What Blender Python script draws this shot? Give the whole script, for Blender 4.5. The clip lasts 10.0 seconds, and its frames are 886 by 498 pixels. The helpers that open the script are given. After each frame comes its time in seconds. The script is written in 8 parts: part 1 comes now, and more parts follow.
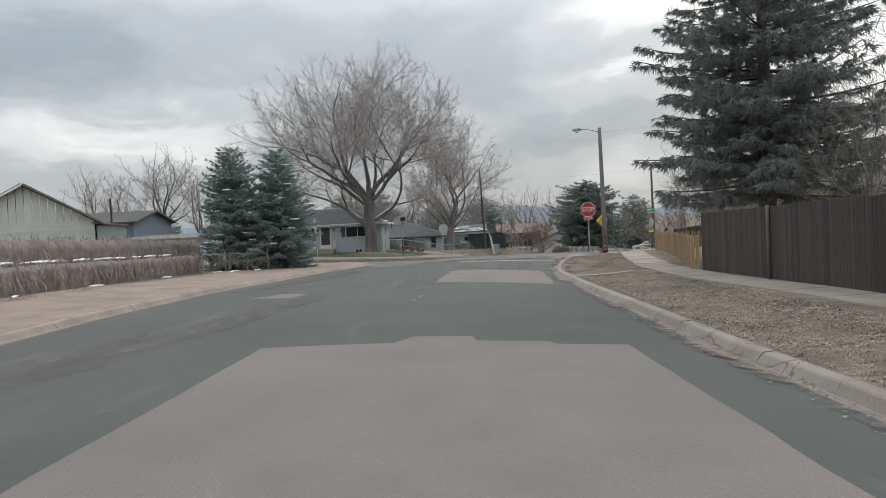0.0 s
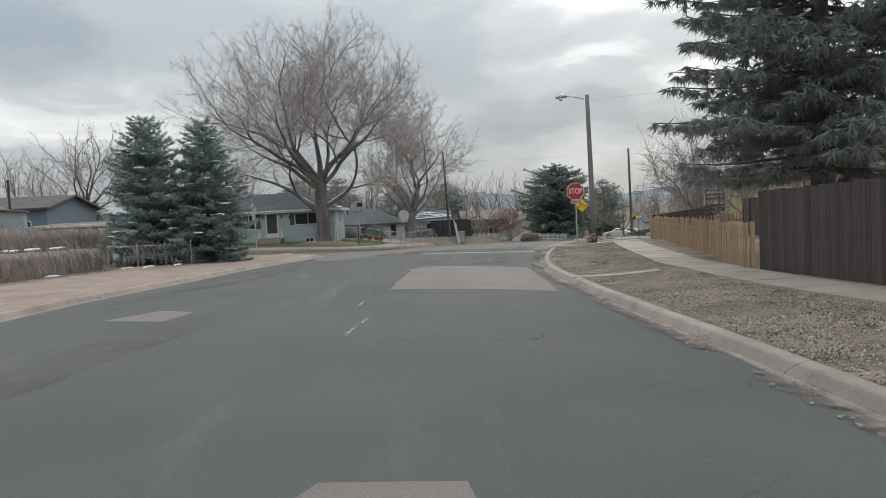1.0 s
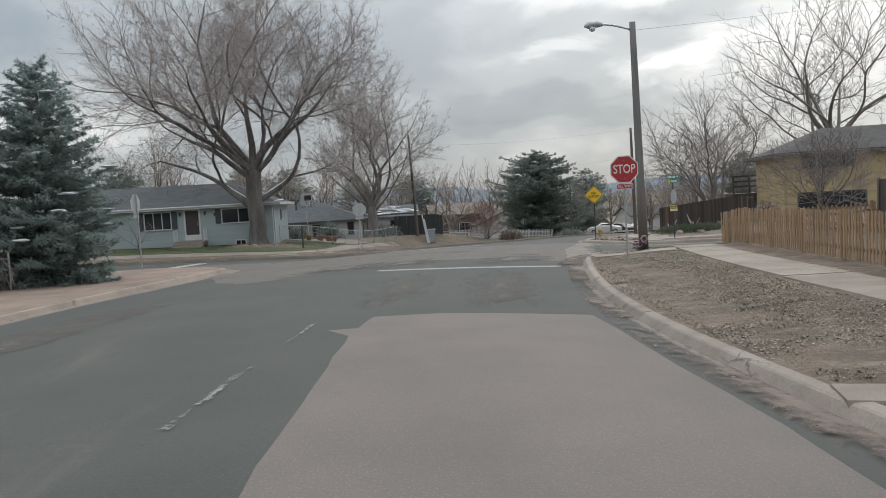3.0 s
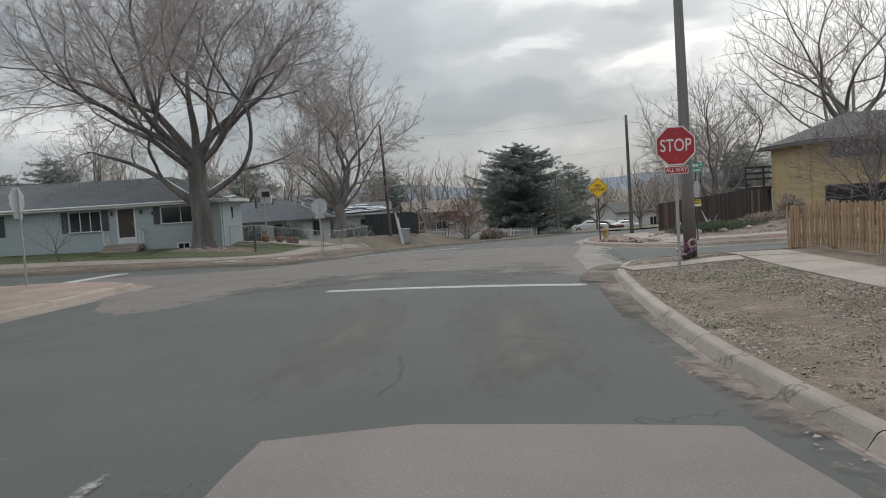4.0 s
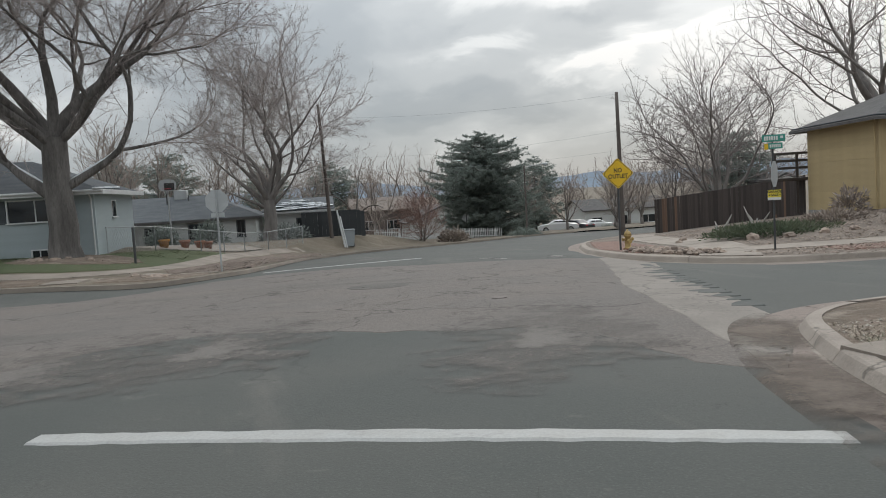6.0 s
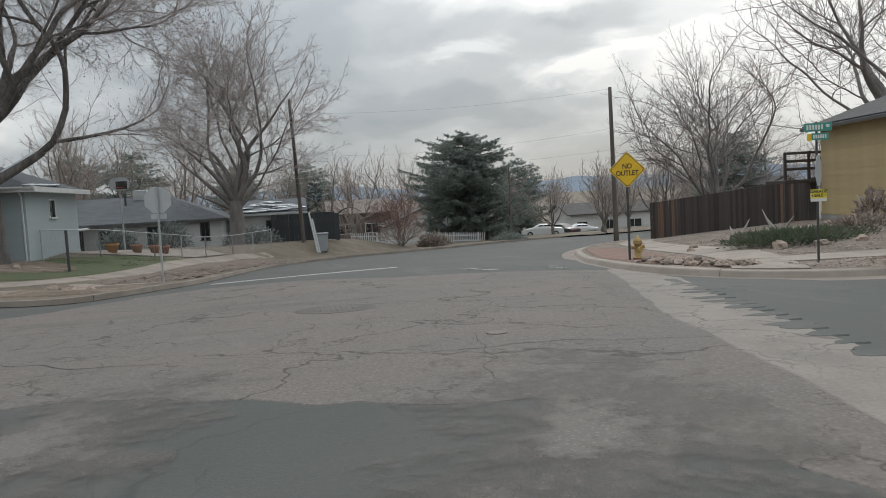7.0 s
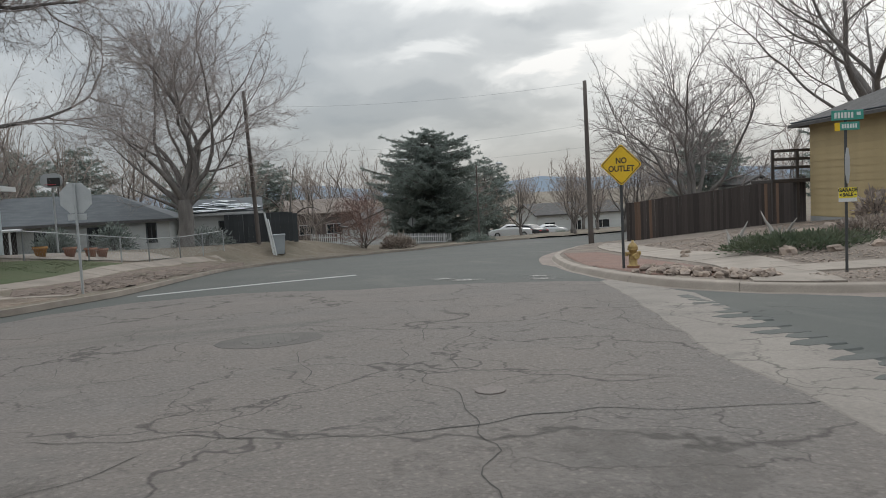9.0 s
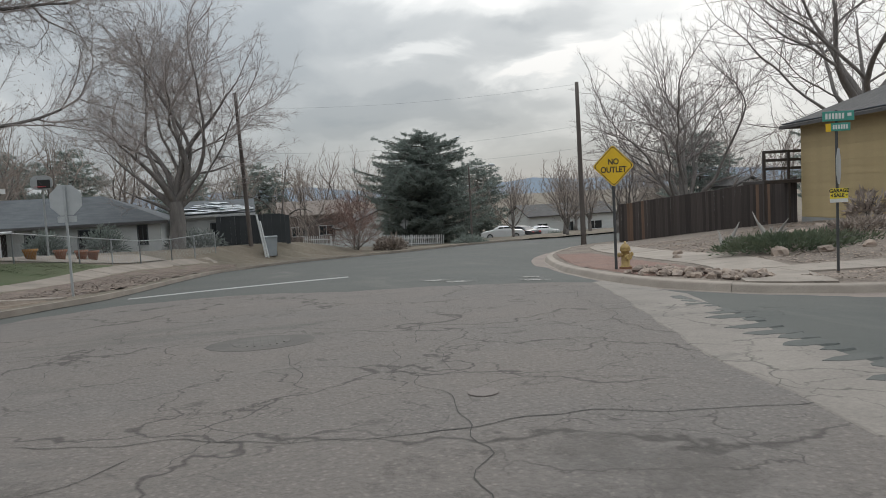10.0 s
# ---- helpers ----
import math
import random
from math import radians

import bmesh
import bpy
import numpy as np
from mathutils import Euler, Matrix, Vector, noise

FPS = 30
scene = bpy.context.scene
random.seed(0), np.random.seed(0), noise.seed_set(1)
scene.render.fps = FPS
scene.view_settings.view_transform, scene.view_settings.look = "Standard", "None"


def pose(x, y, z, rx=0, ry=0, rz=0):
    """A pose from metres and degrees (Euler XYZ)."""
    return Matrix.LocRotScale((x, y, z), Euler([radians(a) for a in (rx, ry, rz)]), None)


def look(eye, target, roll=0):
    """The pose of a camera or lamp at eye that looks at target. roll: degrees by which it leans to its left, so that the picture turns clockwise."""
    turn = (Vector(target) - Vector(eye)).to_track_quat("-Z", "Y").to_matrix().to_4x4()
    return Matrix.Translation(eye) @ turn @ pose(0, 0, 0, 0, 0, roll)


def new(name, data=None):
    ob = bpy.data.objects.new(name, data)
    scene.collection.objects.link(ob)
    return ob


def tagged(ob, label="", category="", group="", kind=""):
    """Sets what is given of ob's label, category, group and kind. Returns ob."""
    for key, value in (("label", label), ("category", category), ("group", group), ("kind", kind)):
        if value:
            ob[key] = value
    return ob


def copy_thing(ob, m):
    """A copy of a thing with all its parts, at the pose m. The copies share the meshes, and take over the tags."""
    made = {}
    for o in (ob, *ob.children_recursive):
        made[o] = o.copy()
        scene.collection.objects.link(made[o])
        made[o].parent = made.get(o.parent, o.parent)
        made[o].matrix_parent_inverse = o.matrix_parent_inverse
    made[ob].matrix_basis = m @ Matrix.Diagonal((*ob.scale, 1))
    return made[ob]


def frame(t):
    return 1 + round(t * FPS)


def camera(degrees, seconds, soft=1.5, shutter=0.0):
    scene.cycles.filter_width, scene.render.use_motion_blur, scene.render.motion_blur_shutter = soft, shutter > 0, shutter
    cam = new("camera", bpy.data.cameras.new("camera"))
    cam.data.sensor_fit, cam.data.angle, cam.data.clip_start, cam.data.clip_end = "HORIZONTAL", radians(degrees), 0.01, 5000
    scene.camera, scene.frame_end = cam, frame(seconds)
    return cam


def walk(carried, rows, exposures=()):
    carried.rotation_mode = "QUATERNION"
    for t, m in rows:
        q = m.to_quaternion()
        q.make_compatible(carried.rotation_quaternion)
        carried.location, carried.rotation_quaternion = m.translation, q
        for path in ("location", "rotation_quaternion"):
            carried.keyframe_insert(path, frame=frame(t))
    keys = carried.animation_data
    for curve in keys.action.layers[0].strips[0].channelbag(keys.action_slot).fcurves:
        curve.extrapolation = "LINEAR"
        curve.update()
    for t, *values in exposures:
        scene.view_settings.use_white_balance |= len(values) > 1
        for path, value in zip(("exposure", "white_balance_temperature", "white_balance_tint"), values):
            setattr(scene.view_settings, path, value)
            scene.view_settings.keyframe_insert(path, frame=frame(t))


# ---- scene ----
cam = camera(61.4, 10.0, soft=0.95)
PATH = [
    (0, (0.561, -1.043, 2.025), (0.519, 0.955, 1.958), -2.8),
    (0.5, (0.542, 2.369, 1.994), (0.576, 4.366, 1.898), -2.9),
    (1, (0.507, 5.638, 1.923), (0.566, 7.634, 1.816), -2.9),
    (1.5, (0.513, 8.824, 1.844), (0.589, 10.819, 1.72), -3.0),
    (2, (0.559, 12.002, 1.817), (0.657, 13.997, 1.708), -3.0),
    (2.5, (0.586, 15.144, 1.803), (0.711, 17.136, 1.687), -3.1),
    (3.8, (1.167, 23.417, 1.732), (1.368, 25.402, 1.597), -3.6),
    (4, (1.267, 24.681, 1.665), (1.483, 26.665, 1.53), -3.6),
    (4.5, (1.556, 27.66, 1.589), (1.807, 29.639, 1.447), -4.0),
    (5, (1.835, 30.365, 1.507), (2.117, 32.34, 1.37), -3.9),
    (5.5, (2.134, 32.841, 1.456), (2.449, 34.81, 1.311), -3.7),
    (6.8, (3.053, 37.728, 1.303), (3.432, 39.687, 1.158), -3.1),
    (7, (3.157, 38.341, 1.278), (3.549, 40.298, 1.138), -3.1),
    (7.5, (3.379, 39.607, 1.253), (3.802, 41.557, 1.111), -3.0),
    (8, (3.51, 40.268, 1.248), (3.949, 42.214, 1.104), -2.9),
    (8.5, (3.618, 40.756, 1.255), (4.082, 42.695, 1.11), -2.9),
    (9, (3.657, 40.984, 1.245), (4.142, 42.919, 1.1), -2.9),
    (9.5, (3.671, 41.028, 1.243), (4.169, 42.96, 1.098), -2.9),
    (10, (3.671, 41.016, 1.242), (4.175, 42.946, 1.1), -3.0),
]
walk(cam, [(t, look(eye, target, roll)) for t, eye, target, roll in PATH], exposures=[(0, 0.24), (1, 0.26), (2, 0.26), (2.7, 0.2), (3.8, 0.1), (5.5, 0.1), (7, 0.08), (10, 0.06)])

from mathutils.geometry import delaunay_2d_cdt

# ---- world, sun ----
SUN_AZ, SUN_EL = radians(27), radians(28)      # azimuth from +y towards +x

# azimuth, elevation, half widths, tilt; below 0 the cloud is thin and bright, above 0 heavy
CLOUD_REACHES = [(26, 9.6, 6, 0.9, 0.25, -0.30), (43, 11, 9, 6, 0.1, -0.60), (18, 14.6, 7, 1.6, 0.0, -0.26), (12, 10.8, 5, 0.8, 0.0, -0.16), (-22, 7.0, 7, 1.5, 0.0, -0.20),
                 (34, 6.5, 8, 4, 0.0, -0.16), (13, 6.2, 11, 2.2, 0.02, 0.13), (-27, 12.5, 14, 3.0, 0.0, 0.20), (22, 12.6, 7, 1.3, 0.0, 0.10), (5, 18, 12, 2.5, 0.0, -0.08), (-3, 12.5, 9, 3.5, 0.0, 0.10)]


def build_world():
    world = bpy.data.worlds.new("overcast_sky")
    scene.world = world
    world.use_nodes = True
    nt = world.node_tree
    nt.nodes.clear()
    N, K = nt.nodes.new, nt.links.new

    def math_node(op, a, b=None, clamp=False):
        n = N("ShaderNodeMath")
        n.operation, n.use_clamp = op, clamp
        for i, v in enumerate((a, b)):
            if v is None:
                continue
            if isinstance(v, (int, float)):
                n.inputs[i].default_value = v
            else:
                K(v, n.inputs[i])
        return n.outputs[0]

    def mix(a, b, f):
        n = N("ShaderNodeMix")
        n.data_type = "RGBA"
        for sock, v in ((n.inputs[6], a), (n.inputs[7], b), (n.inputs[0], f)):
            if isinstance(v, tuple):
                sock.default_value = (*v, 1)
            elif isinstance(v, (int, float)):
                sock.default_value = v
            else:
                K(v, sock)
        return n.outputs[2]

    coord = N("ShaderNodeTexCoord").outputs["Generated"]
    sep = N("ShaderNodeSeparateXYZ")
    K(coord, sep.inputs[0])
    z = math_node("MAXIMUM", sep.outputs[2], 0.0)
    # the cloud deck: the view ray meets a flat layer
    inv = math_node("DIVIDE", 1.0, math_node("ADD", z, 0.30))
    comb = N("ShaderNodeCombineXYZ")
    K(math_node("MULTIPLY", sep.outputs[0], inv), comb.inputs[0])
    K(math_node("MULTIPLY", sep.outputs[1], inv), comb.inputs[1])

    def cloud(scale, detail, dist):
        n = N("ShaderNodeTexNoise")
        n.inputs["Scale"].default_value, n.inputs["Detail"].default_value = scale, detail
        n.inputs["Roughness"].default_value, n.inputs["Distortion"].default_value = 0.52, dist
        K(comb.outputs[0], n.inputs["Vector"])
        return n.outputs[0]

    big, fine = cloud(0.75, 4.0, 0.3), cloud(2.3, 6.0, 0.35)
    dens = math_node("ADD", math_node("MULTIPLY", big, 0.62), math_node("MULTIPLY", fine, 0.38))
    # the deck's thinner and thicker reaches, by azimuth and elevation in degrees, with ragged edges
    ragged_az, ragged_el = cloud(1.6, 5.0, 0.4), cloud(2.9, 6.0, 0.5)
    azim = math_node("MULTIPLY", math_node("ARCTAN2", sep.outputs[0], sep.outputs[1]), 57.3)
    elev = math_node("MULTIPLY", math_node("ARCSINE", sep.outputs[2]), 57.3)
    azim = math_node("ADD", azim, math_node("MULTIPLY", math_node("SUBTRACT", ragged_az, 0.5), 26.0))
    elev = math_node("ADD", elev, math_node("MULTIPLY", math_node("SUBTRACT", ragged_el, 0.5), 9.0))

    def reach(a0, e0, wa, we, tilt=0.0):
        da = math_node("DIVIDE", math_node("SUBTRACT", azim, a0), wa)
        shifted = math_node("SUBTRACT", math_node("SUBTRACT", elev, e0), math_node("MULTIPLY", math_node("SUBTRACT", azim, a0), tilt))
        de = math_node("DIVIDE", shifted, we)
        r2 = math_node("ADD", math_node("MULTIPLY", da, da), math_node("MULTIPLY", de, de))
        return math_node("POWER", 2.718, math_node("MULTIPLY", r2, -1.0))

    shade = math_node("MULTIPLY", dens, 1.0)
    for a0, e0, wa, we, tilt, amount in CLOUD_REACHES:
        shade = math_node("ADD", shade, math_node("MULTIPLY", reach(a0, e0, wa, we, tilt), amount))
    ramp = N("ShaderNodeValToRGB")
    ramp.color_ramp.interpolation = "EASE"
    el = ramp.color_ramp.elements
    el[0].position, el[0].color = 0.22, (1.0, 1.0, 0.985, 1)
    el[1].position, el[1].color = 0.72, (0.335, 0.385, 0.43, 1)
    for at, colour in ((0.36, (0.80, 0.825, 0.83, 1)), (0.50, (0.56, 0.595, 0.615, 1)), (0.60, (0.44, 0.48, 0.51, 1))):
        el.new(at).color = colour
    K(shade, ramp.inputs[0])
    # overcast: the zenith is about three times as bright as the horizon
    gain = math_node("ADD", 0.76, math_node("MULTIPLY", z, 2.1))
    bright = N("ShaderNodeVectorMath")
    bright.operation = "SCALE"
    K(ramp.outputs[0], bright.inputs[0])
    K(gain, bright.inputs["Scale"])
    # bluish haze low over the horizon
    low = math_node("POWER", math_node("SUBTRACT", 1.0, z), 22.0)
    clouds = mix(bright.outputs[0], (0.44, 0.495, 0.55), math_node("MULTIPLY", low, 0.6))
    sky = N("ShaderNodeTexSky")
    sky.sky_type, sky.sun_disc = "NISHITA", False
    sky.sun_elevation, sky.sun_rotation = SUN_EL, SUN_AZ
    bg_sky, bg_cloud, both, out = N("ShaderNodeBackground"), N("ShaderNodeBackground"), N("ShaderNodeMixShader"), N("ShaderNodeOutputWorld")
    K(sky.outputs[0], bg_sky.inputs[0])
    bg_sky.inputs[1].default_value = 0.08
    K(clouds, bg_cloud.inputs[0])
    bg_cloud.inputs[1].default_value = 0.82
    both.inputs[0].default_value = 0.93
    K(bg_sky.outputs[0], both.inputs[1])
    K(bg_cloud.outputs[0], both.inputs[2])
    K(both.outputs[0], out.inputs[0])


build_world()
sun_data = bpy.data.lights.new("sun", "SUN")
sun_data.energy, sun_data.angle, sun_data.color = 0.7, radians(25), (1.0, 0.97, 0.92)
sun_lamp = new("sun", sun_data)
sun_lamp.matrix_world = look((0, 0, 60), (-60 * math.sin(SUN_AZ), -60 * math.cos(SUN_AZ), 60 - 60 * math.tan(SUN_EL)))


# ---- materials ----
MATS = {}


def mat(name, col, rough=0.85, var=0.22, scale=1.5, fine=40.0, bump=0.25, metal=0.0, col2=None, rand=0.0, stretch=(1, 1, 1), spots=0.0, dist=0.01, trans=0.0, flake=None, veins=(), smear=(), leaf=0.0):
    """A surface of two scales of variation: broad patches towards col2, fine grain, and relief."""
    if name in MATS:
        return MATS[name]
    m = bpy.data.materials.new(name)
    m.use_nodes = True
    nt = m.node_tree
    N, K = nt.nodes.new, nt.links.new
    bsdf = nt.nodes["Principled BSDF"]
    bsdf.inputs["Metallic"].default_value = metal
    coord = N("ShaderNodeTexCoord")
    mapping = N("ShaderNodeMapping")
    mapping.inputs["Scale"].default_value = stretch
    K(coord.outputs["Object"], mapping.inputs[0])

    def noise_tex(sc, detail, rg=0.55):
        n = N("ShaderNodeTexNoise")
        n.inputs["Scale"].default_value, n.inputs["Detail"].default_value, n.inputs["Roughness"].default_value = sc, detail, rg
        K(mapping.outputs[0], n.inputs["Vector"])
        return n.outputs[0]

    def mix(a, b, f, kind="MIX"):
        n = N("ShaderNodeMix")
        n.data_type, n.blend_type = "RGBA", kind
        for sock, v in ((n.inputs[6], a), (n.inputs[7], b), (n.inputs[0], f)):
            if isinstance(v, tuple):
                sock.default_value = (*v, 1)
            elif isinstance(v, (int, float)):
                sock.default_value = v
            else:
                K(v, sock)
        return n.outputs[2]

    def ramp(src, a, b):
        n = N("ShaderNodeMapRange")
        n.inputs[1].default_value, n.inputs[2].default_value = a, b
        K(src, n.inputs[0])
        return n.outputs[0]

    def scaled(src, k, off):
        n = N("ShaderNodeMath")
        n.operation = "MULTIPLY_ADD"
        K(src, n.inputs[0])
        n.inputs[1].default_value, n.inputs[2].default_value = k, off
        return n.outputs[0]

    other = col2 or tuple(c * (1 - 0.9 * var) for c in col)
    broad, grain = noise_tex(scale, 5.0), noise_tex(fine, 4.0, 0.65)
    c = mix(col, other, ramp(broad, 0.38, 0.66))
    gain = N("ShaderNodeCombineColor")
    g = scaled(grain, 2.2 * var, 1 - 1.1 * var)
    for i in range(3):
        K(g, gain.inputs[i])
    c = mix(c, gain.outputs[0], 1.0, "MULTIPLY")
    if spots:
        vor = N("ShaderNodeTexVoronoi")
        vor.inputs["Scale"].default_value = fine * 0.8
        K(mapping.outputs[0], vor.inputs["Vector"])
        c = mix(c, tuple(min(1.0, x * 1.9) for x in col), scaled(ramp(vor.outputs["Distance"], 0.35, 0.12), spots, 0.0))
    for colour, (sx, sy), lo, hi, amount in smear:
        # drawn-out worn or stained areas
        mp = N("ShaderNodeMapping")
        mp.inputs["Scale"].default_value = (sx, sy, 1)
        K(coord.outputs["Object"], mp.inputs[0])
        n = N("ShaderNodeTexNoise")
        n.inputs["Scale"].default_value, n.inputs["Detail"].default_value, n.inputs["Roughness"].default_value, n.inputs["Distortion"].default_value = 1.0, 7.0, 0.66, 0.3
        K(mp.outputs[0], n.inputs["Vector"])
        c = mix(c, colour, scaled(ramp(n.outputs[0], lo, hi), amount, 0.0))
    for sc, width, amount, lo in veins:
        # a net of hairline cracks, broken up by a broad mask
        wob = N("ShaderNodeTexNoise")
        wob.inputs["Scale"].default_value, wob.inputs["Detail"].default_value = sc * 2.3, 4.0
        K(coord.outputs["Object"], wob.inputs["Vector"])
        off = N("ShaderNodeVectorMath")
        off.operation = "MULTIPLY_ADD"
        K(wob.outputs["Color"], off.inputs[0])
        off.inputs[1].default_value = (0.9 / sc, 0.9 / sc, 0)
        K(coord.outputs["Object"], off.inputs[2])
        vor = N("ShaderNodeTexVoronoi")
        vor.feature = "DISTANCE_TO_EDGE"
        vor.inputs["Scale"].default_value = sc
        K(off.outputs[0], vor.inputs["Vector"])
        mask = noise_tex(sc * 0.55, 3.0)
        both = N("ShaderNodeMath")
        both.operation = "MULTIPLY"
        K(ramp(vor.outputs["Distance"], width * sc, 0.2 * width * sc), both.inputs[0])
        K(ramp(mask, lo, lo + 0.08), both.inputs[1])
        c = mix(c, tuple(x * 0.38 for x in col), scaled(both.outputs[0], amount, 0.0))
    if rand:
        info, r = N("ShaderNodeObjectInfo"), N("ShaderNodeCombineColor")
        v = scaled(info.outputs["Random"], 2 * rand, 1 - rand)
        for i in range(3):
            K(v, r.inputs[i])
        c = mix(c, r.outputs[0], 1.0, "MULTIPLY")
    K(c, bsdf.inputs["Base Color"])
    K(scaled(grain, 0.25, rough - 0.125), bsdf.inputs["Roughness"])
    if trans:
        bsdf.inputs["Transmission Weight"].default_value = trans
    if bump:
        b = N("ShaderNodeBump")
        b.inputs["Strength"].default_value, b.inputs["Distance"].default_value = bump, dist
        K(grain, b.inputs["Height"])
        K(b.outputs[0], bsdf.inputs["Normal"])
    if leaf:
        # thin foliage lets part of the light through
        thin, both = N("ShaderNodeBsdfTranslucent"), N("ShaderNodeMixShader")
        K(c, thin.inputs[0])
        both.inputs[0].default_value = leaf
        K(bsdf.outputs[0], both.inputs[1])
        K(thin.outputs[0], both.inputs[2])
        K(both.outputs[0], nt.nodes["Material Output"].inputs[0])
    if flake:
        # worn away towards the edges of its own patch, and in flecks
        gen = N("ShaderNodeVectorMath")
        gen.operation = "MULTIPLY_ADD"
        K(coord.outputs["Generated"], gen.inputs[0])
        gen.inputs[1].default_value, gen.inputs[2].default_value = (2, 2, 0), (-1, -1, 0)
        ln = N("ShaderNodeVectorMath")
        ln.operation = "LENGTH"
        K(gen.outputs[0], ln.inputs[0])
        fleck = noise_tex(flake[0], 6.0, 0.7)
        broad2 = noise_tex(flake[0] * 0.22, 3.0)
        tot = N("ShaderNodeMath")
        tot.operation = "ADD"
        K(scaled(fleck, 1.3, -0.1), tot.inputs[0])
        K(scaled(broad2, 0.9, flake[1] - 0.5), tot.inputs[1])
        lessr = N("ShaderNodeMath")
        lessr.operation = "SUBTRACT"
        K(tot.outputs[0], lessr.inputs[0])
        K(scaled(ln.outputs["Value"], 0.55, 0.0), lessr.inputs[1])
        clear, mixer = N("ShaderNodeBsdfTransparent"), N("ShaderNodeMixShader")
        K(ramp(lessr.outputs[0], 0.34, 0.34 + flake[2]), mixer.inputs[0])
        K(clear.outputs[0], mixer.inputs[1])
        K(bsdf.outputs[0], mixer.inputs[2])
        K(mixer.outputs[0], nt.nodes["Material Output"].inputs[0])
    MATS[name] = m
    return m


ASPHALT = mat("asphalt_dark", (0.067, 0.072, 0.067), 0.88, 0.30, 0.4, 45, 0.4, col2=(0.084, 0.085, 0.078), spots=0.35, dist=0.015, veins=((0.16, 0.02, 0.8, 0.50), (0.6, 0.012, 0.6, 0.58)), smear=(((0.168, 0.152, 0.138), (0.55, 0.13), 0.58, 0.78, 0.65), ((0.20, 0.185, 0.17), (1.6, 2.2), 0.64, 0.74, 0.4)))
ASPHALT_TAN = mat("asphalt_worn_tan", (0.158, 0.138, 0.124), 0.9, 0.5, 0.45, 24, 1.0, col2=(0.145, 0.130, 0.120), spots=0.4, dist=0.02, veins=((0.33, 0.035, 0.9, 0.44), (0.9, 0.018, 0.8, 0.47), (2.6, 0.010, 0.6, 0.52)), smear=(((0.085, 0.082, 0.076), (0.22, 0.75), 0.56, 0.72, 0.7), ((0.215, 0.195, 0.178), (0.8, 1.9), 0.60, 0.74, 0.5)))
ASPHALT_PATCH = mat("asphalt_pink_patch", (0.192, 0.163, 0.149), 0.88, 0.24, 0.6, 50, 0.4, col2=(0.160, 0.140, 0.129), spots=0.3, smear=(((0.13, 0.122, 0.113), (0.5, 0.25), 0.56, 0.74, 0.6),))
ASPHALT_GREY = mat("asphalt_grey_scuff", (0.17, 0.152, 0.138), 0.88, 0.28, 0.8, 40, 0.4, col2=(0.125, 0.114, 0.104), spots=0.3, flake=(1.6, 0.44, 0.9))
ASPHALT_SCUFF = mat("asphalt_pink_scuff", (0.175, 0.152, 0.138), 0.88, 0.3, 1.2, 40, 0.4, col2=(0.15, 0.135, 0.122), spots=0.3, stretch=(0.35, 1.6, 1), flake=(2.6, 0.36, 0.9))
ASPHALT_TRACK = mat("asphalt_worn_track", (0.162, 0.145, 0.131), 0.88, 0.4, 1.0, 28, 0.7, col2=(0.135, 0.122, 0.112), spots=0.4, flake=(2.4, 0.30, 0.5))
CRACK = mat("crack_black", (0.055, 0.052, 0.048), 0.9, 0.3, 3, 30, 0.3)
PAINT = mat("road_paint", (0.38, 0.38, 0.37), 0.7, 0.3, 5, 40, 0.2, col2=(0.36, 0.355, 0.34), smear=(((0.2, 0.19, 0.18), (3, 3), 0.58, 0.7, 0.6),))
PAINT_WORN = mat("road_paint_worn", (0.36, 0.345, 0.325), 0.8, 0.3, 6, 50, 0.2, col2=(0.24, 0.23, 0.215), flake=(12.0, 0.13, 0.35))
ASPHALT_SEAL = mat("asphalt_seal_coat", (0.062, 0.068, 0.064), 0.85, 0.3, 0.8, 45, 0.4, col2=(0.10, 0.10, 0.094), spots=0.3)
GUTTER_DIRT = mat("gutter_dirt", (0.225, 0.182, 0.157), 0.95, 0.35, 1.4, 22, 0.8, col2=(0.255, 0.208, 0.18), flake=(4.0, 0.30, 0.5), dist=0.03)
CONCRETE = mat("concrete", (0.305, 0.262, 0.222), 0.87, 0.26, 1.2, 40, 0.35, col2=(0.235, 0.20, 0.17), rand=0.08, veins=((0.9, 0.012, 0.6, 0.52),), smear=(((0.16, 0.142, 0.125), (1.3, 1.1), 0.58, 0.74, 0.5),))
IRON = mat("cast_iron", (0.125, 0.115, 0.105), 0.85, 0.25, 5, 40, 0.3)
CONCRETE_PINK = mat("concrete_pink", (0.31, 0.228, 0.185), 0.9, 0.34, 0.7, 24, 0.7, col2=(0.215, 0.166, 0.138), rand=0.06, veins=((0.5, 0.02, 0.6, 0.48),), smear=(((0.15, 0.12, 0.10), (0.9, 0.35), 0.56, 0.72, 0.6), ((0.34, 0.27, 0.225), (1.4, 0.6), 0.58, 0.7, 0.5)))
GUTTER_SOIL = mat("gutter_soil", (0.145, 0.117, 0.097), 0.95, 0.4, 1.6, 18, 0.9, col2=(0.165, 0.132, 0.108), flake=(3.0, 0.38, 0.6), dist=0.03)
CONCRETE_OLD = mat("concrete_old", (0.245, 0.218, 0.192), 0.9, 0.35, 0.9, 26, 0.6, col2=(0.19, 0.168, 0.15), veins=((0.45, 0.03, 0.9, 0.40), (1.6, 0.014, 0.7, 0.48)), smear=(((0.13, 0.12, 0.11), (0.9, 1.4), 0.58, 0.72, 0.6),))
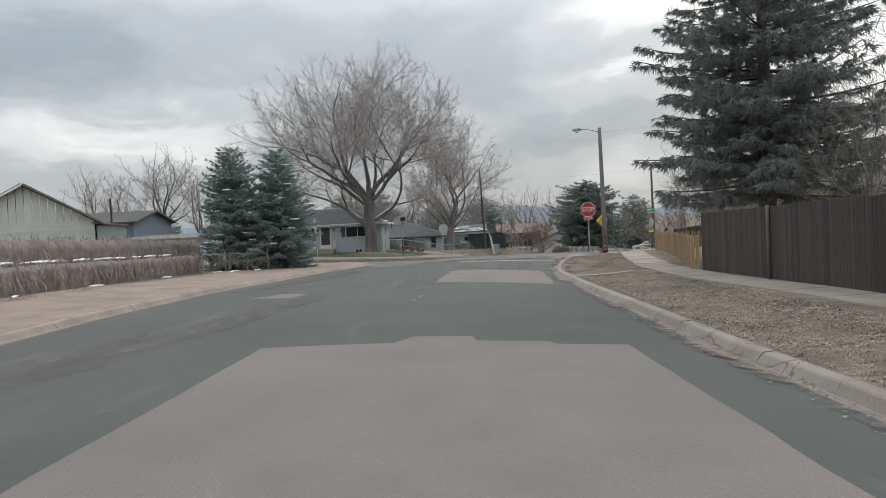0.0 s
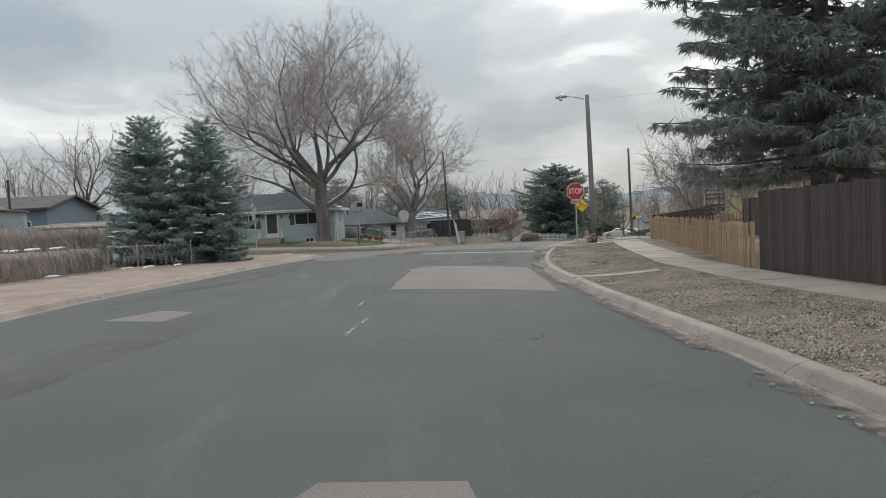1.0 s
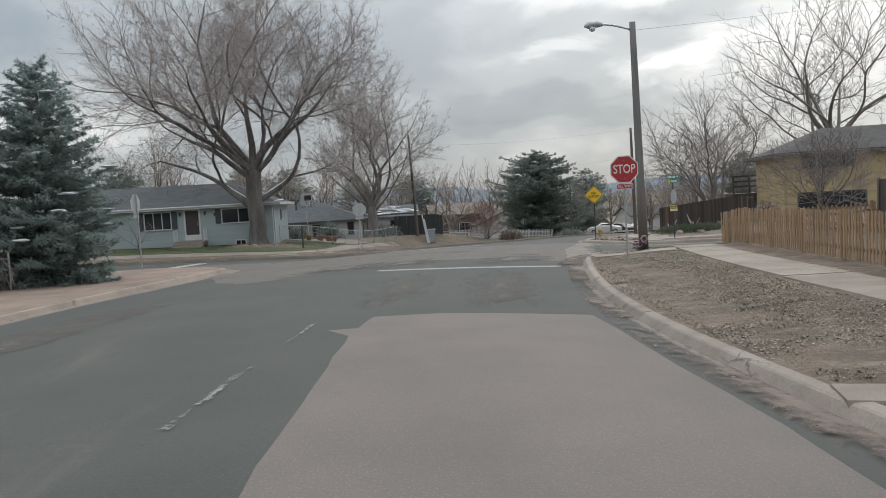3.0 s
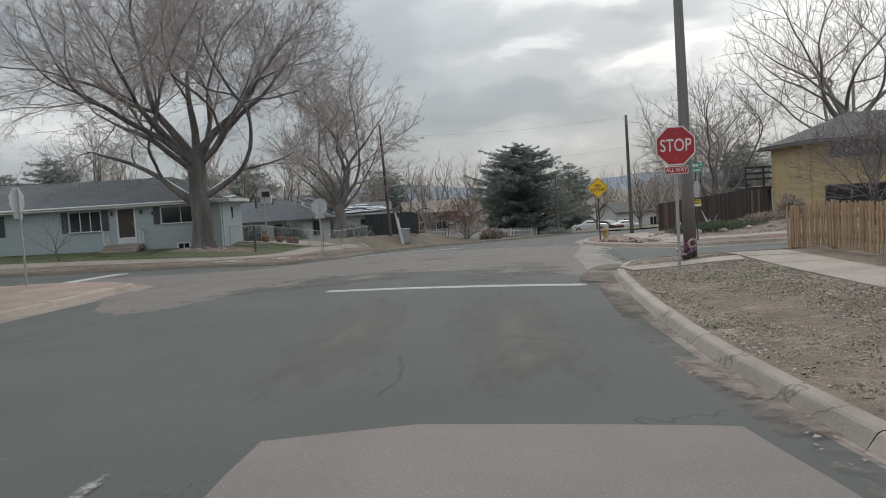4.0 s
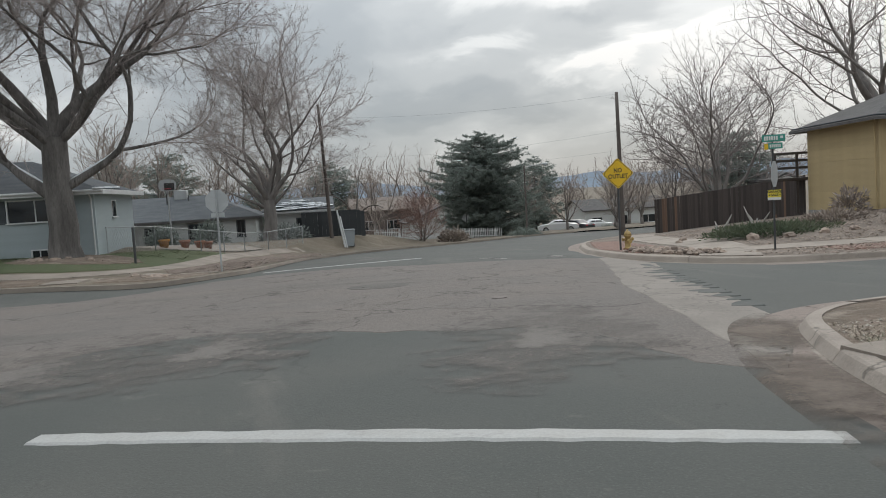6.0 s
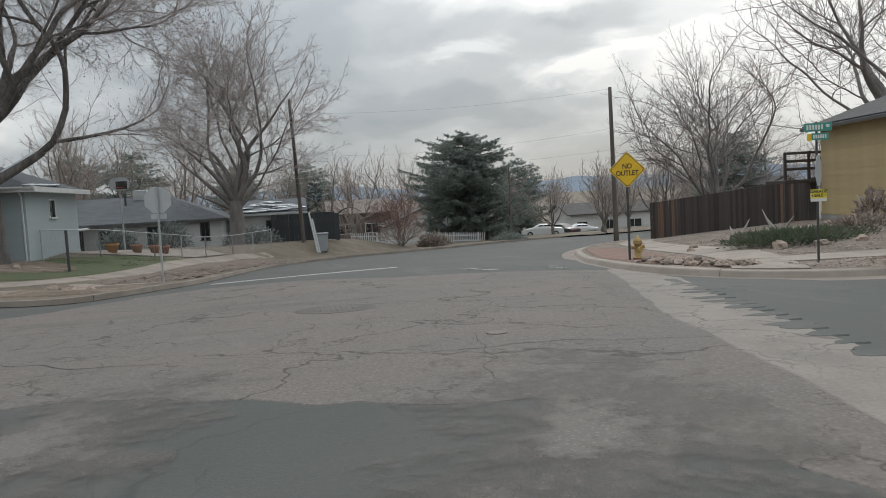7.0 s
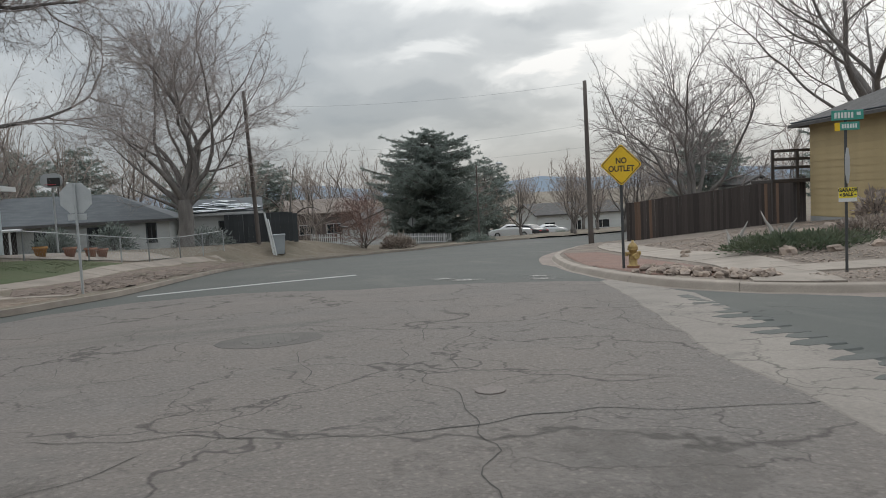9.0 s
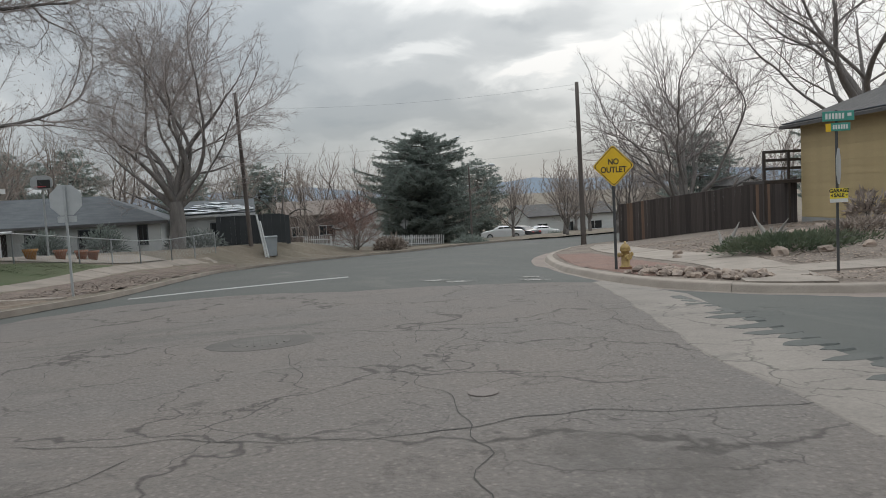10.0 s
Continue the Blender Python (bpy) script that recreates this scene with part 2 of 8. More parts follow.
GUTTER = mat("gutter_grit", (0.255, 0.208, 0.182), 0.92, 0.35, 1.1, 26, 0.7, col2=(0.20, 0.165, 0.145), dist=0.02, veins=((0.7, 0.02, 0.8, 0.48),), smear=(((0.105, 0.09, 0.078), (1.2, 0.8), 0.58, 0.72, 0.7),))
DIRT = mat("dry_dirt", (0.215, 0.165, 0.128), 0.95, 0.55, 1.1, 14, 1.0, col2=(0.135, 0.105, 0.08), dist=0.06, smear=(((0.115, 0.112, 0.070), (1.1, 0.9), 0.60, 0.72, 0.5), ((0.32, 0.27, 0.22), (1.6, 2.6), 0.54, 0.66, 0.75), ((0.10, 0.08, 0.062), (2.6, 3.4), 0.60, 0.70, 0.6)))
LAWN = mat("thin_lawn", (0.075, 0.098, 0.042), 0.95, 0.4, 0.6, 25, 0.8, col2=(0.095, 0.105, 0.052), dist=0.03)
GROUND = mat("winter_ground", (0.185, 0.152, 0.115), 0.95, 0.35, 0.3, 6, 0.8, col2=(0.135, 0.115, 0.085), dist=0.05)
REDROCK = mat("red_gravel", (0.24, 0.148, 0.118), 0.95, 0.45, 1.2, 28, 1.0, col2=(0.19, 0.125, 0.105), spots=0.3, dist=0.03)
GRAVEL = mat("pale_gravel", (0.215, 0.175, 0.145), 0.95, 0.45, 0.9, 18, 1.0, col2=(0.15, 0.122, 0.10), spots=0.5, dist=0.03)
RIVER_ROCK = mat("river_rock", (0.205, 0.158, 0.130), 0.95, 0.45, 1.6, 9, 1.0, col2=(0.145, 0.112, 0.094), spots=0.5, dist=0.06)
STONE = mat("stone", (0.33, 0.26, 0.21), 0.9, 0.3, 2.5, 20, 0.6, col2=(0.25, 0.205, 0.18), rand=0.25)
SNOW = mat("old_snow", (0.74, 0.77, 0.80), 0.7, 0.12, 4, 30, 0.4)
BARK = mat("bark", (0.165, 0.147, 0.134), 0.95, 0.3, 4, 22, 0.9, col2=(0.11, 0.097, 0.09), stretch=(1, 1, 0.25), dist=0.03)
BARK_PALE = mat("bark_pale", (0.19, 0.176, 0.166), 0.95, 0.8, 2.2, 9, 1.0, col2=(0.10, 0.092, 0.087), stretch=(1, 1, 0.22), dist=0.12)
BARK_GREY = mat("bark_grey", (0.23, 0.212, 0.20), 0.95, 0.5, 3, 12, 1.0, col2=(0.15, 0.138, 0.13), stretch=(1, 1, 0.25), dist=0.06)
TWIG = mat("twigs", (0.27, 0.236, 0.226), 0.95, 0.25, 1.5, 8, 0, col2=(0.21, 0.182, 0.172))
TWIG_PALE = mat("twigs_pale", (0.36, 0.315, 0.30), 0.95, 0.25, 1.5, 8, 0, col2=(0.28, 0.245, 0.232))
TWIG_WARM = mat("twigs_warm", (0.34, 0.285, 0.25), 0.95, 0.25, 1.5, 8, 0, col2=(0.26, 0.218, 0.192))
# Needle colours raised above real foliage to stand in for veiling haze.
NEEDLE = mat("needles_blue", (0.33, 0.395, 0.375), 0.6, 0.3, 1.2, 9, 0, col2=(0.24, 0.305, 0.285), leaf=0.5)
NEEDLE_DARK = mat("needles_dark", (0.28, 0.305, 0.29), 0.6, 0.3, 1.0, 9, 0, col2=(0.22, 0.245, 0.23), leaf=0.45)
NEEDLE_PINE = mat("needles_pine", (0.25, 0.285, 0.26), 0.6, 0.3, 0.9, 9, 0, col2=(0.19, 0.222, 0.20), leaf=0.5)
STRAW = mat("dry_vines", (0.36, 0.305, 0.262), 0.95, 0.35, 2.2, 12, 0, col2=(0.24, 0.197, 0.17))
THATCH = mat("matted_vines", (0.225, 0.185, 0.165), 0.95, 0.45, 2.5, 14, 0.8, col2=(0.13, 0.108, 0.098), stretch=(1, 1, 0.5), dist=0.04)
GRASS_GREEN = mat("tuft_green", (0.135, 0.145, 0.09), 0.95, 0.3, 1.3, 8, 0, col2=(0.155, 0.155, 0.095))
GRASS_DRY = mat("dry_grass", (0.43, 0.365, 0.30), 0.95, 0.3, 1.3, 8, 0, col2=(0.28, 0.245, 0.19))
SLAT_DARK = mat("dark_stained_wood", (0.064, 0.050, 0.045), 0.85, 0.45, 1.6, 22, 0.5, col2=(0.042, 0.036, 0.034), rand=0.3, stretch=(1, 1, 0.15))
WOOD_NEW = mat("fresh_cedar", (0.37, 0.25, 0.155), 0.8, 0.3, 2.0, 30, 0.3, col2=(0.28, 0.19, 0.118), rand=0.2, stretch=(1, 1, 0.15))
WOOD_RUSTY = mat("rust_brown_wood", (0.17, 0.105, 0.07), 0.85, 0.3, 2.0, 30, 0.3, col2=(0.12, 0.08, 0.06), rand=0.2, stretch=(1, 1, 0.15))
WOOD_POLE = mat("pole_wood", (0.105, 0.088, 0.078), 0.9, 0.3, 2.5, 25, 0.6, col2=(0.14, 0.12, 0.11), stretch=(1, 1, 0.1))
WOOD_SILVER = mat("silvered_pole_wood", (0.20, 0.195, 0.19), 0.9, 0.3, 2.5, 25, 0.6, col2=(0.15, 0.145, 0.14), stretch=(1, 1, 0.1))
WOOD_GREY = mat("weathered_wood", (0.36, 0.345, 0.32), 0.9, 0.25, 3, 25, 0.5, col2=(0.25, 0.23, 0.21), stretch=(1, 1, 0.2))
STEEL = mat("galvanised_steel", (0.44, 0.46, 0.47), 0.5, 0.15, 5, 40, 0.1, metal=0.6)
STEEL_DARK = mat("dark_metal", (0.075, 0.078, 0.08), 0.6, 0.2, 5, 40, 0.1, metal=0.3)
SIGN_BACK = mat("sign_back", (0.47, 0.49, 0.50), 0.5, 0.12, 3, 30, 0.05, metal=0.35)
SIGN_RED = mat("sign_red", (0.42, 0.030, 0.040), 0.45, 0.12, 3, 30, 0.03, col2=(0.36, 0.035, 0.045))
SIGN_WHITE = mat("sign_white", (0.72, 0.72, 0.70), 0.45, 0.08, 3, 30, 0.03)
SIGN_YELLOW = mat("sign_yellow", (0.78, 0.50, 0.025), 0.45, 0.1, 3, 30, 0.03, col2=(0.72, 0.45, 0.025))
SIGN_BLACK = mat("sign_black", (0.03, 0.03, 0.03), 0.5, 0.1, 3, 30, 0)
JUNIPER = mat("juniper_green", (0.085, 0.112, 0.07), 0.8, 0.35, 1.4, 9, 0, col2=(0.12, 0.135, 0.085), leaf=0.3)
SIGN_GREEN = mat("sign_green", (0.06, 0.30, 0.24), 0.45, 0.1, 3, 30, 0.03)
HYDRANT = mat("hydrant_paint", (0.44, 0.32, 0.12), 0.7, 0.35, 9, 40, 0.2, col2=(0.33, 0.22, 0.10))
WALL_BLUE = mat("siding_blue_grey", (0.375, 0.43, 0.445), 0.75, 0.1, 0.8, 30, 0.15, stretch=(0.3, 0.3, 3))
WALL_WHITE = mat("siding_white", (0.62, 0.63, 0.62), 0.75, 0.12, 0.8, 30, 0.15, stretch=(0.3, 0.3, 3))
WALL_CREAM = mat("siding_cream", (0.60, 0.62, 0.56), 0.75, 0.1, 0.8, 30, 0.15, rand=0.04)
WALL_YELLOW = mat("siding_yellow", (0.47, 0.365, 0.20), 0.75, 0.12, 0.8, 30, 0.2, rand=0.05)
WALL_BRICK = mat("brick_red", (0.105, 0.085, 0.078), 0.9, 0.3, 2, 14, 0.6, col2=(0.13, 0.10, 0.09))
FOUNDATION = mat("foundation", (0.33, 0.33, 0.32), 0.9, 0.15, 1.5, 20, 0.3)
ROOF_DARK = mat("shingles_dark", (0.098, 0.108, 0.118), 0.95, 0.3, 1.2, 16, 0.6, col2=(0.13, 0.14, 0.15), stretch=(1, 3, 1), dist=0.02)
ROOF_GREY = mat("shingles_grey", (0.115, 0.11, 0.108), 0.95, 0.3, 1.2, 16, 0.6, stretch=(1, 3, 1), dist=0.02)
ROOF_BROWN = mat("shingles_brown", (0.24, 0.20, 0.175), 0.95, 0.3, 1.2, 16, 0.6, stretch=(1, 3, 1), dist=0.02)
TRIM = mat("white_trim", (0.64, 0.65, 0.65), 0.6, 0.1, 2, 25, 0.1)
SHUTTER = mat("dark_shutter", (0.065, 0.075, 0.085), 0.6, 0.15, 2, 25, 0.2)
DOOR_DARK = mat("door_dark", (0.055, 0.045, 0.042), 0.55, 0.2, 2, 25, 0.2)
TERRACOTTA = mat("terracotta", (0.36, 0.18, 0.12), 0.8, 0.2, 4, 25, 0.2, rand=0.15)
BIN_GREY = mat("bin_grey", (0.33, 0.36, 0.38), 0.6, 0.1, 3, 25, 0.1)
CAR_WHITE = mat("car_white", (0.66, 0.67, 0.68), 0.3, 0.04, 2, 20, 0)
CAR_DARK = mat("car_dark", (0.04, 0.042, 0.048), 0.3, 0.04, 2, 20, 0)
RUBBER = mat("rubber", (0.025, 0.025, 0.025), 0.85, 0.2, 6, 40, 0.2)
FLOWER_PURPLE = mat("petals_purple", (0.42, 0.14, 0.36), 0.8, 0.3, 8, 30, 0.1, rand=0.3)
FLOWER_WHITE = mat("petals_white", (0.72, 0.70, 0.70), 0.8, 0.2, 8, 30, 0.1)
LAMP_LENS = mat("lamp_lens", (0.62, 0.63, 0.62), 0.3, 0.05, 8, 30, 0)


def glass_material():
    m = bpy.data.materials.new("window_glass")
    m.use_nodes = True
    b = m.node_tree.nodes["Principled BSDF"]
    b.inputs["Base Color"].default_value = (0.028, 0.032, 0.036, 1)
    b.inputs["Roughness"].default_value, b.inputs["IOR"].default_value = 0.06, 1.5
    return m


GLASS = glass_material()


# ---- mesh helpers ----
class Shape:
    """Vertices and faces gathered for one mesh."""

    def __init__(self):
        self.v, self.f = [], []

    def add(self, verts, faces):
        o = len(self.v)
        self.v.extend(verts)
        self.f.extend([tuple(i + o for i in f) for f in faces])
        return self

    def box(self, c, s, bevel=0.012, rot=None):
        """A box with chamfered edges, centre c, full size s."""
        h = [max(k / 2, 1e-4) for k in s]
        b = min(bevel, *(k * 0.45 for k in h))
        vs, ids = [], {}
        for sx in (-1, 1):
            for sy in (-1, 1):
                for sz in (-1, 1):
                    for ax in range(3):
                        p = [sx * (h[0] - b), sy * (h[1] - b), sz * (h[2] - b)]
                        p[ax] = (sx, sy, sz)[ax] * h[ax]
                        ids[(sx, sy, sz, ax)] = len(vs)
                        vs.append(Vector(p))
        fs = []
        for ax in range(3):
            o1, o2 = (ax + 1) % 3, (ax + 2) % 3
            for s0 in (-1, 1):
                q = []
                for a, bb in ((-1, -1), (1, -1), (1, 1), (-1, 1)):
                    k = [0, 0, 0]
                    k[ax], k[o1], k[o2] = s0, a, bb
                    q.append(ids[(*k, ax)])
                fs.append(tuple(q if s0 > 0 else q[::-1]))
            for a in (-1, 1):
                for bb in (-1, 1):
                    k0, k1 = [0, 0, 0], [0, 0, 0]
                    k0[ax], k0[o1], k0[o2] = -1, a, bb
                    k1[ax], k1[o1], k1[o2] = 1, a, bb
                    q = (ids[(*k0, o1)], ids[(*k1, o1)], ids[(*k1, o2)], ids[(*k0, o2)])
                    fs.append(q if a * bb > 0 else q[::-1])
        for sx in (-1, 1):
            for sy in (-1, 1):
                for sz in (-1, 1):
                    q = tuple(ids[(sx, sy, sz, a)] for a in range(3))
                    fs.append(q if sx * sy * sz > 0 else q[::-1])
        c = Vector(c)
        self.add([(rot @ p if rot else p) + c for p in vs], fs)
        return self

    def tube(self, pts, radii, sides=8, cap=True):
        """A round bar through pts."""
        pts = [Vector(p) for p in pts]
        vs, fs = [], []
        n = len(pts)
        for i, p in enumerate(pts):
            d = pts[min(i + 1, n - 1)] - pts[max(i - 1, 0)]
            d = d.normalized() if d.length > 1e-9 else Vector((0, 0, 1))
            side = d.cross(Vector((0, 1, 0)) if abs(d.y) < 0.9 else Vector((1, 0, 0))).normalized()
            up = d.cross(side)
            r = radii[i] if isinstance(radii, (list, tuple)) else radii
            for k in range(sides):
                a = 2 * math.pi * k / sides
                vs.append(p + side * (math.cos(a) * r) + up * (math.sin(a) * r))
        for i in range(n - 1):
            for k in range(sides):
                k2 = (k + 1) % sides
                fs.append((i * sides + k, i * sides + k2, (i + 1) * sides + k2, (i + 1) * sides + k))
        if cap:
            fs.append(tuple(range(sides))[::-1])
            fs.append(tuple((n - 1) * sides + k for k in range(sides)))
        return self.add(vs, fs)

    def lathe(self, c, profile, sides=16):
        """A turned body: profile of (radius, height)."""
        return self.tube([(c[0], c[1], c[2] + h) for _, h in profile], [max(r, 1e-4) for r, _ in profile], sides)

    def prism(self, outline, y0, y1):
        """A plate: an outline in x, z, from y0 to y1."""
        n = len(outline)
        vs = [Vector((x, y0, z)) for x, z in outline] + [Vector((x, y1, z)) for x, z in outline]
        fs = [tuple(range(n)), tuple(range(n, 2 * n))[::-1]]
        fs += [(i, n + i, n + (i + 1) % n, (i + 1) % n) for i in range(n)]
        return self.add(vs, fs)

    def blob(self, c, r, seed=0, rough=0.25, flat=1.0):
        """An uneven stone or clump."""
        bm = bmesh.new()
        bmesh.ops.create_icosphere(bm, subdivisions=2, radius=1.0)
        rr = r if isinstance(r, (tuple, list)) else (r, r, r * flat)
        vs = []
        for v in bm.verts:
            k = 1 + rough * noise.noise(v.co * 1.6 + Vector((seed * 7.3, seed * 3.1, seed)))
            vs.append(Vector((v.co.x * rr[0] * k + c[0], v.co.y * rr[1] * k + c[1], v.co.z * rr[2] * k + c[2])))
        fs = [tuple(v.index for v in f.verts) for f in bm.faces]
        bm.free()
        return self.add(vs, fs)

    def mesh(self, name, material, smooth=False):
        me = bpy.data.meshes.new(name)
        me.from_pydata([tuple(v) for v in self.v], [], self.f)
        me.materials.append(material)
        if smooth:
            me.polygons.foreach_set("use_smooth", [True] * len(me.polygons))
        me.update()
        return me


def part(name, shape, material, parent=None, label="", smooth=False):
    """One mesh object, under a thing or a part if one is given."""
    me = shape if isinstance(shape, bpy.types.Mesh) else shape.mesh(name, material, smooth)
    ob = new(name, me)
    if parent is not None:
        ob.parent = parent
    if label:
        tagged(ob, label)
    return ob


def thing(name, label, category, m=None, group="", kind=""):
    ob = new(name)
    ob.empty_display_size = 0.2
    if m is not None:
        ob.matrix_world = m
    return tagged(ob, label, category, group, kind)


def single(name, shape, material, label, category="", kind="", group="", smooth=False):
    return tagged(part(name, shape, material, None, "", smooth), label, category, group, kind)


# ---- the lie of the land ----
AY = [-60, -1, 2.4, 5.6, 8.8, 12, 15, 23.4, 27.7, 30.4, 32.8, 37.7, 40.5, 46, 54, 57, 60, 70, 82, 106, 150, 400]
AZ = [1.7, .59, .56, .49, .42, .39, .37, .28, .17, .09, .03, -.09, -.14, -.27, -.52, -.62, -.78, -1.35, -2.05, -3.05, -5, -5]
KNOTS_R = [(-60, 4.05), (14, 4.05), (19, 4.05), (27, 4.3), (31.5, 4.8), (35, 5.4), (39.3, 6.4), (41.2, 7.1), (43, 8), (60, 12.0), (66, 14), (70.5, 16.5), (75.5, 19.5), (90, 30)]
KNOTS_L = [(-60, -8.1), (12, -8.1), (17, -8.2), (25, -7.9), (30, -7.6), (37, -6.9), (42, -6.0), (47, -5.2), (60, -0.2), (72, 1.1), (80, 2.3), (85, 4.8), (88, 8), (92, 14)]
GUT_Y, GUT_Z = [-60, 8, 14, 24, 32, 38, 45, 120], [-.24, -.25, -.27, -.33, -.27, -.12, -.08, -.08]


def crown(y):
    return float(np.interp(y, AY, AZ))


def edge_r(y):
    return float(np.interp(y, [k[0] for k in KNOTS_R], [k[1] for k in KNOTS_R]))


def edge_l(y):
    return float(np.interp(y, [k[0] for k in KNOTS_L], [k[1] for k in KNOTS_L]))


def step(a, b, t):
    t = min(1.0, max(0.0, (t - a) / (b - a)))
    return t * t * (3 - 2 * t)


def corner_dip(x, y):
    """The low corner by the side street's mouth."""
    return -0.18 * step(9.3, 13.0, x) * step(43.5, 49.5, y) * (1 - step(58, 70, y)) * (1 - step(17, 25, x))


def road_z(x, y):
    """The road's surface, with its crown and its falls."""
    c = 0.5 * (edge_r(y) + edge_l(y)) + 0.4
    half = (edge_r(y) - c) if x > c else (c - edge_l(y))
    d = min(1.0, abs(x - c) / half)
    g = float(np.interp(y, GUT_Y, GUT_Z)) if x > c else float(np.interp(y, [0, 30, 45], [-.2, -.2, -.08]))
    z = crown(y) + g * d * d
    if x < -2:
        z += 0.02 * (-2 - x) * step(44, 52, y)
    return z + corner_dip(x, y)


def verge_right(x, y):
    """The plot on the near side, along the path with the fences."""
    d = x - edge_r(y)
    low = crown(y) + float(np.interp(y, GUT_Y, GUT_Z)) + 0.14
    high = crown(y) + float(np.interp(y, [10, 25, 38, 42], [-.04, -.08, .10, .17]))
    return low + (high - low) * step(0, 2.6, d) + 0.03 * max(0, d - 4)


def verge_left(x, y):
    d = edge_l(y) - x
    return crown(min(y, 60)) - 0.06 + 0.16 * step(0, 5.5, d) + 0.10 * step(5.2, 8, d) + 0.02 * max(0, -2 - x) * step(44, 52, y) * 0.5


def plot_left(x, y):
    """The plots beyond the crossing, on the side of the grey-blue house."""
    d = max(0.0, edge_l(y) - x)
    street = crown(y) + 0.05
    lot = -0.50 + 0.02 * max(0, -2 - x) + 0.012 * (y - 60) - 0.062 * max(0, y - 73)
    return street + (lot - street) * step(0.3, 8, d) * step(59, 64, y) if y > 59 else crown(y) + 0.13 + 0.02 * max(0, -2 - x)


def plot_right(x, y):
    """The plots beyond the crossing, on the side of the yellow house."""
    base = crown(y) + 0.05 + corner_dip(x, y)
    d = max(0.0, x - edge_r(max(y, 52)))
    return base + (0.06 * max(0, d - 3) * step(52, 58, y)) * (1 if d < 22 else 22 / d)


def cdt(outline, zf, spacing, lift=0.0):
    """A draped sheet: the outline filled with an even net of points."""

    pts = []
    n = len(outline)
    for i in range(n):
        a, b = Vector(outline[i]), Vector(outline[(i + 1) % n])
        k = max(1, int((b - a).length / spacing))
        pts += [a.lerp(b, j / k) for j in range(k)]
    m = len(pts)
    px, py = np.array([p.x for p in pts]), np.array([p.y for p in pts])
    qx, qy = np.roll(px, -1), np.roll(py, -1)
    gx, gy = np.arange(px.min() + spacing / 2, px.max(), spacing), np.arange(py.min() + spacing / 2, py.max(), spacing)
    inner = []
    for y in gy:
        cross = (py > y) != (qy > y)
        with np.errstate(divide="ignore", invalid="ignore"):
            xs = np.sort((px + (y - py) * (qx - px) / np.where(qy == py, 1e-9, qy - py))[cross])
        for x in gx:
            if np.searchsorted(xs, x) % 2 == 1 and np.min((px - x) ** 2 + (py - y) ** 2) > (0.3 * spacing) ** 2:
                inner.append(Vector((x, y)))
    allp = pts + inner
    out = delaunay_2d_cdt(allp, [], [list(range(m))], 1, 1e-5)
    s = Shape()
    s.add([Vector((v.x, v.y, zf(v.x, v.y) + lift)) for v in out[0]], [tuple(f) if len(f) > 2 else f for f in out[2]])
    # faces up
    fixed = []
    for f in s.f:
        a, b, c = s.v[f[0]], s.v[f[1]], s.v[f[2]]
        fixed.append(f if (b - a).cross(c - a).z > 0 else f[::-1])
    s.f = fixed
    return s


def smooth_line(pts, k=5):
    """A soft line through the given corners (Catmull-Rom)."""
    P = [Vector(p) for p in pts]
    out = []
    for i in range(len(P) - 1):
        a, b, c, d = P[max(i - 1, 0)], P[i], P[i + 1], P[min(i + 2, len(P) - 1)]
        for j in range(k):
            t = j / k
            out.append(0.5 * ((2 * b) + (c - a) * t + (2 * a - 5 * b + 4 * c - d) * t * t + (3 * b - a - 3 * c + d) * t ** 3))
    return out + [P[-1]]


def evenly(line, gap):
    """Points and headings at an exact spacing along a line."""
    out, left = [], 0.0
    for a, b in zip(line, line[1:]):
        L = (b - a).length
        t = left
        while t < L:
            out.append((a.lerp(b, t / L), math.atan2(b.y - a.y, b.x - a.x)))
            t += gap
        left = t - L
    return out


def offset_line(line, d):
    """The line moved d metres to its left."""
    out = []
    for i, p in enumerate(line):
        t = (line[min(i + 1, len(line) - 1)] - line[max(i - 1, 0)]).normalized()
        out.append(p + Vector((-t.y, t.x)) * d)
    return out


def band(a, b, za, zb=None, lift=0.0):
    """A strip between two lines of equal count."""
    zb = zb or za
    s = Shape()
    n = len(a)
    s.add([Vector((p.x, p.y, za(p.x, p.y) + lift)) for p in a] + [Vector((p.x, p.y, zb(p.x, p.y) + lift)) for p in b],
          [(i, i + 1, n + i + 1, n + i) for i in range(n - 1)])
    return s


# ---- roads and plots ----
LINE_NR = smooth_line([(4.05, -60), (4.05, -30), (4.05, 0), (4.05, 6), (4.05, 14), (4.05, 19), (4.3, 27), (4.8, 31.5), (5.4, 35), (6.4, 39.3), (7.1, 41.2), (7.9, 42.4), (9.3, 42.9), (12, 42.6), (20, 41.8), (40, 40), (70, 37)])
LINE_NL = smooth_line([(-8.1, -60), (-8.1, -30), (-8.1, 0), (-8.1, 12), (-8.2, 17), (-7.9, 25), (-7.6, 30), (-6.9, 37), (-6.0, 42), (-5.3, 46), (-5.5, 47.3), (-6.8, 48.6), (-10, 49.4), (-20, 49.8), (-40, 50), (-70, 51)])
LINE_FL = smooth_line([(-70, 61), (-40, 60.2), (-20, 59.5), (-11, 58.7), (-7, 58.0), (-4.4, 57.2), (-2.6, 56.5), (-1.5, 56.9), (-0.75, 59.0), (0.12, 62.3), (1.1, 72), (2.3, 80), (4.8, 85), (8, 88.2), (14, 92), (20, 96), (30, 101), (60, 114), (75, 120)])
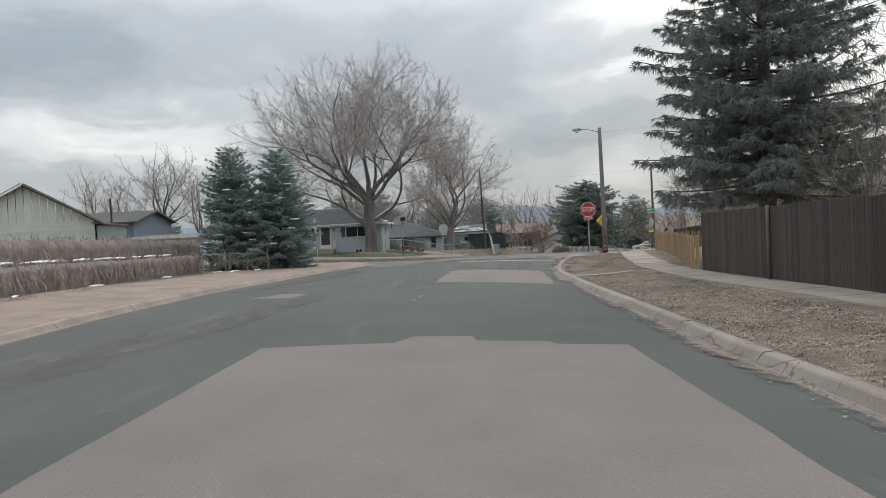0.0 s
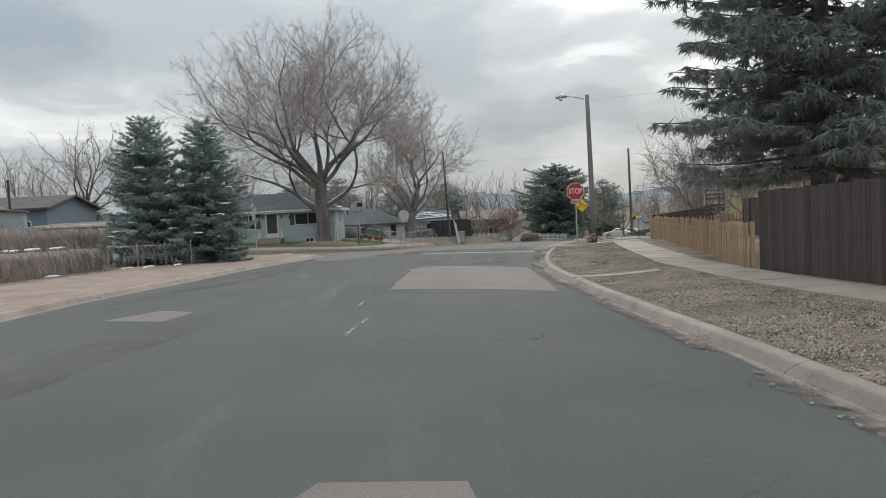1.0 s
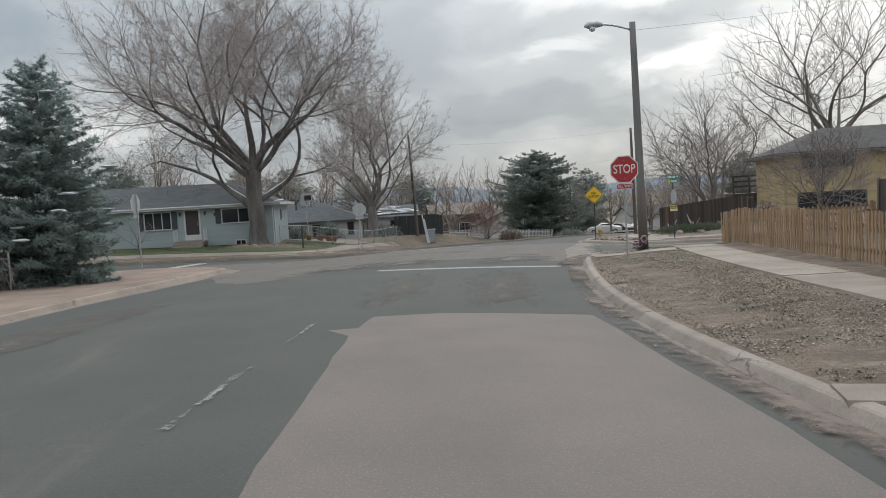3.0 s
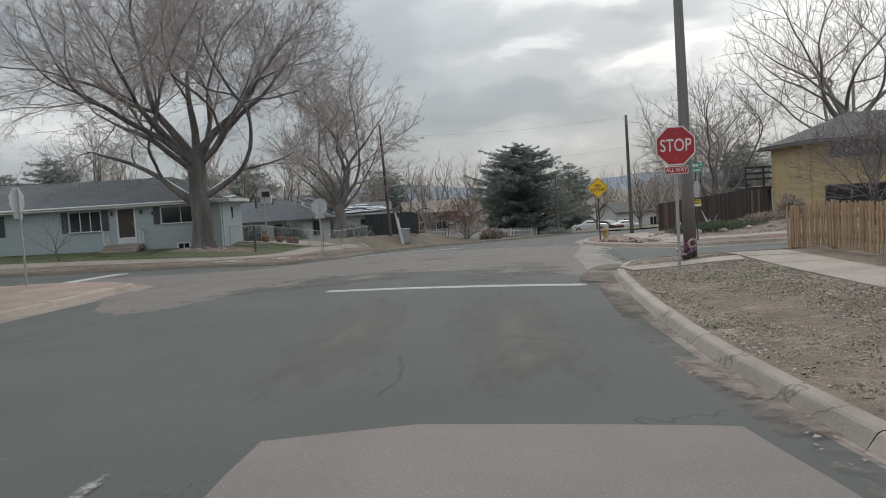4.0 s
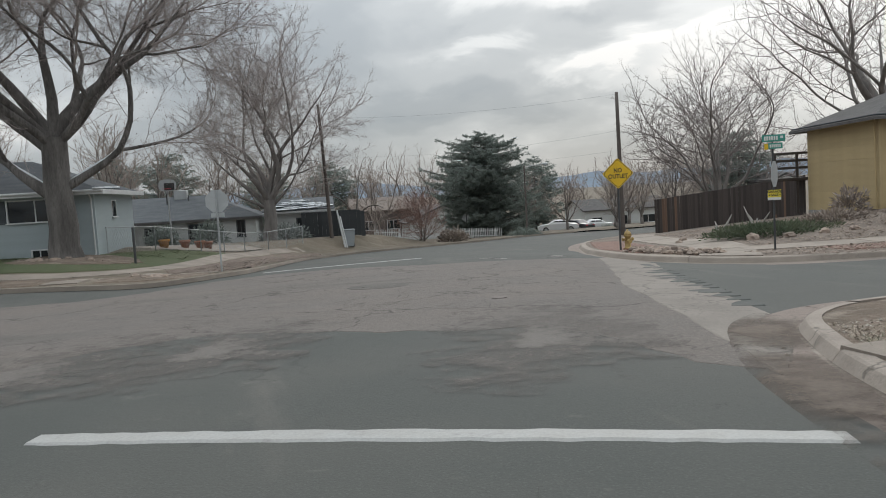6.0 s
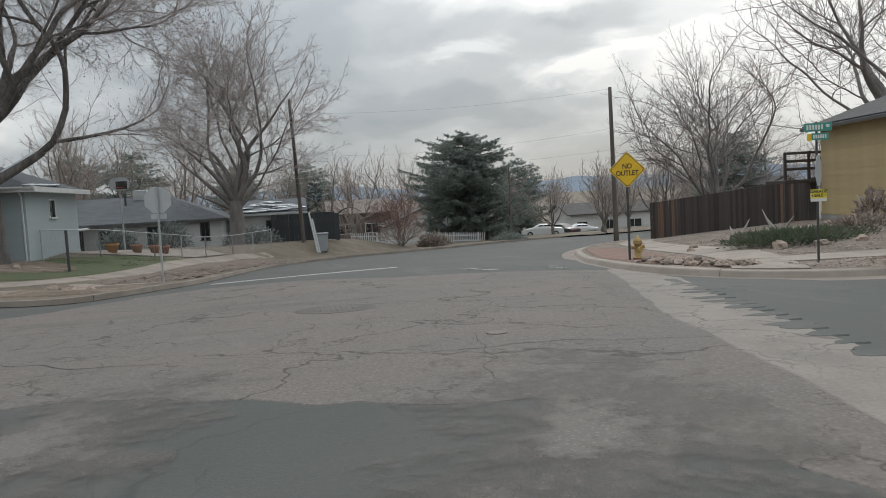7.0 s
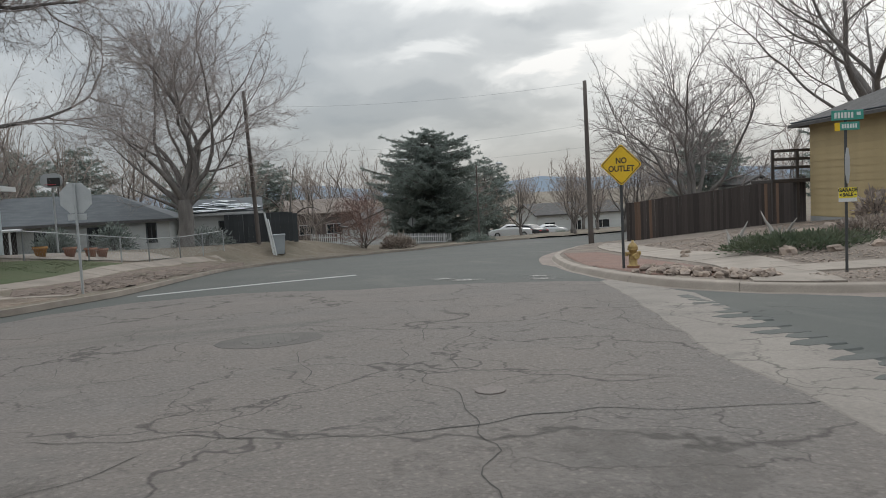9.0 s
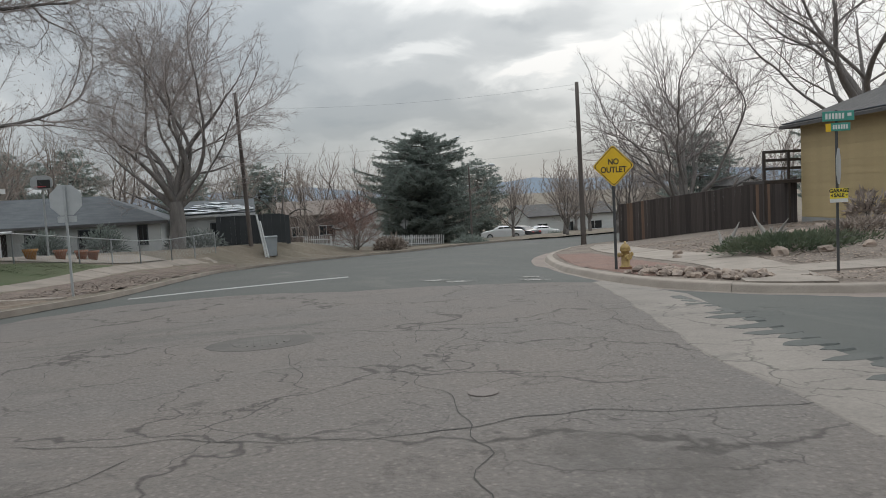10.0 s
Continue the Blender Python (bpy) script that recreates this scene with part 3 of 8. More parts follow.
LINE_FR = smooth_line([(70, 43), (40, 47), (20, 49.5), (14.5, 50.3), (12.6, 51.3), (11.2, 52.4), (10.75, 54), (11.1, 57), (12.3, 61), (14, 66), (16.5, 70.5), (19.5, 75.5), (22.5, 79), (27, 82), (40, 88), (60, 97), (75, 104)])


def plot_height(line, inner, width=2.6):
    """The height of a plot: the kerb's top at its line, then the land behind it."""
    xs, ys = np.array([p.x for p in line]), np.array([p.y for p in line])
    zs = np.array([road_z(p.x, p.y) for p in line]) + 0.135

    def height(x, y):
        d2 = (xs - x) ** 2 + (ys - y) ** 2
        i = int(np.argmin(d2))
        return zs[i] + (inner(x, y) - zs[i]) * step(0.1, width, math.sqrt(d2[i]))
    return height


Z_NR, Z_NL = plot_height(LINE_NR, verge_right), plot_height(LINE_NL, verge_left, 5.0)
Z_FL, Z_FR = plot_height(LINE_FL, plot_left, 4.0), plot_height(LINE_FR, plot_right, 3.0)


KERB_TOP = 0.18


def build_land():
    # a sheet to the horizon, under the plots
    s = Shape()
    xs = [-3000, -1200, -500, -250, -120, -60, -30, 0, 30, 60, 120, 250, 500, 1200, 3000]
    ys = [-3000, -1000, -300, -120, -60, -20, 20, 60, 100, 150, 250, 500, 1200, 3000]
    s.add([Vector((x, y, crown(min(y, 300)) - 0.9)) for y in ys for x in xs],
          [(j * 15 + i, j * 15 + i + 1, (j + 1) * 15 + i + 1, (j + 1) * 15 + i) for j in range(13) for i in range(14)])
    single("ground", s, GROUND, "dry winter ground reaching the horizon", "ground", "structure")
    road = [*LINE_NR, *LINE_FR, *reversed(LINE_FL), *reversed(LINE_NL)]
    single("road", cdt(road, road_z, 0.6), ASPHALT, "worn dark asphalt street and crossing", "road", "structure")
    for name, line, zf, extra, m, lab in (
            ("verge_near", LINE_NR, Z_NR, [(70, -60)], DIRT, "bare dirt and dead grass verge beside the kerb"),
            ("ground_left", LINE_NL, Z_NL, [(-70, -60)], GROUND, "dry yard ground behind the kerb"),
            ("ground_far_left", LINE_FL, Z_FL, [(75, 160), (-70, 160)], GROUND, "yard ground of the houses beyond the crossing"),
            ("ground_far_right", LINE_FR, Z_FR, [], GRAVEL, "gravel yard ground of the corner plot")):
        outline = [tuple(p) for p in offset_line(line, KERB_TOP if line is LINE_NL else -KERB_TOP)] + extra
        single(name, cdt(outline, zf, 1.15), m, lab, "ground", "structure")


build_land()


def kerb_run(name, line, side, lo, hi, material, pan=0.5, label="cracked concrete kerb with gutter", top=KERB_TOP):
    """Kerb and gutter pieces three metres long along a line; side: +1 when the road lies to the line's right."""
    run = tagged(new(name), label, "kerb", kind="structure")
    dense = smooth_line([tuple(p) for p in line], 6)
    acc, pieces, cur = 0.0, [], []
    for i, p in enumerate(dense):
        if i:
            acc += (p - dense[i - 1]).length
        if lo <= acc <= hi:
            cur.append(p)
            if len(cur) > 2 and (cur[-1] - cur[0]).length > 2.9:
                pieces.append(cur)
                cur = [p]
    rnd = random.Random(5)
    for pc in pieces:
        prof = [(-0.07, 0.012), (-0.045, 0.020), (0.012, 0.105), (0.030, 0.128), (0.058, 0.143), (top, 0.152), (top + 0.012, 0.02)]
        s, rows = Shape(), []
        k = 1 - 0.008 / (pc[-1] - pc[0]).length
        mid = sum(pc, Vector((0, 0))) / len(pc)
        pts = [mid + (p - mid) * k for p in pc]
        dz = rnd.uniform(-0.008, 0.008)
        for off, h in prof:
            ln = offset_line(pts, off * side)
            rows.append([Vector((p.x, p.y, road_z(*q) + h + (dz if h > 0.1 else 0))) for p, q in zip(ln, pts)])
        n = len(pts)
        s.add([v for r in rows for v in r], [(j * n + i, j * n + i + 1, (j + 1) * n + i + 1, (j + 1) * n + i) if side > 0 else (j * n + i, (j + 1) * n + i, (j + 1) * n + i + 1, j * n + i + 1) for j in range(len(prof) - 1) for i in range(n - 1)])
        part("kerb_stone", s, material, run)
        pan_s = Shape()
        for off, h in ((-pan - 0.03, -0.02), (-pan, 0.017), (-0.3, 0.012), (-0.07, 0.012)):
            pan_s.v += [Vector((p.x, p.y, road_z(*q) + h)) for p, q in zip(offset_line(pts, off * side), pts)]
        pan_s.f += [(j * n + i, j * n + i + 1, (j + 1) * n + i + 1, (j + 1) * n + i) if side > 0 else (j * n + i, (j + 1) * n + i, (j + 1) * n + i + 1, j * n + i + 1) for j in range(3) for i in range(n - 1)]
        part("gutter_pan", pan_s, GUTTER, run)
    return run


def slab_run(name, centre, width, zf, material, label, length=1.5, lift=0.035):
    """A paved path of separate slabs with open joints."""
    run = tagged(new(name), label, "pavement", kind="structure")
    dense = smooth_line(centre, 8)
    cur, rnd = [dense[0]], random.Random(7)
    for p in dense[1:]:
        cur.append(p)
        if (cur[-1] - cur[0]).length >= length:
            mid = (cur[0] + cur[-1]) / 2
            pts = [mid + (q - mid) * (1 - 0.012 / length) for q in cur]
            up = lift + rnd.uniform(-0.006, 0.006)
            s = Shape()
            n = len(pts)
            offs = (width / 2, width / 2 - 0.02, 0, -width / 2 + 0.02, -width / 2)
            hs = (-0.05, up, up, up, -0.05)
            for o, h in zip(offs, hs):
                s.v += [Vector((q.x, q.y, zf(q.x, q.y) + h)) for q in offset_line(pts, o)]
            s.f += [(j * n + i, (j + 1) * n + i, (j + 1) * n + i + 1, j * n + i + 1) for j in range(4) for i in range(n - 1)]
            s.f += [tuple(j * n for j in range(5))[::-1], tuple(j * n + n - 1 for j in range(5))]
            part("slab", s, material, run)
            cur = [p]
    return run


def patch(name, outline, material, label, zf=road_z, lift=0.005, spacing=0.4, category="road patch"):
    sh = cdt(outline, zf, spacing, lift)
    # the edge turns down into the ground
    seen = {(a, b) for f in sh.f for a, b in zip(f, f[1:] + f[:1])}
    rim = [(a, b) for a, b in seen if (b, a) not in seen]
    low = {}
    for i in {i for e in rim for i in e}:
        low[i] = len(sh.v)
        sh.v.append(sh.v[i] - Vector((0, 0, 0.03)))
    for a, b in rim:
        d = (sh.v[b] - sh.v[a]).normalized()
        for i in (a, b):
            sh.v[low[i]] += Vector((d.y, -d.x, 0)) * 0.03
    sh.f += [(b, a, low[a], low[b]) for a, b in rim]
    return single(name, sh, material, label, category, "structure")


def ragged(pts, amp, seed, per=0.5):
    """The outline with small uneven bites."""
    rnd, out = random.Random(seed), []
    n = len(pts)
    for i in range(n):
        a, b = Vector(pts[i]), Vector(pts[(i + 1) % n])
        k = max(1, int((b - a).length / per))
        t = (b - a).normalized()
        for j in range(k):
            q = a.lerp(b, j / k)
            out.append(tuple(q + Vector((-t.y, t.x)) * rnd.uniform(-amp, amp) * (1 if j else 0.3)))
    return out


def build_pavings():
    patch("road_patch", ragged([(-2.2, -12), (2.75, -12), (2.8, 9.1), (1.85, 9.05), (1.75, 9.3), (0.75, 9.35), (0.7, 9.8), (-0.15, 9.85), (-0.4, 9.25), (-2.26, 9.25)], 0.015, 1), ASPHALT_PATCH, "pinkish square-cut asphalt patch in the lane")
    patch("road_patch", ragged([(-0.2, 21.3), (3.35, 21.3), (3.6, 24), (3.9, 29.7), (3.0, 29.8), (1.6, 30.0), (0.5, 29.8), (0.3, 28.6), (-0.1, 28.5), (0.2, 27.9)], 0.02, 2), ASPHALT_PATCH, "pinkish square-cut asphalt patch near the crossing")
    patch("crossing_surface", ragged([(-8.6, 49.6), (-6.4, 47.0), (-5.0, 43.5), (-4.4, 40.8), (-3.5, 39.4), (-2.6, 39.6), (-1.9, 41.0), (-1.2, 43.0), (-0.2, 44.4), (0.9, 44.9), (2.0, 44.7), (3.0, 44.1), (4.1, 43.6), (5.2, 43.4), (5.6, 42.4), (5.75, 41.0), (6.2, 40.6), (7.0, 43.4), (7.7, 47.0), (8.6, 49.4), (9.9, 52.6), (10.6, 54.3), (7.2, 55.7), (5.5, 55.9), (3.3, 57.5), (1.2, 57.6), (-0.4, 56.2), (-1.6, 54.2), (-3.0, 53.0), (-6.0, 52.5), (-8.6, 52.2), (-8.9, 50.6)], 0.09, 3, 0.3), ASPHALT_TAN, "old cracked tan asphalt of the crossing", lift=0.006, spacing=0.45)
    rnd = random.Random(41)

    def streak(x0, y0, x1, y1, w, seed, m_=ASPHALT_GREY, lab="pale worn streak in the asphalt"):
        a, b = Vector((x0, y0)), Vector((x1, y1))
        t = (b - a).normalized()
        nrm = Vector((-t.y, t.x))
        n = max(6, int((b - a).length / 0.3))
        left, right = [], []
        for i in range(n + 1):
            f = i / n
            k = w * 1.5
            c = a.lerp(b, f)
            left.append(tuple(c + nrm * k * (0.62 + 0.15 * noise.noise(Vector((f * n * 0.5, seed, 1))))))
            right.append(tuple(c - nrm * k * (0.62 + 0.15 * noise.noise(Vector((f * n * 0.5, seed, 9))))))
        sh = cdt(left + right[::-1], road_z, 0.4, 0.012)
        m = pose((x0 + x1) / 2, (y0 + y1) / 2, 0, 0, 0, math.degrees(math.atan2(t.y, t.x)))
        inv = m.inverted()
        sh.v = [inv @ v for v in sh.v]
        ob = single("road_streak", sh, m_, lab, "road patch", "structure")
        ob.matrix_world = m

    streak(-5.2, 5.0, -3.1, 18.0, 0.62, 2)
    streak(-5.6, 6.0, -5.0, 12.5, 0.6, 3)
    streak(2.6, 30.6, 3.7, 38.4, 0.9, 4, ASPHALT_SCUFF, "pale worn wheel track in the lane")
    streak(0.6, 30.8, 1.5, 38.6, 0.7, 5, ASPHALT_SCUFF, "pale worn wheel track in the lane")
    streak(2.3, 31.4, 3.4, 33.2, 0.55, 6, ASPHALT_SCUFF, "pinkish worn scuff in the lane")
    streak(4.2, 40.3, 5.6, 45.2, 1.5, 8, ASPHALT_TRACK, "pale worn wheel track at the crossing")
    streak(0.7, 41.6, 1.9, 45.8, 1.3, 9, ASPHALT_TRACK, "pale worn wheel track at the crossing")
    streak(-1.6, 41.0, 0.2, 45.6, 1.3, 10, ASPHALT_TRACK, "pale worn wheel track at the crossing")
    streak(-6.0, 22, -4.4, 36, 0.9, 13)
    patch("road_patch", [(-5.1, 18.7), (-3.75, 17.9), (-3.6, 19.0), (-4.4, 19.7)], ASPHALT_PATCH, "pinkish asphalt patch in the far lane")
    edge = [p for p in LINE_NR if -20 < p.y < 43.2 and p.x < 8.6]
    for i in range(0, len(edge) - 6, 6):
        seg = edge[i:i + 8]
        patch("gutter_dirt", [tuple(p) for p in offset_line(seg, 0.03)] + [tuple(p) for p in reversed(offset_line(seg, 0.42 + (0.3 if seg[0].y > 33 else 0)))], (GUTTER_SOIL if seg[0].y > 32.5 else GUTTER_DIRT), "dirt and grit lying in the gutter", lift=0.027, category="dirt")
    patch("valley_gutter", ragged([(6.15, 40.3), (6.9, 41.3), (7.35, 42.3), (7.85, 43.0), (8.1, 43.9), (8.75, 46.4), (9.0, 47.4), (9.5, 49.0), (10.6, 51.8), (10.75, 55), (10.3, 54.6), (8.6, 49.5), (7.75, 47.1), (7.5, 46.0), (6.95, 43.4)], 0.03, 9, 0.5), CONCRETE_OLD, "worn concrete gutter across the side street's mouth", lift=0.013, category="gutter")
    gr = random.Random(23)
    for i in range(22):
        f = i / 21
        y = 43.7 + 7.6 * f + gr.uniform(-0.1, 0.1)
        xr = 8.32 + 0.265 * (y - 43.5) - 0.14
        ln, h = gr.uniform(0.2, 0.75) * (0.55 + 0.45 * math.sin(3.14 * min(1, f * 1.3))), gr.uniform(0.16, 0.36)
        tip = [(xr, y), (xr - ln * 0.8, y + 0.1 * h), (xr - ln, y + h * gr.uniform(0.3, 0.7)), (xr - ln * gr.uniform(0.5, 0.85), y + 0.9 * h), (xr + 0.05, y + h)]
        patch("seal_finger", ragged(tip, 0.025, 60 + i, 0.12), ASPHALT_SEAL, "finger of dark seal coat run over the concrete", lift=0.017, category="seal coat", spacing=0.3)
    patch("stop_line", ragged([(0.46, 40.41), (5.57, 38.78), (5.62, 38.95), (0.5, 40.59)], 0.014, 70, 0.15), PAINT, "white painted stop line", lift=0.014, category="road marking")
    patch("stop_line", ragged([(-8.9, 50.2), (-8.45, 50.2), (-8.0, 55.4), (-8.45, 55.4)], 0.012, 71, 0.2), PAINT, "white painted stop line on the cross street", lift=0.016, category="road marking")
    patch("edge_line", ragged([(0.8, 60.2), (6.3, 61.6), (6.3, 61.8), (0.8, 60.4)], 0.012, 72, 0.2), PAINT, "white painted stop line beyond the crossing", lift=0.014, category="road marking")
    patch("stop_line", ragged([(16.3, 45.6), (16.75, 45.6), (16.6, 49.3), (16.15, 49.3)], 0.012, 73, 0.2), PAINT, "white painted stop line on the side street", lift=0.014, category="road marking")
    for i, (x0, y0, x1, y1) in enumerate(((7.3, 56.6, 8.7, 56.0), (8.9, 55.9, 10.0, 55.2), (7.0, 57.2, 8.4, 56.9), (9.2, 56.6, 10.2, 56.0))):
        streak(x0, y0, x1, y1, 0.42, 30 + i, PAINT_WORN, "worn pale crossing bar")
    for i, (x0, y0, y1) in enumerate(((-0.60, 14.3, 16.8), (-0.46, 15.6, 17.4), (-0.70, 17.6, 20.0), (-0.68, 20.4, 21.8), (-0.98, 23.2, 26.4), (-0.58, 27.0, 29.9))):
        streak(x0, y0, x0 + 0.09 * (y1 - y0), y1, 0.085, 50 + i, PAINT_WORN, "flaking white centre line dash")

    def crack(x0, y0, x1, y1, w, seed, wander=0.45):
        w *= 0.42 if y0 > 44 else 0.6
        a, b = Vector((x0, y0)), Vector((x1, y1))
        t = (b - a).normalized()
        nrm = Vector((-t.y, t.x))
        n = max(6, int((b - a).length / 0.12))
        L, R = [], []
        for i in range(n + 1):
            f = i / n
            c = a.lerp(b, f) + nrm * wander * (noise.noise(Vector((f * (b - a).length * 0.5, seed * 3.7, 0))) + 0.4 * noise.noise(Vector((f * (b - a).length * 2.2, seed * 1.7, 5))))
            k = w * (0.35 + 0.9 * abs(noise.noise(Vector((f * n * 0.35, seed, 3))))) * min(1, 8 * f + 0.2, 8 * (1 - f) + 0.2)
            L.append(c + nrm * k)
            R.append(c - nrm * k)
        single("road_crack", band(R, L, road_z, lift=0.0095), CRACK, "dark open crack in the asphalt", "crack", "structure")

    runs = [(-3.5, 14.5, -1.2, 14.85, 0.010), (-2.6, 11.9, -2.5, 13.7, 0.008), (-3.7, 20.0, 0.1, 19.8, 0.010), (-4.1, 16.9, -5.2, 18, 0.008), (-6.5, 24.5, -0.8, 25.6, 0.010), (-7, 30, -2.5, 31.2, 0.011), (0.6, 34.2, 4.9, 33.8, 0.010), (2.8, 35, 3.6, 38.6, 0.010),
            (-0.1, 47.4, 2.0, 46.4, 0.03), (2.0, 46.4, 4.3, 45.6, 0.02), (4.3, 45.6, 7.6, 45.4, 0.03), (2.8, 46.7, 3.9, 47.3, 0.018), (3.9, 47.3, 4.3, 49.3, 0.016), (-5, 47.4, 0, 47.5, 0.024), (2.0, 45.0, 2.9, 45.9, 0.02), (1.5, 30.8, 1.9, 33.4, 0.009), (1.9, 33.4, 0.2, 33.9, 0.009), (-7, 51.4, 9.6, 50.2, 0.018), (-6, 54, 10, 52.6, 0.016), (-3, 43, -1.2, 50, 0.014), (1.2, 45.6, 2.4, 57, 0.012), (4.6, 43.5, 6.1, 55, 0.013), (7.2, 43.4, 9.2, 54, 0.018)]
    cr = random.Random(17)
    for k in range(26):
        x, y, a = cr.uniform(-4, 8.6), cr.uniform(44.5, 56), cr.uniform(0, 3.14)
        ln = cr.uniform(0.8, 3.2)
        runs.append((x, y, x + math.cos(a) * ln, y + math.sin(a) * ln * 0.7, cr.uniform(0.006, 0.013)))
    for i, c in enumerate(runs):
        crack(*c, i)
    # a round iron cover with its sunken collar
    patch("manhole_collar", ragged([(3.75 + 0.64 * math.cos(a * 0.449), 50.1 + 0.55 * math.sin(a * 0.449)) for a in range(14)], 0.05, 78, 0.2), mat("collar_asphalt", (0.112, 0.101, 0.092), 0.9, 0.4, 1.5, 26, 0.8, col2=(0.085, 0.079, 0.074)), "dark round asphalt collar about the manhole", lift=0.012)
    mh = tagged(part("manhole_cover", Shape().lathe((3.75, 50.1, road_z(3.75, 50.1)), [(0.34, 0.006), (0.34, 0.020), (0.33, 0.022), (0.01, 0.022)], 28), IRON), "worn iron manhole cover in the crossing", "manhole")
    rib = Shape()
    for k in range(-3, 4):
        rib.box((3.75 + 0.085 * k, 50.1, road_z(3.75, 50.1) + 0.025), (0.02, 2 * math.sqrt(0.3 ** 2 - (0.085 * k) ** 2), 0.006), 0.001)
    part("rib_pattern", rib, IRON, mh)
    tagged(part("valve_cover", Shape().lathe((5.35, 46.45, road_z(5.35, 46.45)), [(0.12, 0.006), (0.12, 0.018), (0.11, 0.02), (0.01, 0.02)], 20), ASPHALT_PATCH), "small round valve cover in the crossing", "manhole")
    # path and aprons
    slab_run("pavement", [(8.0, -14), (7.95, -4), (7.9, 5), (7.75, 12), (7.4, 16), (7.2, 20), (7.55, 25.5), (8.1, 29), (9.1, 35), (9.95, 39.6), (10.4, 42.3)], 1.25, Z_NR, CONCRETE, "narrow concrete path of cast slabs beside the fences", 1.5)
    slab_run("carriage_walk", [(4.25, 23.9), (5.2, 23.6), (6.7, 23.3)], 0.55, Z_NR, CONCRETE, "short concrete strip from kerb to path", 0.9)
    slab_run("kerb_ramp", [(6.85, 40.1), (7.7, 40.1), (8.5, 39.92), (9.6, 39.5)], 0.95, Z_NR, CONCRETE, "concrete kerb ramp across the corner", 1.2)
    patch("left_pavement", [tuple(p) for p in offset_line(LINE_NL[15:60], 0.25)] + [(-9.8, 48.6), (-10.2, 46.5), (-10.6, 44.2), (-11.9, 41.5), (-12.9, 39)] + [tuple(p) for p in reversed(offset_line(LINE_NL[15:35], 5.2))], CONCRETE_PINK, "wide pinkish paved strip beside the kerb", Z_NL, 0.03, 0.9, "pavement")
    slab_run("apron", [(4.3, 4.0), (5.6, 4.0), (7.2, 4.0)], 3.4, Z_NR, CONCRETE, "concrete driveway apron", 1.2)
    slab_run("far_walk", [(-60, 64.2), (-30, 63.2), (-14, 62.6), (-8, 61.95), (-5.6, 62.0), (-4.2, 62.7), (-3.3, 64.3), (-2.9, 66), (-2.5, 69), (-1.65, 77.5), (-0.6, 81.5), (0.7, 84.2), (2.2, 86)], 0.95, Z_FL, CONCRETE, "pale concrete path in front of the grey-blue house", 1.5)
    slab_run("far_walk", [(-4.75, 57.75), (-4.55, 59.8), (-4.5, 61.55)], 1.1, Z_FL, CONCRETE, "concrete kerb ramp at the corner", 0.9)
    slab_run("far_walk", [(-0.75, 60.5), (-2.2, 61.1), (-3.5, 62.4)], 0.6, Z_FL, CONCRETE, "narrow concrete strip at the corner", 0.9)
    slab_run("corner_walk", [(12.55, 51.7), (13.3, 53.1), (14.0, 54.5), (14.8, 56.6), (15.6, 60), (16.8, 65.5), (18.5, 70), (21, 74.3)], 1.5, Z_FR, CONCRETE, "concrete path round the corner plot", 1.5)
    slab_run("corner_walk", [(14.2, 53.9), (17, 53.2), (22, 52.4), (30, 51.3), (50, 48.5)], 1.35, Z_FR, CONCRETE, "concrete path beside the cross street", 1.5)
    patch("lawn", [(-60, 65.2), (-30, 63.9), (-14, 63.3), (-6.2, 62.7), (-4.6, 63.4), (-3.6, 65.6), (-3.05, 69), (-2.25, 77.2), (-3.4, 75.4), (-4.9, 72.2), (-6.4, 69), (-26, 72), (-60, 75)], LAWN, "thin green lawn in front of the grey-blue house", Z_FL, 0.03, 0.9, "lawn")
    patch("corner_soil", [(-3.7, 57.4), (-2.4, 57.0), (-1.75, 57.4), (-1.15, 59.0), (-0.95, 60.0), (-2.3, 60.7), (-3.5, 61.7), (-3.85, 61.2)], DIRT, "bare dark soil at the corner", Z_FL, 0.03, 0.5, "soil")
    patch("corner_soil", [(-14, 59.3), (-8, 58.6), (-5.5, 57.9), (-5.2, 61.2), (-8, 61.3), (-14, 61.9)], DIRT, "bare soil strip between kerb and path", Z_FL, 0.03, 0.6, "soil")
    patch("tree_soil", ragged([(-9.3, 66.2), (-8.2, 65.2), (-6.6, 64.6), (-5.2, 65.0), (-4.3, 66.4), (-4.7, 67.6), (-6.0, 68.5), (-8.8, 68.5)], 0.2, 77, 0.4), DIRT, "bare soil and roots round the shade tree", Z_FL, 0.06, 0.5, "soil")
    patch("river_rock_strip", [(-0.9, 61.0), (-2.4, 61.7), (-2.8, 63.4), (-2.35, 66), (-1.95, 69), (-1.1, 77.5), (-0.1, 81.3), (1.1, 83.6), (2.9, 85.0), (1.9, 80), (0.6, 72), (-0.25, 63)], RIVER_ROCK, "strip of pale river rock between kerb and path", Z_FL, 0.03, 0.8, "gravel")
    patch("red_gravel_corner", [(11.2, 54.2), (12.2, 53.2), (13.3, 55.2), (14.3, 59.6), (15.5, 65.5), (14.6, 66.4), (12.9, 61.4), (11.5, 57)], REDROCK, "bed of crushed red rock at the corner", Z_FR, 0.03, 0.8, "gravel")
    patch("red_gravel_strip", [(15.3, 51.0), (20, 50.3), (30, 49.2), (50, 46.8), (50, 47.6), (30, 50.3), (22, 51.5), (15.6, 52.6)], REDROCK, "strip of red gravel between kerb and path", Z_FR, 0.03, 0.9, "gravel")
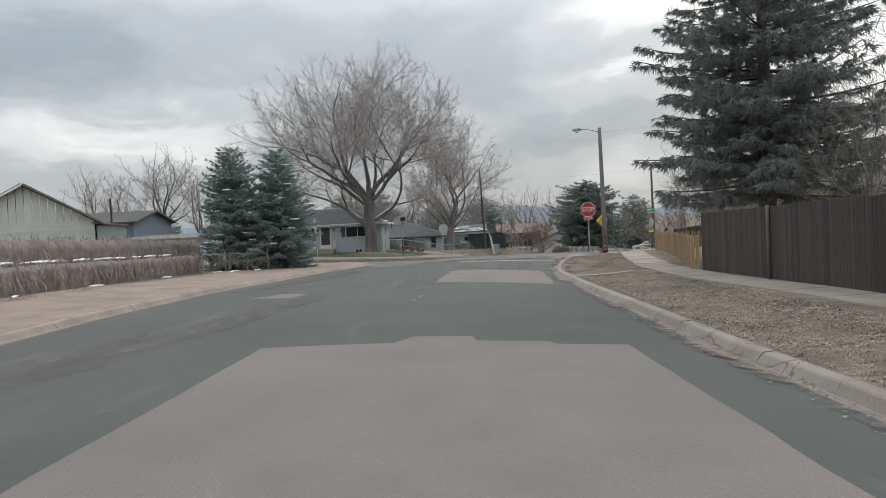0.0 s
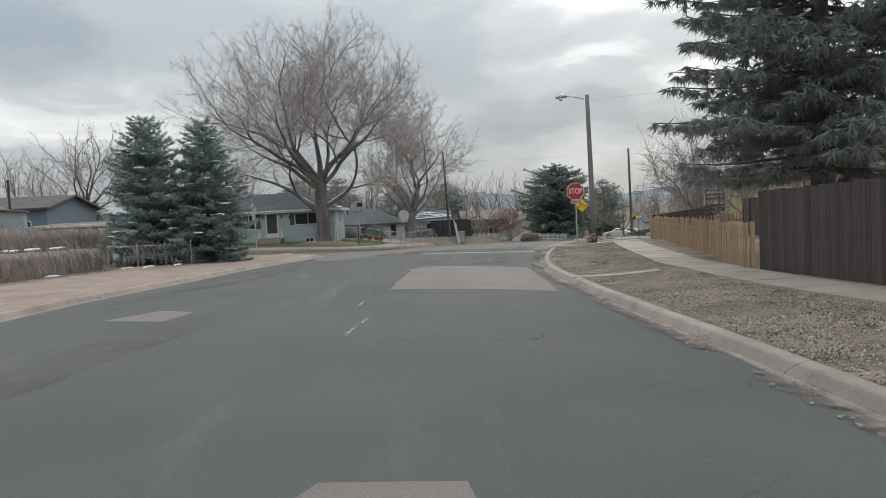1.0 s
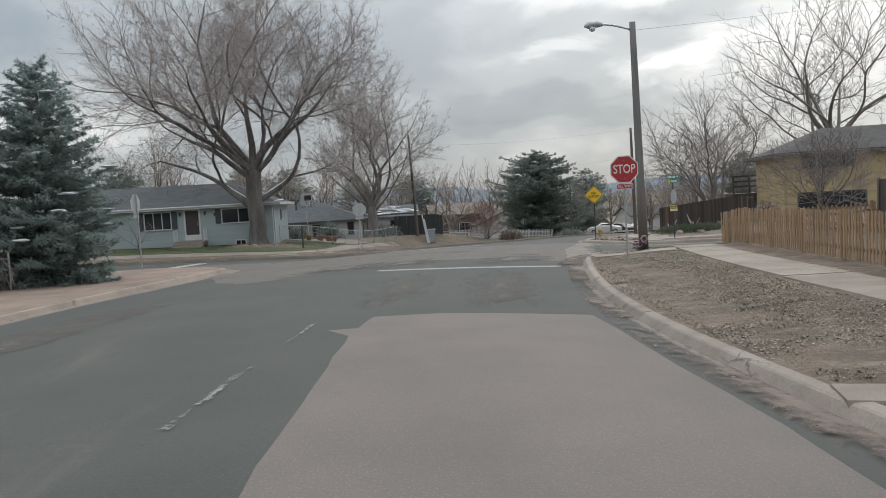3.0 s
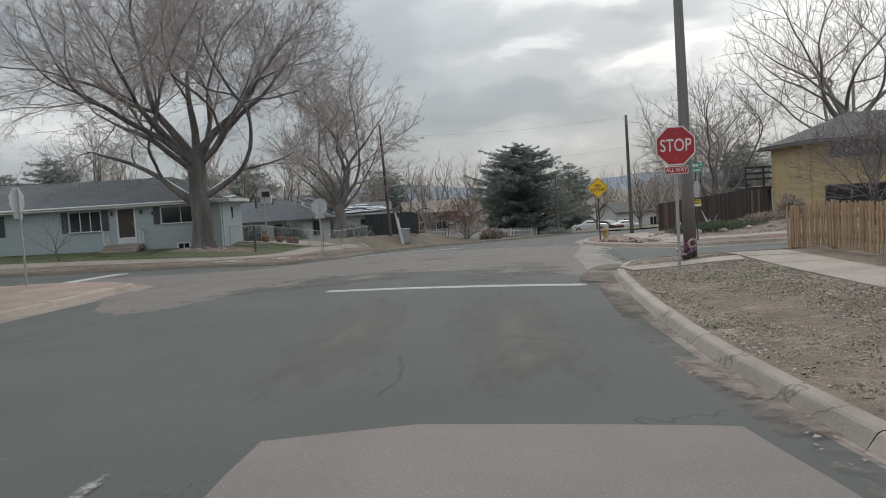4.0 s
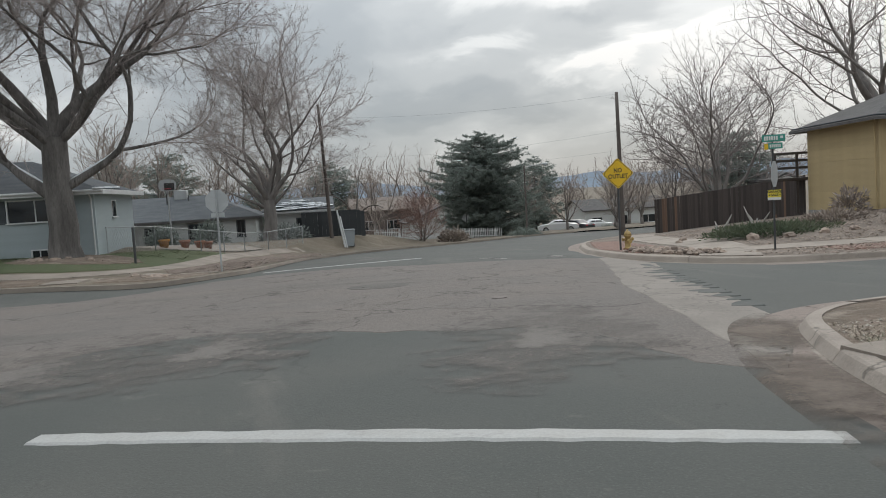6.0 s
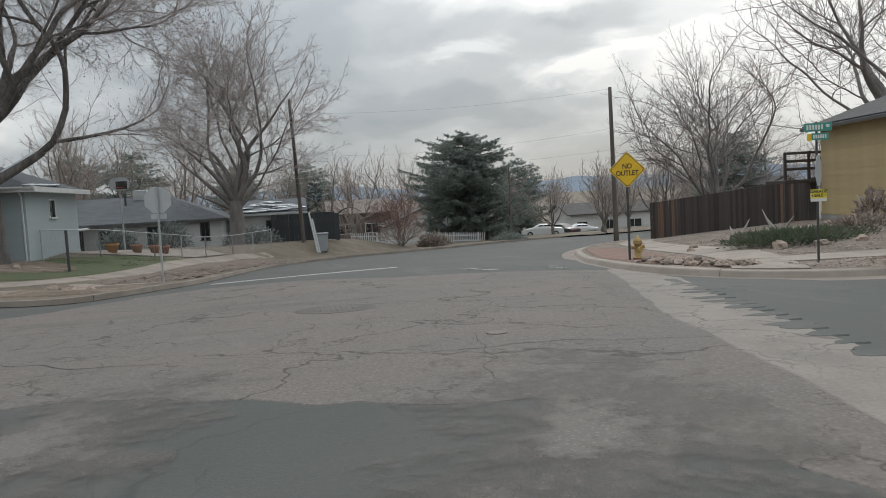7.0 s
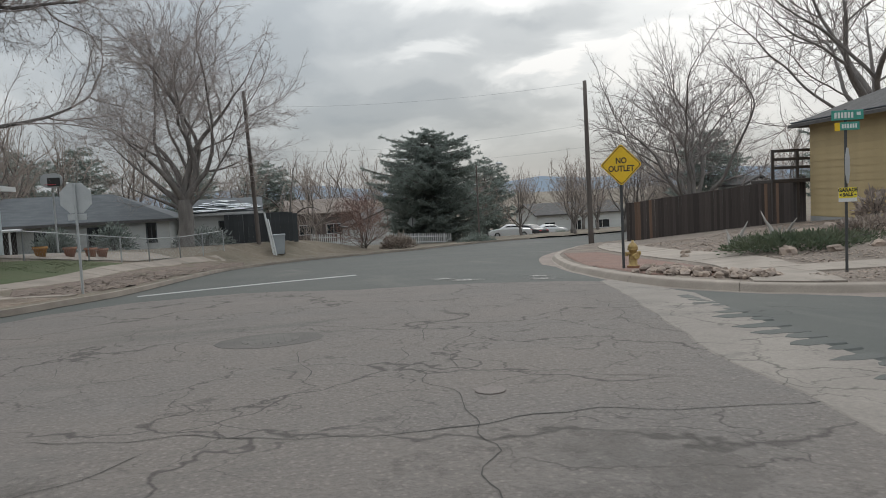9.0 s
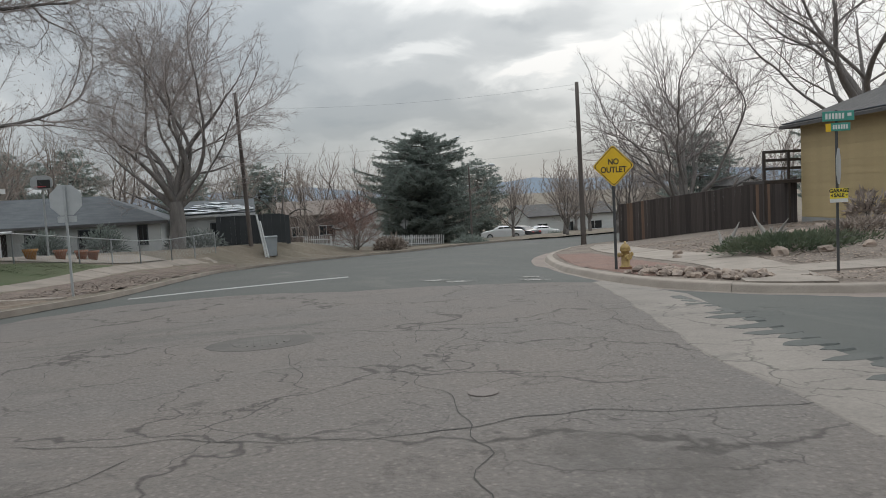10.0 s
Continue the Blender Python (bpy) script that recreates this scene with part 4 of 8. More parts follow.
    kerb_run("kerb_near", LINE_NR, -1, 45, 135, mat("kerb_concrete", (0.315, 0.272, 0.235), 0.9, 0.3, 1.3, 30, 0.5, col2=(0.245, 0.208, 0.18), rand=0.08, veins=((0.8, 0.02, 0.8, 0.46),), smear=(((0.12, 0.105, 0.092), (1.5, 1.2), 0.58, 0.72, 0.6),)), 0.55)
    kerb_run("kerb_left", LINE_NL, 1, 45, 140, mat("kerb_pale", (0.33, 0.275, 0.23), 0.9, 0.28, 1.3, 30, 0.5, col2=(0.25, 0.205, 0.172), rand=0.08, veins=((0.8, 0.02, 0.8, 0.48),)))
    kerb_run("kerb_far_left", LINE_FL, -1, 25, 125, CONCRETE, top=0.24)
    kerb_run("kerb_far_right", LINE_FR, -1, 35, 100, CONCRETE, top=0.24)


# ---- plants ----
def bare_tree(name, base, height, spread, trunk_r, seed, label, limbs=5, fork=0.16, lean=(0, 0), twig_r=0.012, levels=5, wood=None, twig=None, droop=0.0, count=1.0, low=0.22, stems=1):
    """A leafless tree: trunk with limbs, and a crown of branches and twigs held in a rounded outline."""
    rnd = random.Random(seed)
    wood, twig = wood or BARK, twig or TWIG
    tree = thing(name, label, "tree", pose(*base))
    trunk, crown_s = Shape(), Shape()
    centre, rad = Vector((lean[0], lean[1], height * (0.5 + low / 2))), Vector((spread, spread, height * (0.5 - low / 2)))

    def inside(p, k=1.0):
        q = p - centre
        w = 1 + 0.16 * noise.noise(Vector((q.x, q.y, q.z)) * 0.35 + Vector((seed, 0, 0)))
        if q.z < 0:
            q.z *= 0.8
        return (q.x / rad.x) ** 2 + (q.y / rad.y) ** 2 + (q.z / rad.z) ** 2 < (k * w) ** 2

    size = max(0.3, height / 17)
    gaps = (0, 0.85 * size, 0.50 * size, 0.28 * size, 0.17 * size)

    def reach(p, d):
        t = 0.0
        while t < 26 and inside(p + d * t):
            t += 0.35
        return t

    def twiglet(p, d, ln, r):
        """A single fine three-sided twig that ends in a point."""
        a = d.cross(Vector((0.31, 0.93, 0.2))).normalized() * r
        b = d.cross(a)
        o = len(crown_s.v)
        crown_s.v.extend([p + a, p - a * 0.5 + b * 0.87, p - a * 0.5 - b * 0.87, p + d * ln])
        crown_s.f.extend([(o, o + 1, o + 3), (o + 1, o + 2, o + 3), (o + 2, o, o + 3)])

    def grow(p, d, length, r, level):
        """One branch, bending upwards, and its side branches."""
        n = (9, 9, 6, 4, 2)[level]
        pts, rs = [p.copy()], [r]
        q, dd = p.copy(), d.normalized()
        end = max(twig_r * 0.6, r * 0.10)
        bend = Vector((rnd.gauss(0, 1), rnd.gauss(0, 1), rnd.gauss(0, 0.5))) * 0.055
        for i in range(n):
            wob = Vector((rnd.gauss(0, 1), rnd.gauss(0, 1), rnd.gauss(0, 0.6))) * (0.06 + 0.025 * level)
            if i == n // 2:
                bend = -bend
            dd = (dd + wob + bend + Vector((0, 0, 0.03 - droop * level / levels))).normalized()
            q = q + dd * (length / n)
            pts.append(q.copy())
            rs.append(r + (end - r) * ((i + 1) / n) ** 0.8)
            if not inside(q, 1.03):
                break
        (trunk if level < 2 else crown_s).tube(pts, rs, (10, 8, 5, 3, 3)[level], cap=False)
        done = length * (len(pts) - 1) / n
        kids = max(2, int(done * 0.85 / gaps[level] * count))
        turn = rnd.uniform(0, 6.28)
        for k in range(kids):
            f = 0.15 + 0.85 * (k + rnd.random()) / kids
            x = f * (len(pts) - 1)
            i = min(int(x), len(pts) - 2)
            at = pts[i].lerp(pts[i + 1], x - i)
            axis = (pts[i + 1] - pts[i]).normalized()
            s1 = axis.cross(Vector((0.2, 0.3, 0.93))).normalized()
            s2 = axis.cross(s1)
            turn += 2.4 + rnd.uniform(-0.4, 0.4)
            ang = rnd.uniform(0.5, 1.0)
            out = (axis * math.cos(ang) + (s1 * math.cos(turn) + s2 * math.sin(turn)) * math.sin(ang)).normalized()
            ln = length * (0.68 - 0.36 * f) * rnd.uniform(0.65, 1.2)
            if level + 1 >= levels or level >= 4:
                twiglet(at, out, max(0.22 * size, min(ln, 0.75 * size)), twig_r * 0.8)
            else:
                ln = min(ln, reach(at, out) + 0.3)
                if ln > 0.25 * size:
                    grow(at, out, ln, max(twig_r, min(rs[i] * 0.58, 0.012 * ln + twig_r * 0.4)), level + 1)

    for st in range(stems):
        a0 = rnd.uniform(0, 6.28)
        off = Vector((0, 0, 0)) if stems == 1 else Vector((math.cos(a0 + st * 6.28 / stems), math.sin(a0 + st * 6.28 / stems), 0)) * trunk_r * 1.6
        top = off * (1 if stems == 1 else 3.2) + Vector((lean[0] * 0.25, lean[1] * 0.25, height * fork))
        tp = [off + Vector((0, 0, -0.25)), off + Vector((0, 0, 0.15)), off.lerp(top, 0.35) + Vector((0.05, 0, 0)), off.lerp(top, 0.7), top]
        trunk.tube(tp, [trunk_r * 1.5, trunk_r * 1.15, trunk_r, trunk_r * 0.92, trunk_r * 0.85], 12, cap=False)
        for k in range(limbs):
            a = 2.4 * k + a0 + rnd.uniform(-0.3, 0.3)
            tilt = 0.10 + 1.12 * (k / max(1, limbs - 1)) ** 0.75 + rnd.uniform(-0.06, 0.06)
            d = Vector((math.cos(a) * math.sin(tilt), math.sin(a) * math.sin(tilt), math.cos(tilt)))
            at = tp[-1] - Vector((0, 0, rnd.uniform(0, 0.3) * height * fork))
            grow(at, d, min(reach(at, d) * 0.97 + 0.3, height), trunk_r * rnd.uniform(0.36, 0.52) * (1 - 0.25 * k / limbs), 1)
    part("trunk", trunk, wood, tree, smooth=True)
    tagged(part("crown", crown_s, twig, tree, "bare twigs"), kind="stuff")
    return tree


def forked_tree(name, base, height, spread, trunk_r, seed, label, limbs, fork, lean=(0, 0), low=0.10, wood=None, twig=None, rmin=0.010, twigs=1.0, buds=0.0, side=0.56, up=0.045, taper=1.0, snowy=()):
    """A leafless tree whose limbs fork again and again. limbs: (height on the trunk, compass degrees, degrees from upright, thickness against the trunk)."""
    rnd = random.Random(seed)
    tree = thing(name, label, "tree", pose(*base))
    trunk, crown_s = Shape(), Shape()
    centre, rad = Vector((lean[0], lean[1], height * (0.5 + low / 2))), Vector((spread, spread, height * (0.5 - low / 2)))
    size = height / 17

    def inside(p):
        q = p - centre
        w = 1 + 0.20 * noise.noise(q * 0.30 + Vector((seed, 0, 0))) + 0.10 * noise.noise(q * 0.9 + Vector((0, seed, 0)))
        if q.z < 0:
            q.z *= 0.62
        return (q.x / rad.x) ** 2 + (q.y / rad.y) ** 2 + (q.z / rad.z) ** 2 < w * w

    def room(p, d):
        t = 0.0
        while t < 14 and inside(p + d * t):
            t += 0.6
        return t

    def aside(d, ang, turn):
        s1 = d.cross(Vector((0.27, 0.31, 0.91))).normalized()
        s2 = d.cross(s1)
        return (d * math.cos(ang) + (s1 * math.cos(turn) + s2 * math.sin(turn)) * math.sin(ang)).normalized()

    V, F = crown_s.v, crown_s.f

    def twiglet(p, d, ln, r):
        a = d.cross(Vector((0.31, 0.93, 0.2))).normalized() * r
        b = d.cross(a)
        o = len(V)
        tip = p + d * ln
        V.extend([p + a, p - a * 0.5 + b * 0.87, p - a * 0.5 - b * 0.87, tip])
        F.extend([(o, o + 1, o + 3), (o + 1, o + 2, o + 3), (o + 2, o, o + 3)])
        if rnd.random() < buds:
            o, k = len(V), rnd.uniform(0.012, 0.022)
            V.extend([tip + Vector((k, 0, -k)), tip + Vector((-k, k, 0)), tip + Vector((0, -k, k)), tip + d * k * 3])
            F.extend([(o, o + 1, o + 2), (o, o + 1, o + 3), (o + 1, o + 2, o + 3), (o + 2, o, o + 3)])

    def grow(p, d, r, snow=False):
        work = [(p, d.normalized(), r, rnd.uniform(0, 6.28))]
        while work:
            p, d, r, turn = work.pop()
            left = room(p, d)
            ln = size * min(3.0, max(0.42, 1.05 * (r / (0.04 * size)) ** 0.60)) * rnd.uniform(0.75, 1.3)
            nxt = min(r * rnd.uniform(0.80, 0.90), taper * (0.004 + 0.0042 * left + 0.0007 * left * left))
            last = nxt < rmin or left < 0.3
            n = 4 if r > 0.08 else 3 if r > 0.025 else 2
            pts, rs, q, dd = [p], [r], p, d
            bend = Vector((rnd.gauss(0, 1), rnd.gauss(0, 1), rnd.gauss(0, 0.5))) * 0.075
            for i in range(n):
                wob = Vector((rnd.gauss(0, 1), rnd.gauss(0, 1), rnd.gauss(0, 0.7))) * 0.07
                dd = (dd + bend + wob + Vector((0, 0, up if r < 0.16 else 0.02))).normalized()
                q = q + dd * (ln / n)
                pts.append(q)
                rs.append(r + ((rmin * 0.4 if last else nxt) - r) * (i + 1) / n)
            if snow:
                # old snow left on the upper side of the limb
                strip = Shape().tube([q + Vector((0, 0, k * 0.93)) for q, k in zip(pts, rs)], [0.02, 0.075, 0.09, 0.07, 0.02][:len(pts)], 7)
                part("limb_snow", strip, SNOW, tree, "strip of old snow on the low limb", smooth=True)
                snow = False
            (trunk if r > 0.045 else crown_s).tube(pts, rs, 10 if r > 0.12 else 7 if r > 0.045 else 4 if r > 0.02 else 3, cap=False)
            if r < 0.035:
                for _ in range(int((3 if last else 2) * twigs + rnd.random())):
                    x = rnd.uniform(0.1, 1) * n
                    i = min(int(x), n - 1)
                    twiglet(pts[i].lerp(pts[i + 1], x - i), aside(dd, rnd.uniform(0.3, 1.0), rnd.uniform(0, 6.28)), size * rnd.uniform(0.25, 0.75), rmin * 0.6)
            if last:
                continue
            turn += 2.4 + rnd.uniform(-0.5, 0.5)
            work.append((q, aside(dd, rnd.uniform(0.05, 0.25), turn + 3.14), nxt, turn))
            work.append((q, aside(dd, rnd.uniform(0.45, 0.85), turn), max(rmin * 0.9, nxt * rnd.uniform(side - 0.14, side + 0.14)), turn + 1.1))
            if r > max(0.022, 3.2 * rmin):
                for k in range(2):
                    i = rnd.randint(1, n - 1) if n > 1 else 0
                    work.append((pts[i], aside(dd, rnd.uniform(0.5, 1.1), turn + 1.6 + 3.1 * k), rnd.uniform(1.3, 2.6) * rmin, turn))

    top = Vector((lean[0] * 0.12, lean[1] * 0.12, fork))
    k = [-0.25, 0.0, 0.25, 0.7, 1.5, fork * 0.6, fork]
    wob = [Vector((0.06 * math.sin(2.1 * z + seed), 0.05 * math.cos(1.7 * z), 0)) if z > 0.5 else Vector((0, 0, 0)) for z in k]
    flare = [1.65, 1.42, 1.2, 1.06, 1.0, 0.94, 0.86]
    s = Shape()
    line = [Vector((top.x * max(0, z) / fork, top.y * max(0, z) / fork, z)) + w for z, w in zip(k, wob)]
    s.tube(line, [trunk_r * f for f in flare], 20, cap=False)
    # ribs and root flare
    for v in s.v:
        a = math.atan2(v.y, v.x)
        f = 1 + (0.05 + 0.10 * max(0, 1 - v.z)) * noise.noise(Vector((math.cos(a) * 2.4, math.sin(a) * 2.4, v.z * 0.25 + seed)))
        v.x, v.y = v.x * f, v.y * f
    trunk.add(s.v, s.f)
    for k, (z, azim, tilt, thick) in enumerate(limbs):
        a, t = radians(azim), radians(tilt)
        d = Vector((math.sin(a) * math.sin(t), math.cos(a) * math.sin(t), math.cos(t)))
        at = Vector((line[-1].x * z / fork, line[-1].y * z / fork, z)) + Vector((d.x, d.y, 0)) * trunk_r * 0.15
        grow(at, d, trunk_r * thick, k in snowy)
    part("trunk", trunk, wood or BARK, tree, smooth=True)
    tagged(part("crown", crown_s, twig or TWIG, tree, "bare twigs"), kind="stuff")
    return tree


def spruce(name, base, height, radius, seed, label, material, low=0.06, density=1.0, trunk_r=0.16, snow=0, power=0.72, clump=0.30, layer=1.0, hang=0.05, rounded=False, jitter=0.6, lumps=0.32):
    """A conifer: whorls of drooping boughs carrying clumps of needles."""
    rnd = random.Random(seed)
    tree = thing(name, label, "conifer", pose(*base))
    trunk, boughs, needles, caps = Shape(), Shape(), Shape(), Shape()
    trunk.tube([(0, 0, -0.2), (0.03, 0, height * 0.4), (0, 0.02, height * 0.96)], [trunk_r, trunk_r * 0.6, 0.02], 9, cap=False)
    z = height * low
    V, Fc = needles.v, needles.f

    def spray(p, axis, size, n):
        for _ in range(n):
            d = (axis * 0.55 + Vector((rnd.gauss(0, 0.75), rnd.gauss(0, 0.75), rnd.gauss(-hang, 0.45)))).normalized()
            w = d.cross(Vector((rnd.gauss(0, 1), rnd.gauss(0, 1), rnd.gauss(0, 1)))).normalized() * size * rnd.uniform(0.06, 0.11)
            ln = size * rnd.uniform(0.55, 1.25)
            o = len(V)
            q = p + d * ln * 0.12
            V.extend([q + w, q - w, p + d * ln])
            Fc.append((o, o + 1, o + 2))

    while z < height * 0.985:
        f = (z - height * low) / (height * (1 - low))
        env = radius * ((1 - f ** 5) ** 0.65 if rounded else (1 - f) ** power) * (0.72 + 0.28 * min(1, f * 6 + 0.3))
        n = max(4, int((12 if rounded else 7 + 5 * (1 - f)) * density))
        a0 = rnd.uniform(0, 6.28)
        for k in range(n):
            a = a0 + 6.283 * k / n + rnd.uniform(-0.3, 0.3)
            ln = env * rnd.uniform(0.72, 1.12) * (1 + lumps * noise.noise(Vector((math.cos(a) * 1.4, math.sin(a) * 1.4, z * 0.6 + seed))))
            if ln < 0.1:
                ln = 0.1
            zb = z + rnd.uniform(-0.5, 0.5) * jitter
            rise = (0.22 - 0.30 * f if rounded else 0.35 * f) + rnd.uniform(-0.12, 0.12) + 0.08 - 0.22 * (1 - f)
            pts = []
            for j in range(5):
                t = j / 4
                pts.append(Vector((math.cos(a) * ln * t, math.sin(a) * ln * t, zb + ln * (rise * t + 0.10 * t * t * t))))
            boughs.tube(pts, [max(0.012, 0.03 * ln / 2) * (1 - 0.8 * j / 4) for j in range(5)], 4, cap=False)
            m = max(3, int(ln / (clump * 0.42)))
            for j in range(m):
                t = 0.16 + 0.84 * (j + rnd.random()) / m
                x = t * 4
                i = min(int(x), 3)
                p = pts[i].lerp(pts[i + 1], x - i)
                ax = (pts[i + 1] - pts[i]).normalized()
                lat = ax.cross(Vector((0, 0, 1))) * rnd.uniform(-1, 1) * ln * 0.34 * (1 - 0.6 * t)
                spray(p + lat + Vector((0, 0, -abs(lat.length) * 0.25)), ax, clump * (0.75 + 0.5 * (1 - f)), int(18 * density) + 4)
            spray(pts[-1], (pts[-1] - pts[-2]).normalized(), clump, 8)
            if snow and rnd.random() < snow:
                p = pts[2].lerp(pts[4], rnd.random())
                w = rnd.uniform(0.10, 0.28)
                caps.blob((p.x, p.y, p.z + 0.06), (w * 1.3, w, 0.045), rnd.random() * 50, 0.5)
        z += layer * (0.30 + 0.14 * (1 - f)) * (height / 8) ** 0.4 / density ** 0.5
    spray(Vector((0, 0, height * 0.95)), Vector((0, 0, 1)), clump, 16)
    part("trunk", trunk, BARK, tree, smooth=True)
    tagged(part("bough_wood", boughs, BARK, tree), kind="stuff")
    tagged(part("needles", needles, material, tree, "dense needle clumps"), kind="stuff")
    if caps.v:
        tagged(part("snow", caps, SNOW, tree, "thin leftover snow"), kind="stuff")
    return tree


def shrub(name, base, size, seed, label, material, blades=900, stem=None, length=0.3, category="shrub"):
    """A low bush: stems and a rounded heap of short blades or twigs."""
    rnd = random.Random(seed)
    bush = thing(name, label, category, pose(*base))
    stems, leaves = Shape(), Shape()
    for k in range(14):
        a, t = rnd.uniform(0, 6.28), rnd.uniform(0.3, 1.0)
        e = Vector((math.cos(a) * size[0] * t * 0.8, math.sin(a) * size[1] * t * 0.8, size[2] * rnd.uniform(0.4, 0.9)))
        stems.tube([(e.x * 0.1, e.y * 0.1, -0.1), e * 0.5 + Vector((0, 0, 0.1 * size[2])), e], [0.025, 0.018, 0.006], 4, cap=False)
    for k in range(blades):
        u = Vector((rnd.gauss(0, 1), rnd.gauss(0, 1), abs(rnd.gauss(0, 1)))).normalized()
        rr = rnd.uniform(0.45, 1.0) * (1 + 0.3 * noise.noise(u * 2.2 + Vector((seed, 0, 0))))
        p = Vector((u.x * size[0] * rr, u.y * size[1] * rr, u.z * size[2] * rr))
        d = (u + Vector((rnd.gauss(0, 0.5), rnd.gauss(0, 0.5), rnd.gauss(0.2, 0.5)))).normalized() * length * rnd.uniform(0.5, 1.2)
        w = d.cross(Vector((rnd.gauss(0, 1), rnd.gauss(0, 1), 1))).normalized() * length * 0.13
        leaves.add([p, p + d * 0.5 + w, p + d, p + d * 0.5 - w], [(0, 1, 2, 3)])
    tagged(part("stems", stems, stem or BARK, bush), kind="stuff")
    tagged(part("foliage", leaves, material, bush), kind="stuff")
    return bush


def vine_hedge(a, b, zf, height, depth, seed, label, strands, solid=True):
    """A fence swallowed by dry hanging vines."""
    rnd = random.Random(seed)
    A, B = Vector(a), Vector(b)
    t = (B - A).normalized()
    nrm = Vector((-t.y, t.x))
    hedge = thing("vine_hedge", label, "hedge", pose(A.x, A.y, zf(A.x, A.y)))
    body, vines = Shape(), Shape()
    L = (B - A).length
    n = int(L / 0.5)
    z0 = zf(A.x, A.y)
    for i in range(n + 1):
        p = A + t * (L * i / n)
        base = zf(p.x, p.y) - z0 - 0.05
        k = 1 + 0.10 * noise.noise(Vector((i * 0.6, seed, 0)))
        for o, h in ((-depth * 0.42, 0), (-depth * 0.45, 0.75), (-depth * 0.15, 0.97), (depth * 0.2, 0.95), (depth * 0.45, 0.7), (depth * 0.42, 0)):
            q = p + nrm * o * (1 + 0.2 * noise.noise(Vector((i * 0.9, o * 9, seed))))
            body.v.append(Vector((q.x - A.x, q.y - A.y, base + h * height * k)))
        if i:
            for j in range(5):
                o = (i - 1) * 6 + j
                body.f.append((o, o + 6, o + 7, o + 1))
    for s in range(int(L * strands)):
        f = rnd.uniform(0, L)
        p = A + t * f
        base = zf(p.x, p.y) - z0
        side = rnd.choice((-1, 1, -1, 1, 0))
        q = p + nrm * (depth * 0.5 * side * rnd.uniform(0.85, 1.2)) - A
        top = height * (rnd.uniform(0.35, 1.06) if side else rnd.uniform(0.9, 1.08))
        ln = rnd.uniform(0.18, 0.6) * (1 if side else 0.6)
        d = Vector((t.x * rnd.gauss(0, 0.45) + nrm.x * rnd.gauss(0, 0.25), t.y * rnd.gauss(0, 0.45) + nrm.y * rnd.gauss(0, 0.25), -1 if side else rnd.uniform(-0.4, 0.7))).normalized() * ln
        w = rnd.uniform(0.006, 0.016)
        st = Vector((q.x, q.y, base + top))
        wv = Vector((t.x * w, t.y * w, 0)) + Vector((nrm.x, nrm.y, 0)) * rnd.uniform(-w, w)
        mid = st + d * 0.55 + Vector((nrm.x * side * 0.05, nrm.y * side * 0.05, 0.02))
        en = st + d
        o = len(vines.v)
        vines.v += [st - wv, st + wv, mid + wv, mid - wv, en]
        vines.f += [(o, o + 1, o + 2, o + 3), (o + 3, o + 2, o + 4)]
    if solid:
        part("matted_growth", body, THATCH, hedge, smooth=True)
    else:
        for f in (0.01, 0.34, 0.67, 0.99):
            p = A + t * (L * f)
            part("fence_post", Shape().tube([(p.x - A.x, p.y - A.y, -0.2), (p.x - A.x, p.y - A.y, height + 0.08)], 0.03, 8), STEEL, hedge)
        part("top_rail", Shape().tube([(0, 0, height), (B.x - A.x, B.y - A.y, zf(B.x, B.y) - z0 + height)], 0.02, 6), STEEL, hedge)
    tagged(part("dry_growth", vines, STRAW, hedge, "hanging dry strands"), kind="stuff")
    return hedge


# ---- signs, poles, fences ----
def lettering(text, size, material, parent, x, z, y, name="lettering", bold=0.0, narrow=1.0):
    """Words standing a little proud of a plate that faces -y."""
    cu = bpy.data.curves.new(name, "FONT")
    cu.body, cu.size, cu.align_x, cu.align_y = text, size, "CENTER", "CENTER"
    cu.extrude, cu.offset = 0.001, bold
    tmp = bpy.data.objects.new(name, cu)
    me = bpy.data.meshes.new_from_object(tmp)
    bpy.data.objects.remove(tmp)
    me.materials.clear()
    me.materials.append(material)
    ob = new(name, me)
    ob.parent = parent
    me.transform(Matrix.Diagonal((narrow, 1, 1, 1)))
    ob.matrix_local = pose(x, y, z, 90, 0, 0)
    return ob


def ngon(n, r, turn=0.0):
    return [(math.cos(2 * math.pi * (i + turn) / n) * r, math.sin(2 * math.pi * (i + turn) / n) * r) for i in range(n)]


def rounded_rect(w, h, r=0.03, k=4):
    out = []
    for cx, cz, a0 in ((w / 2 - r, h / 2 - r, 0), (-w / 2 + r, h / 2 - r, 90), (-w / 2 + r, -h / 2 + r, 180), (w / 2 - r, -h / 2 + r, 270)):
        out += [(cx + r * math.cos(radians(a0 + 90 * i / k)), cz + r * math.sin(radians(a0 + 90 * i / k))) for i in range(k + 1)]
    return out


def plate(outline, x, z, y0, y1):
    return Shape().prism([(x + a, z + b) for a, b in outline], y0, y1)


def sign_post(parent, height, y=0.03, r=0.028, material=None, below=0.3):
    """A perforated square post, drawn as a channel with bolts."""
    s = Shape().box((0, y + r, (height - below) / 2), (r * 2, r * 1.6, height + below), 0.006)
    post = part("post", s, material or STEEL, parent)
    return post


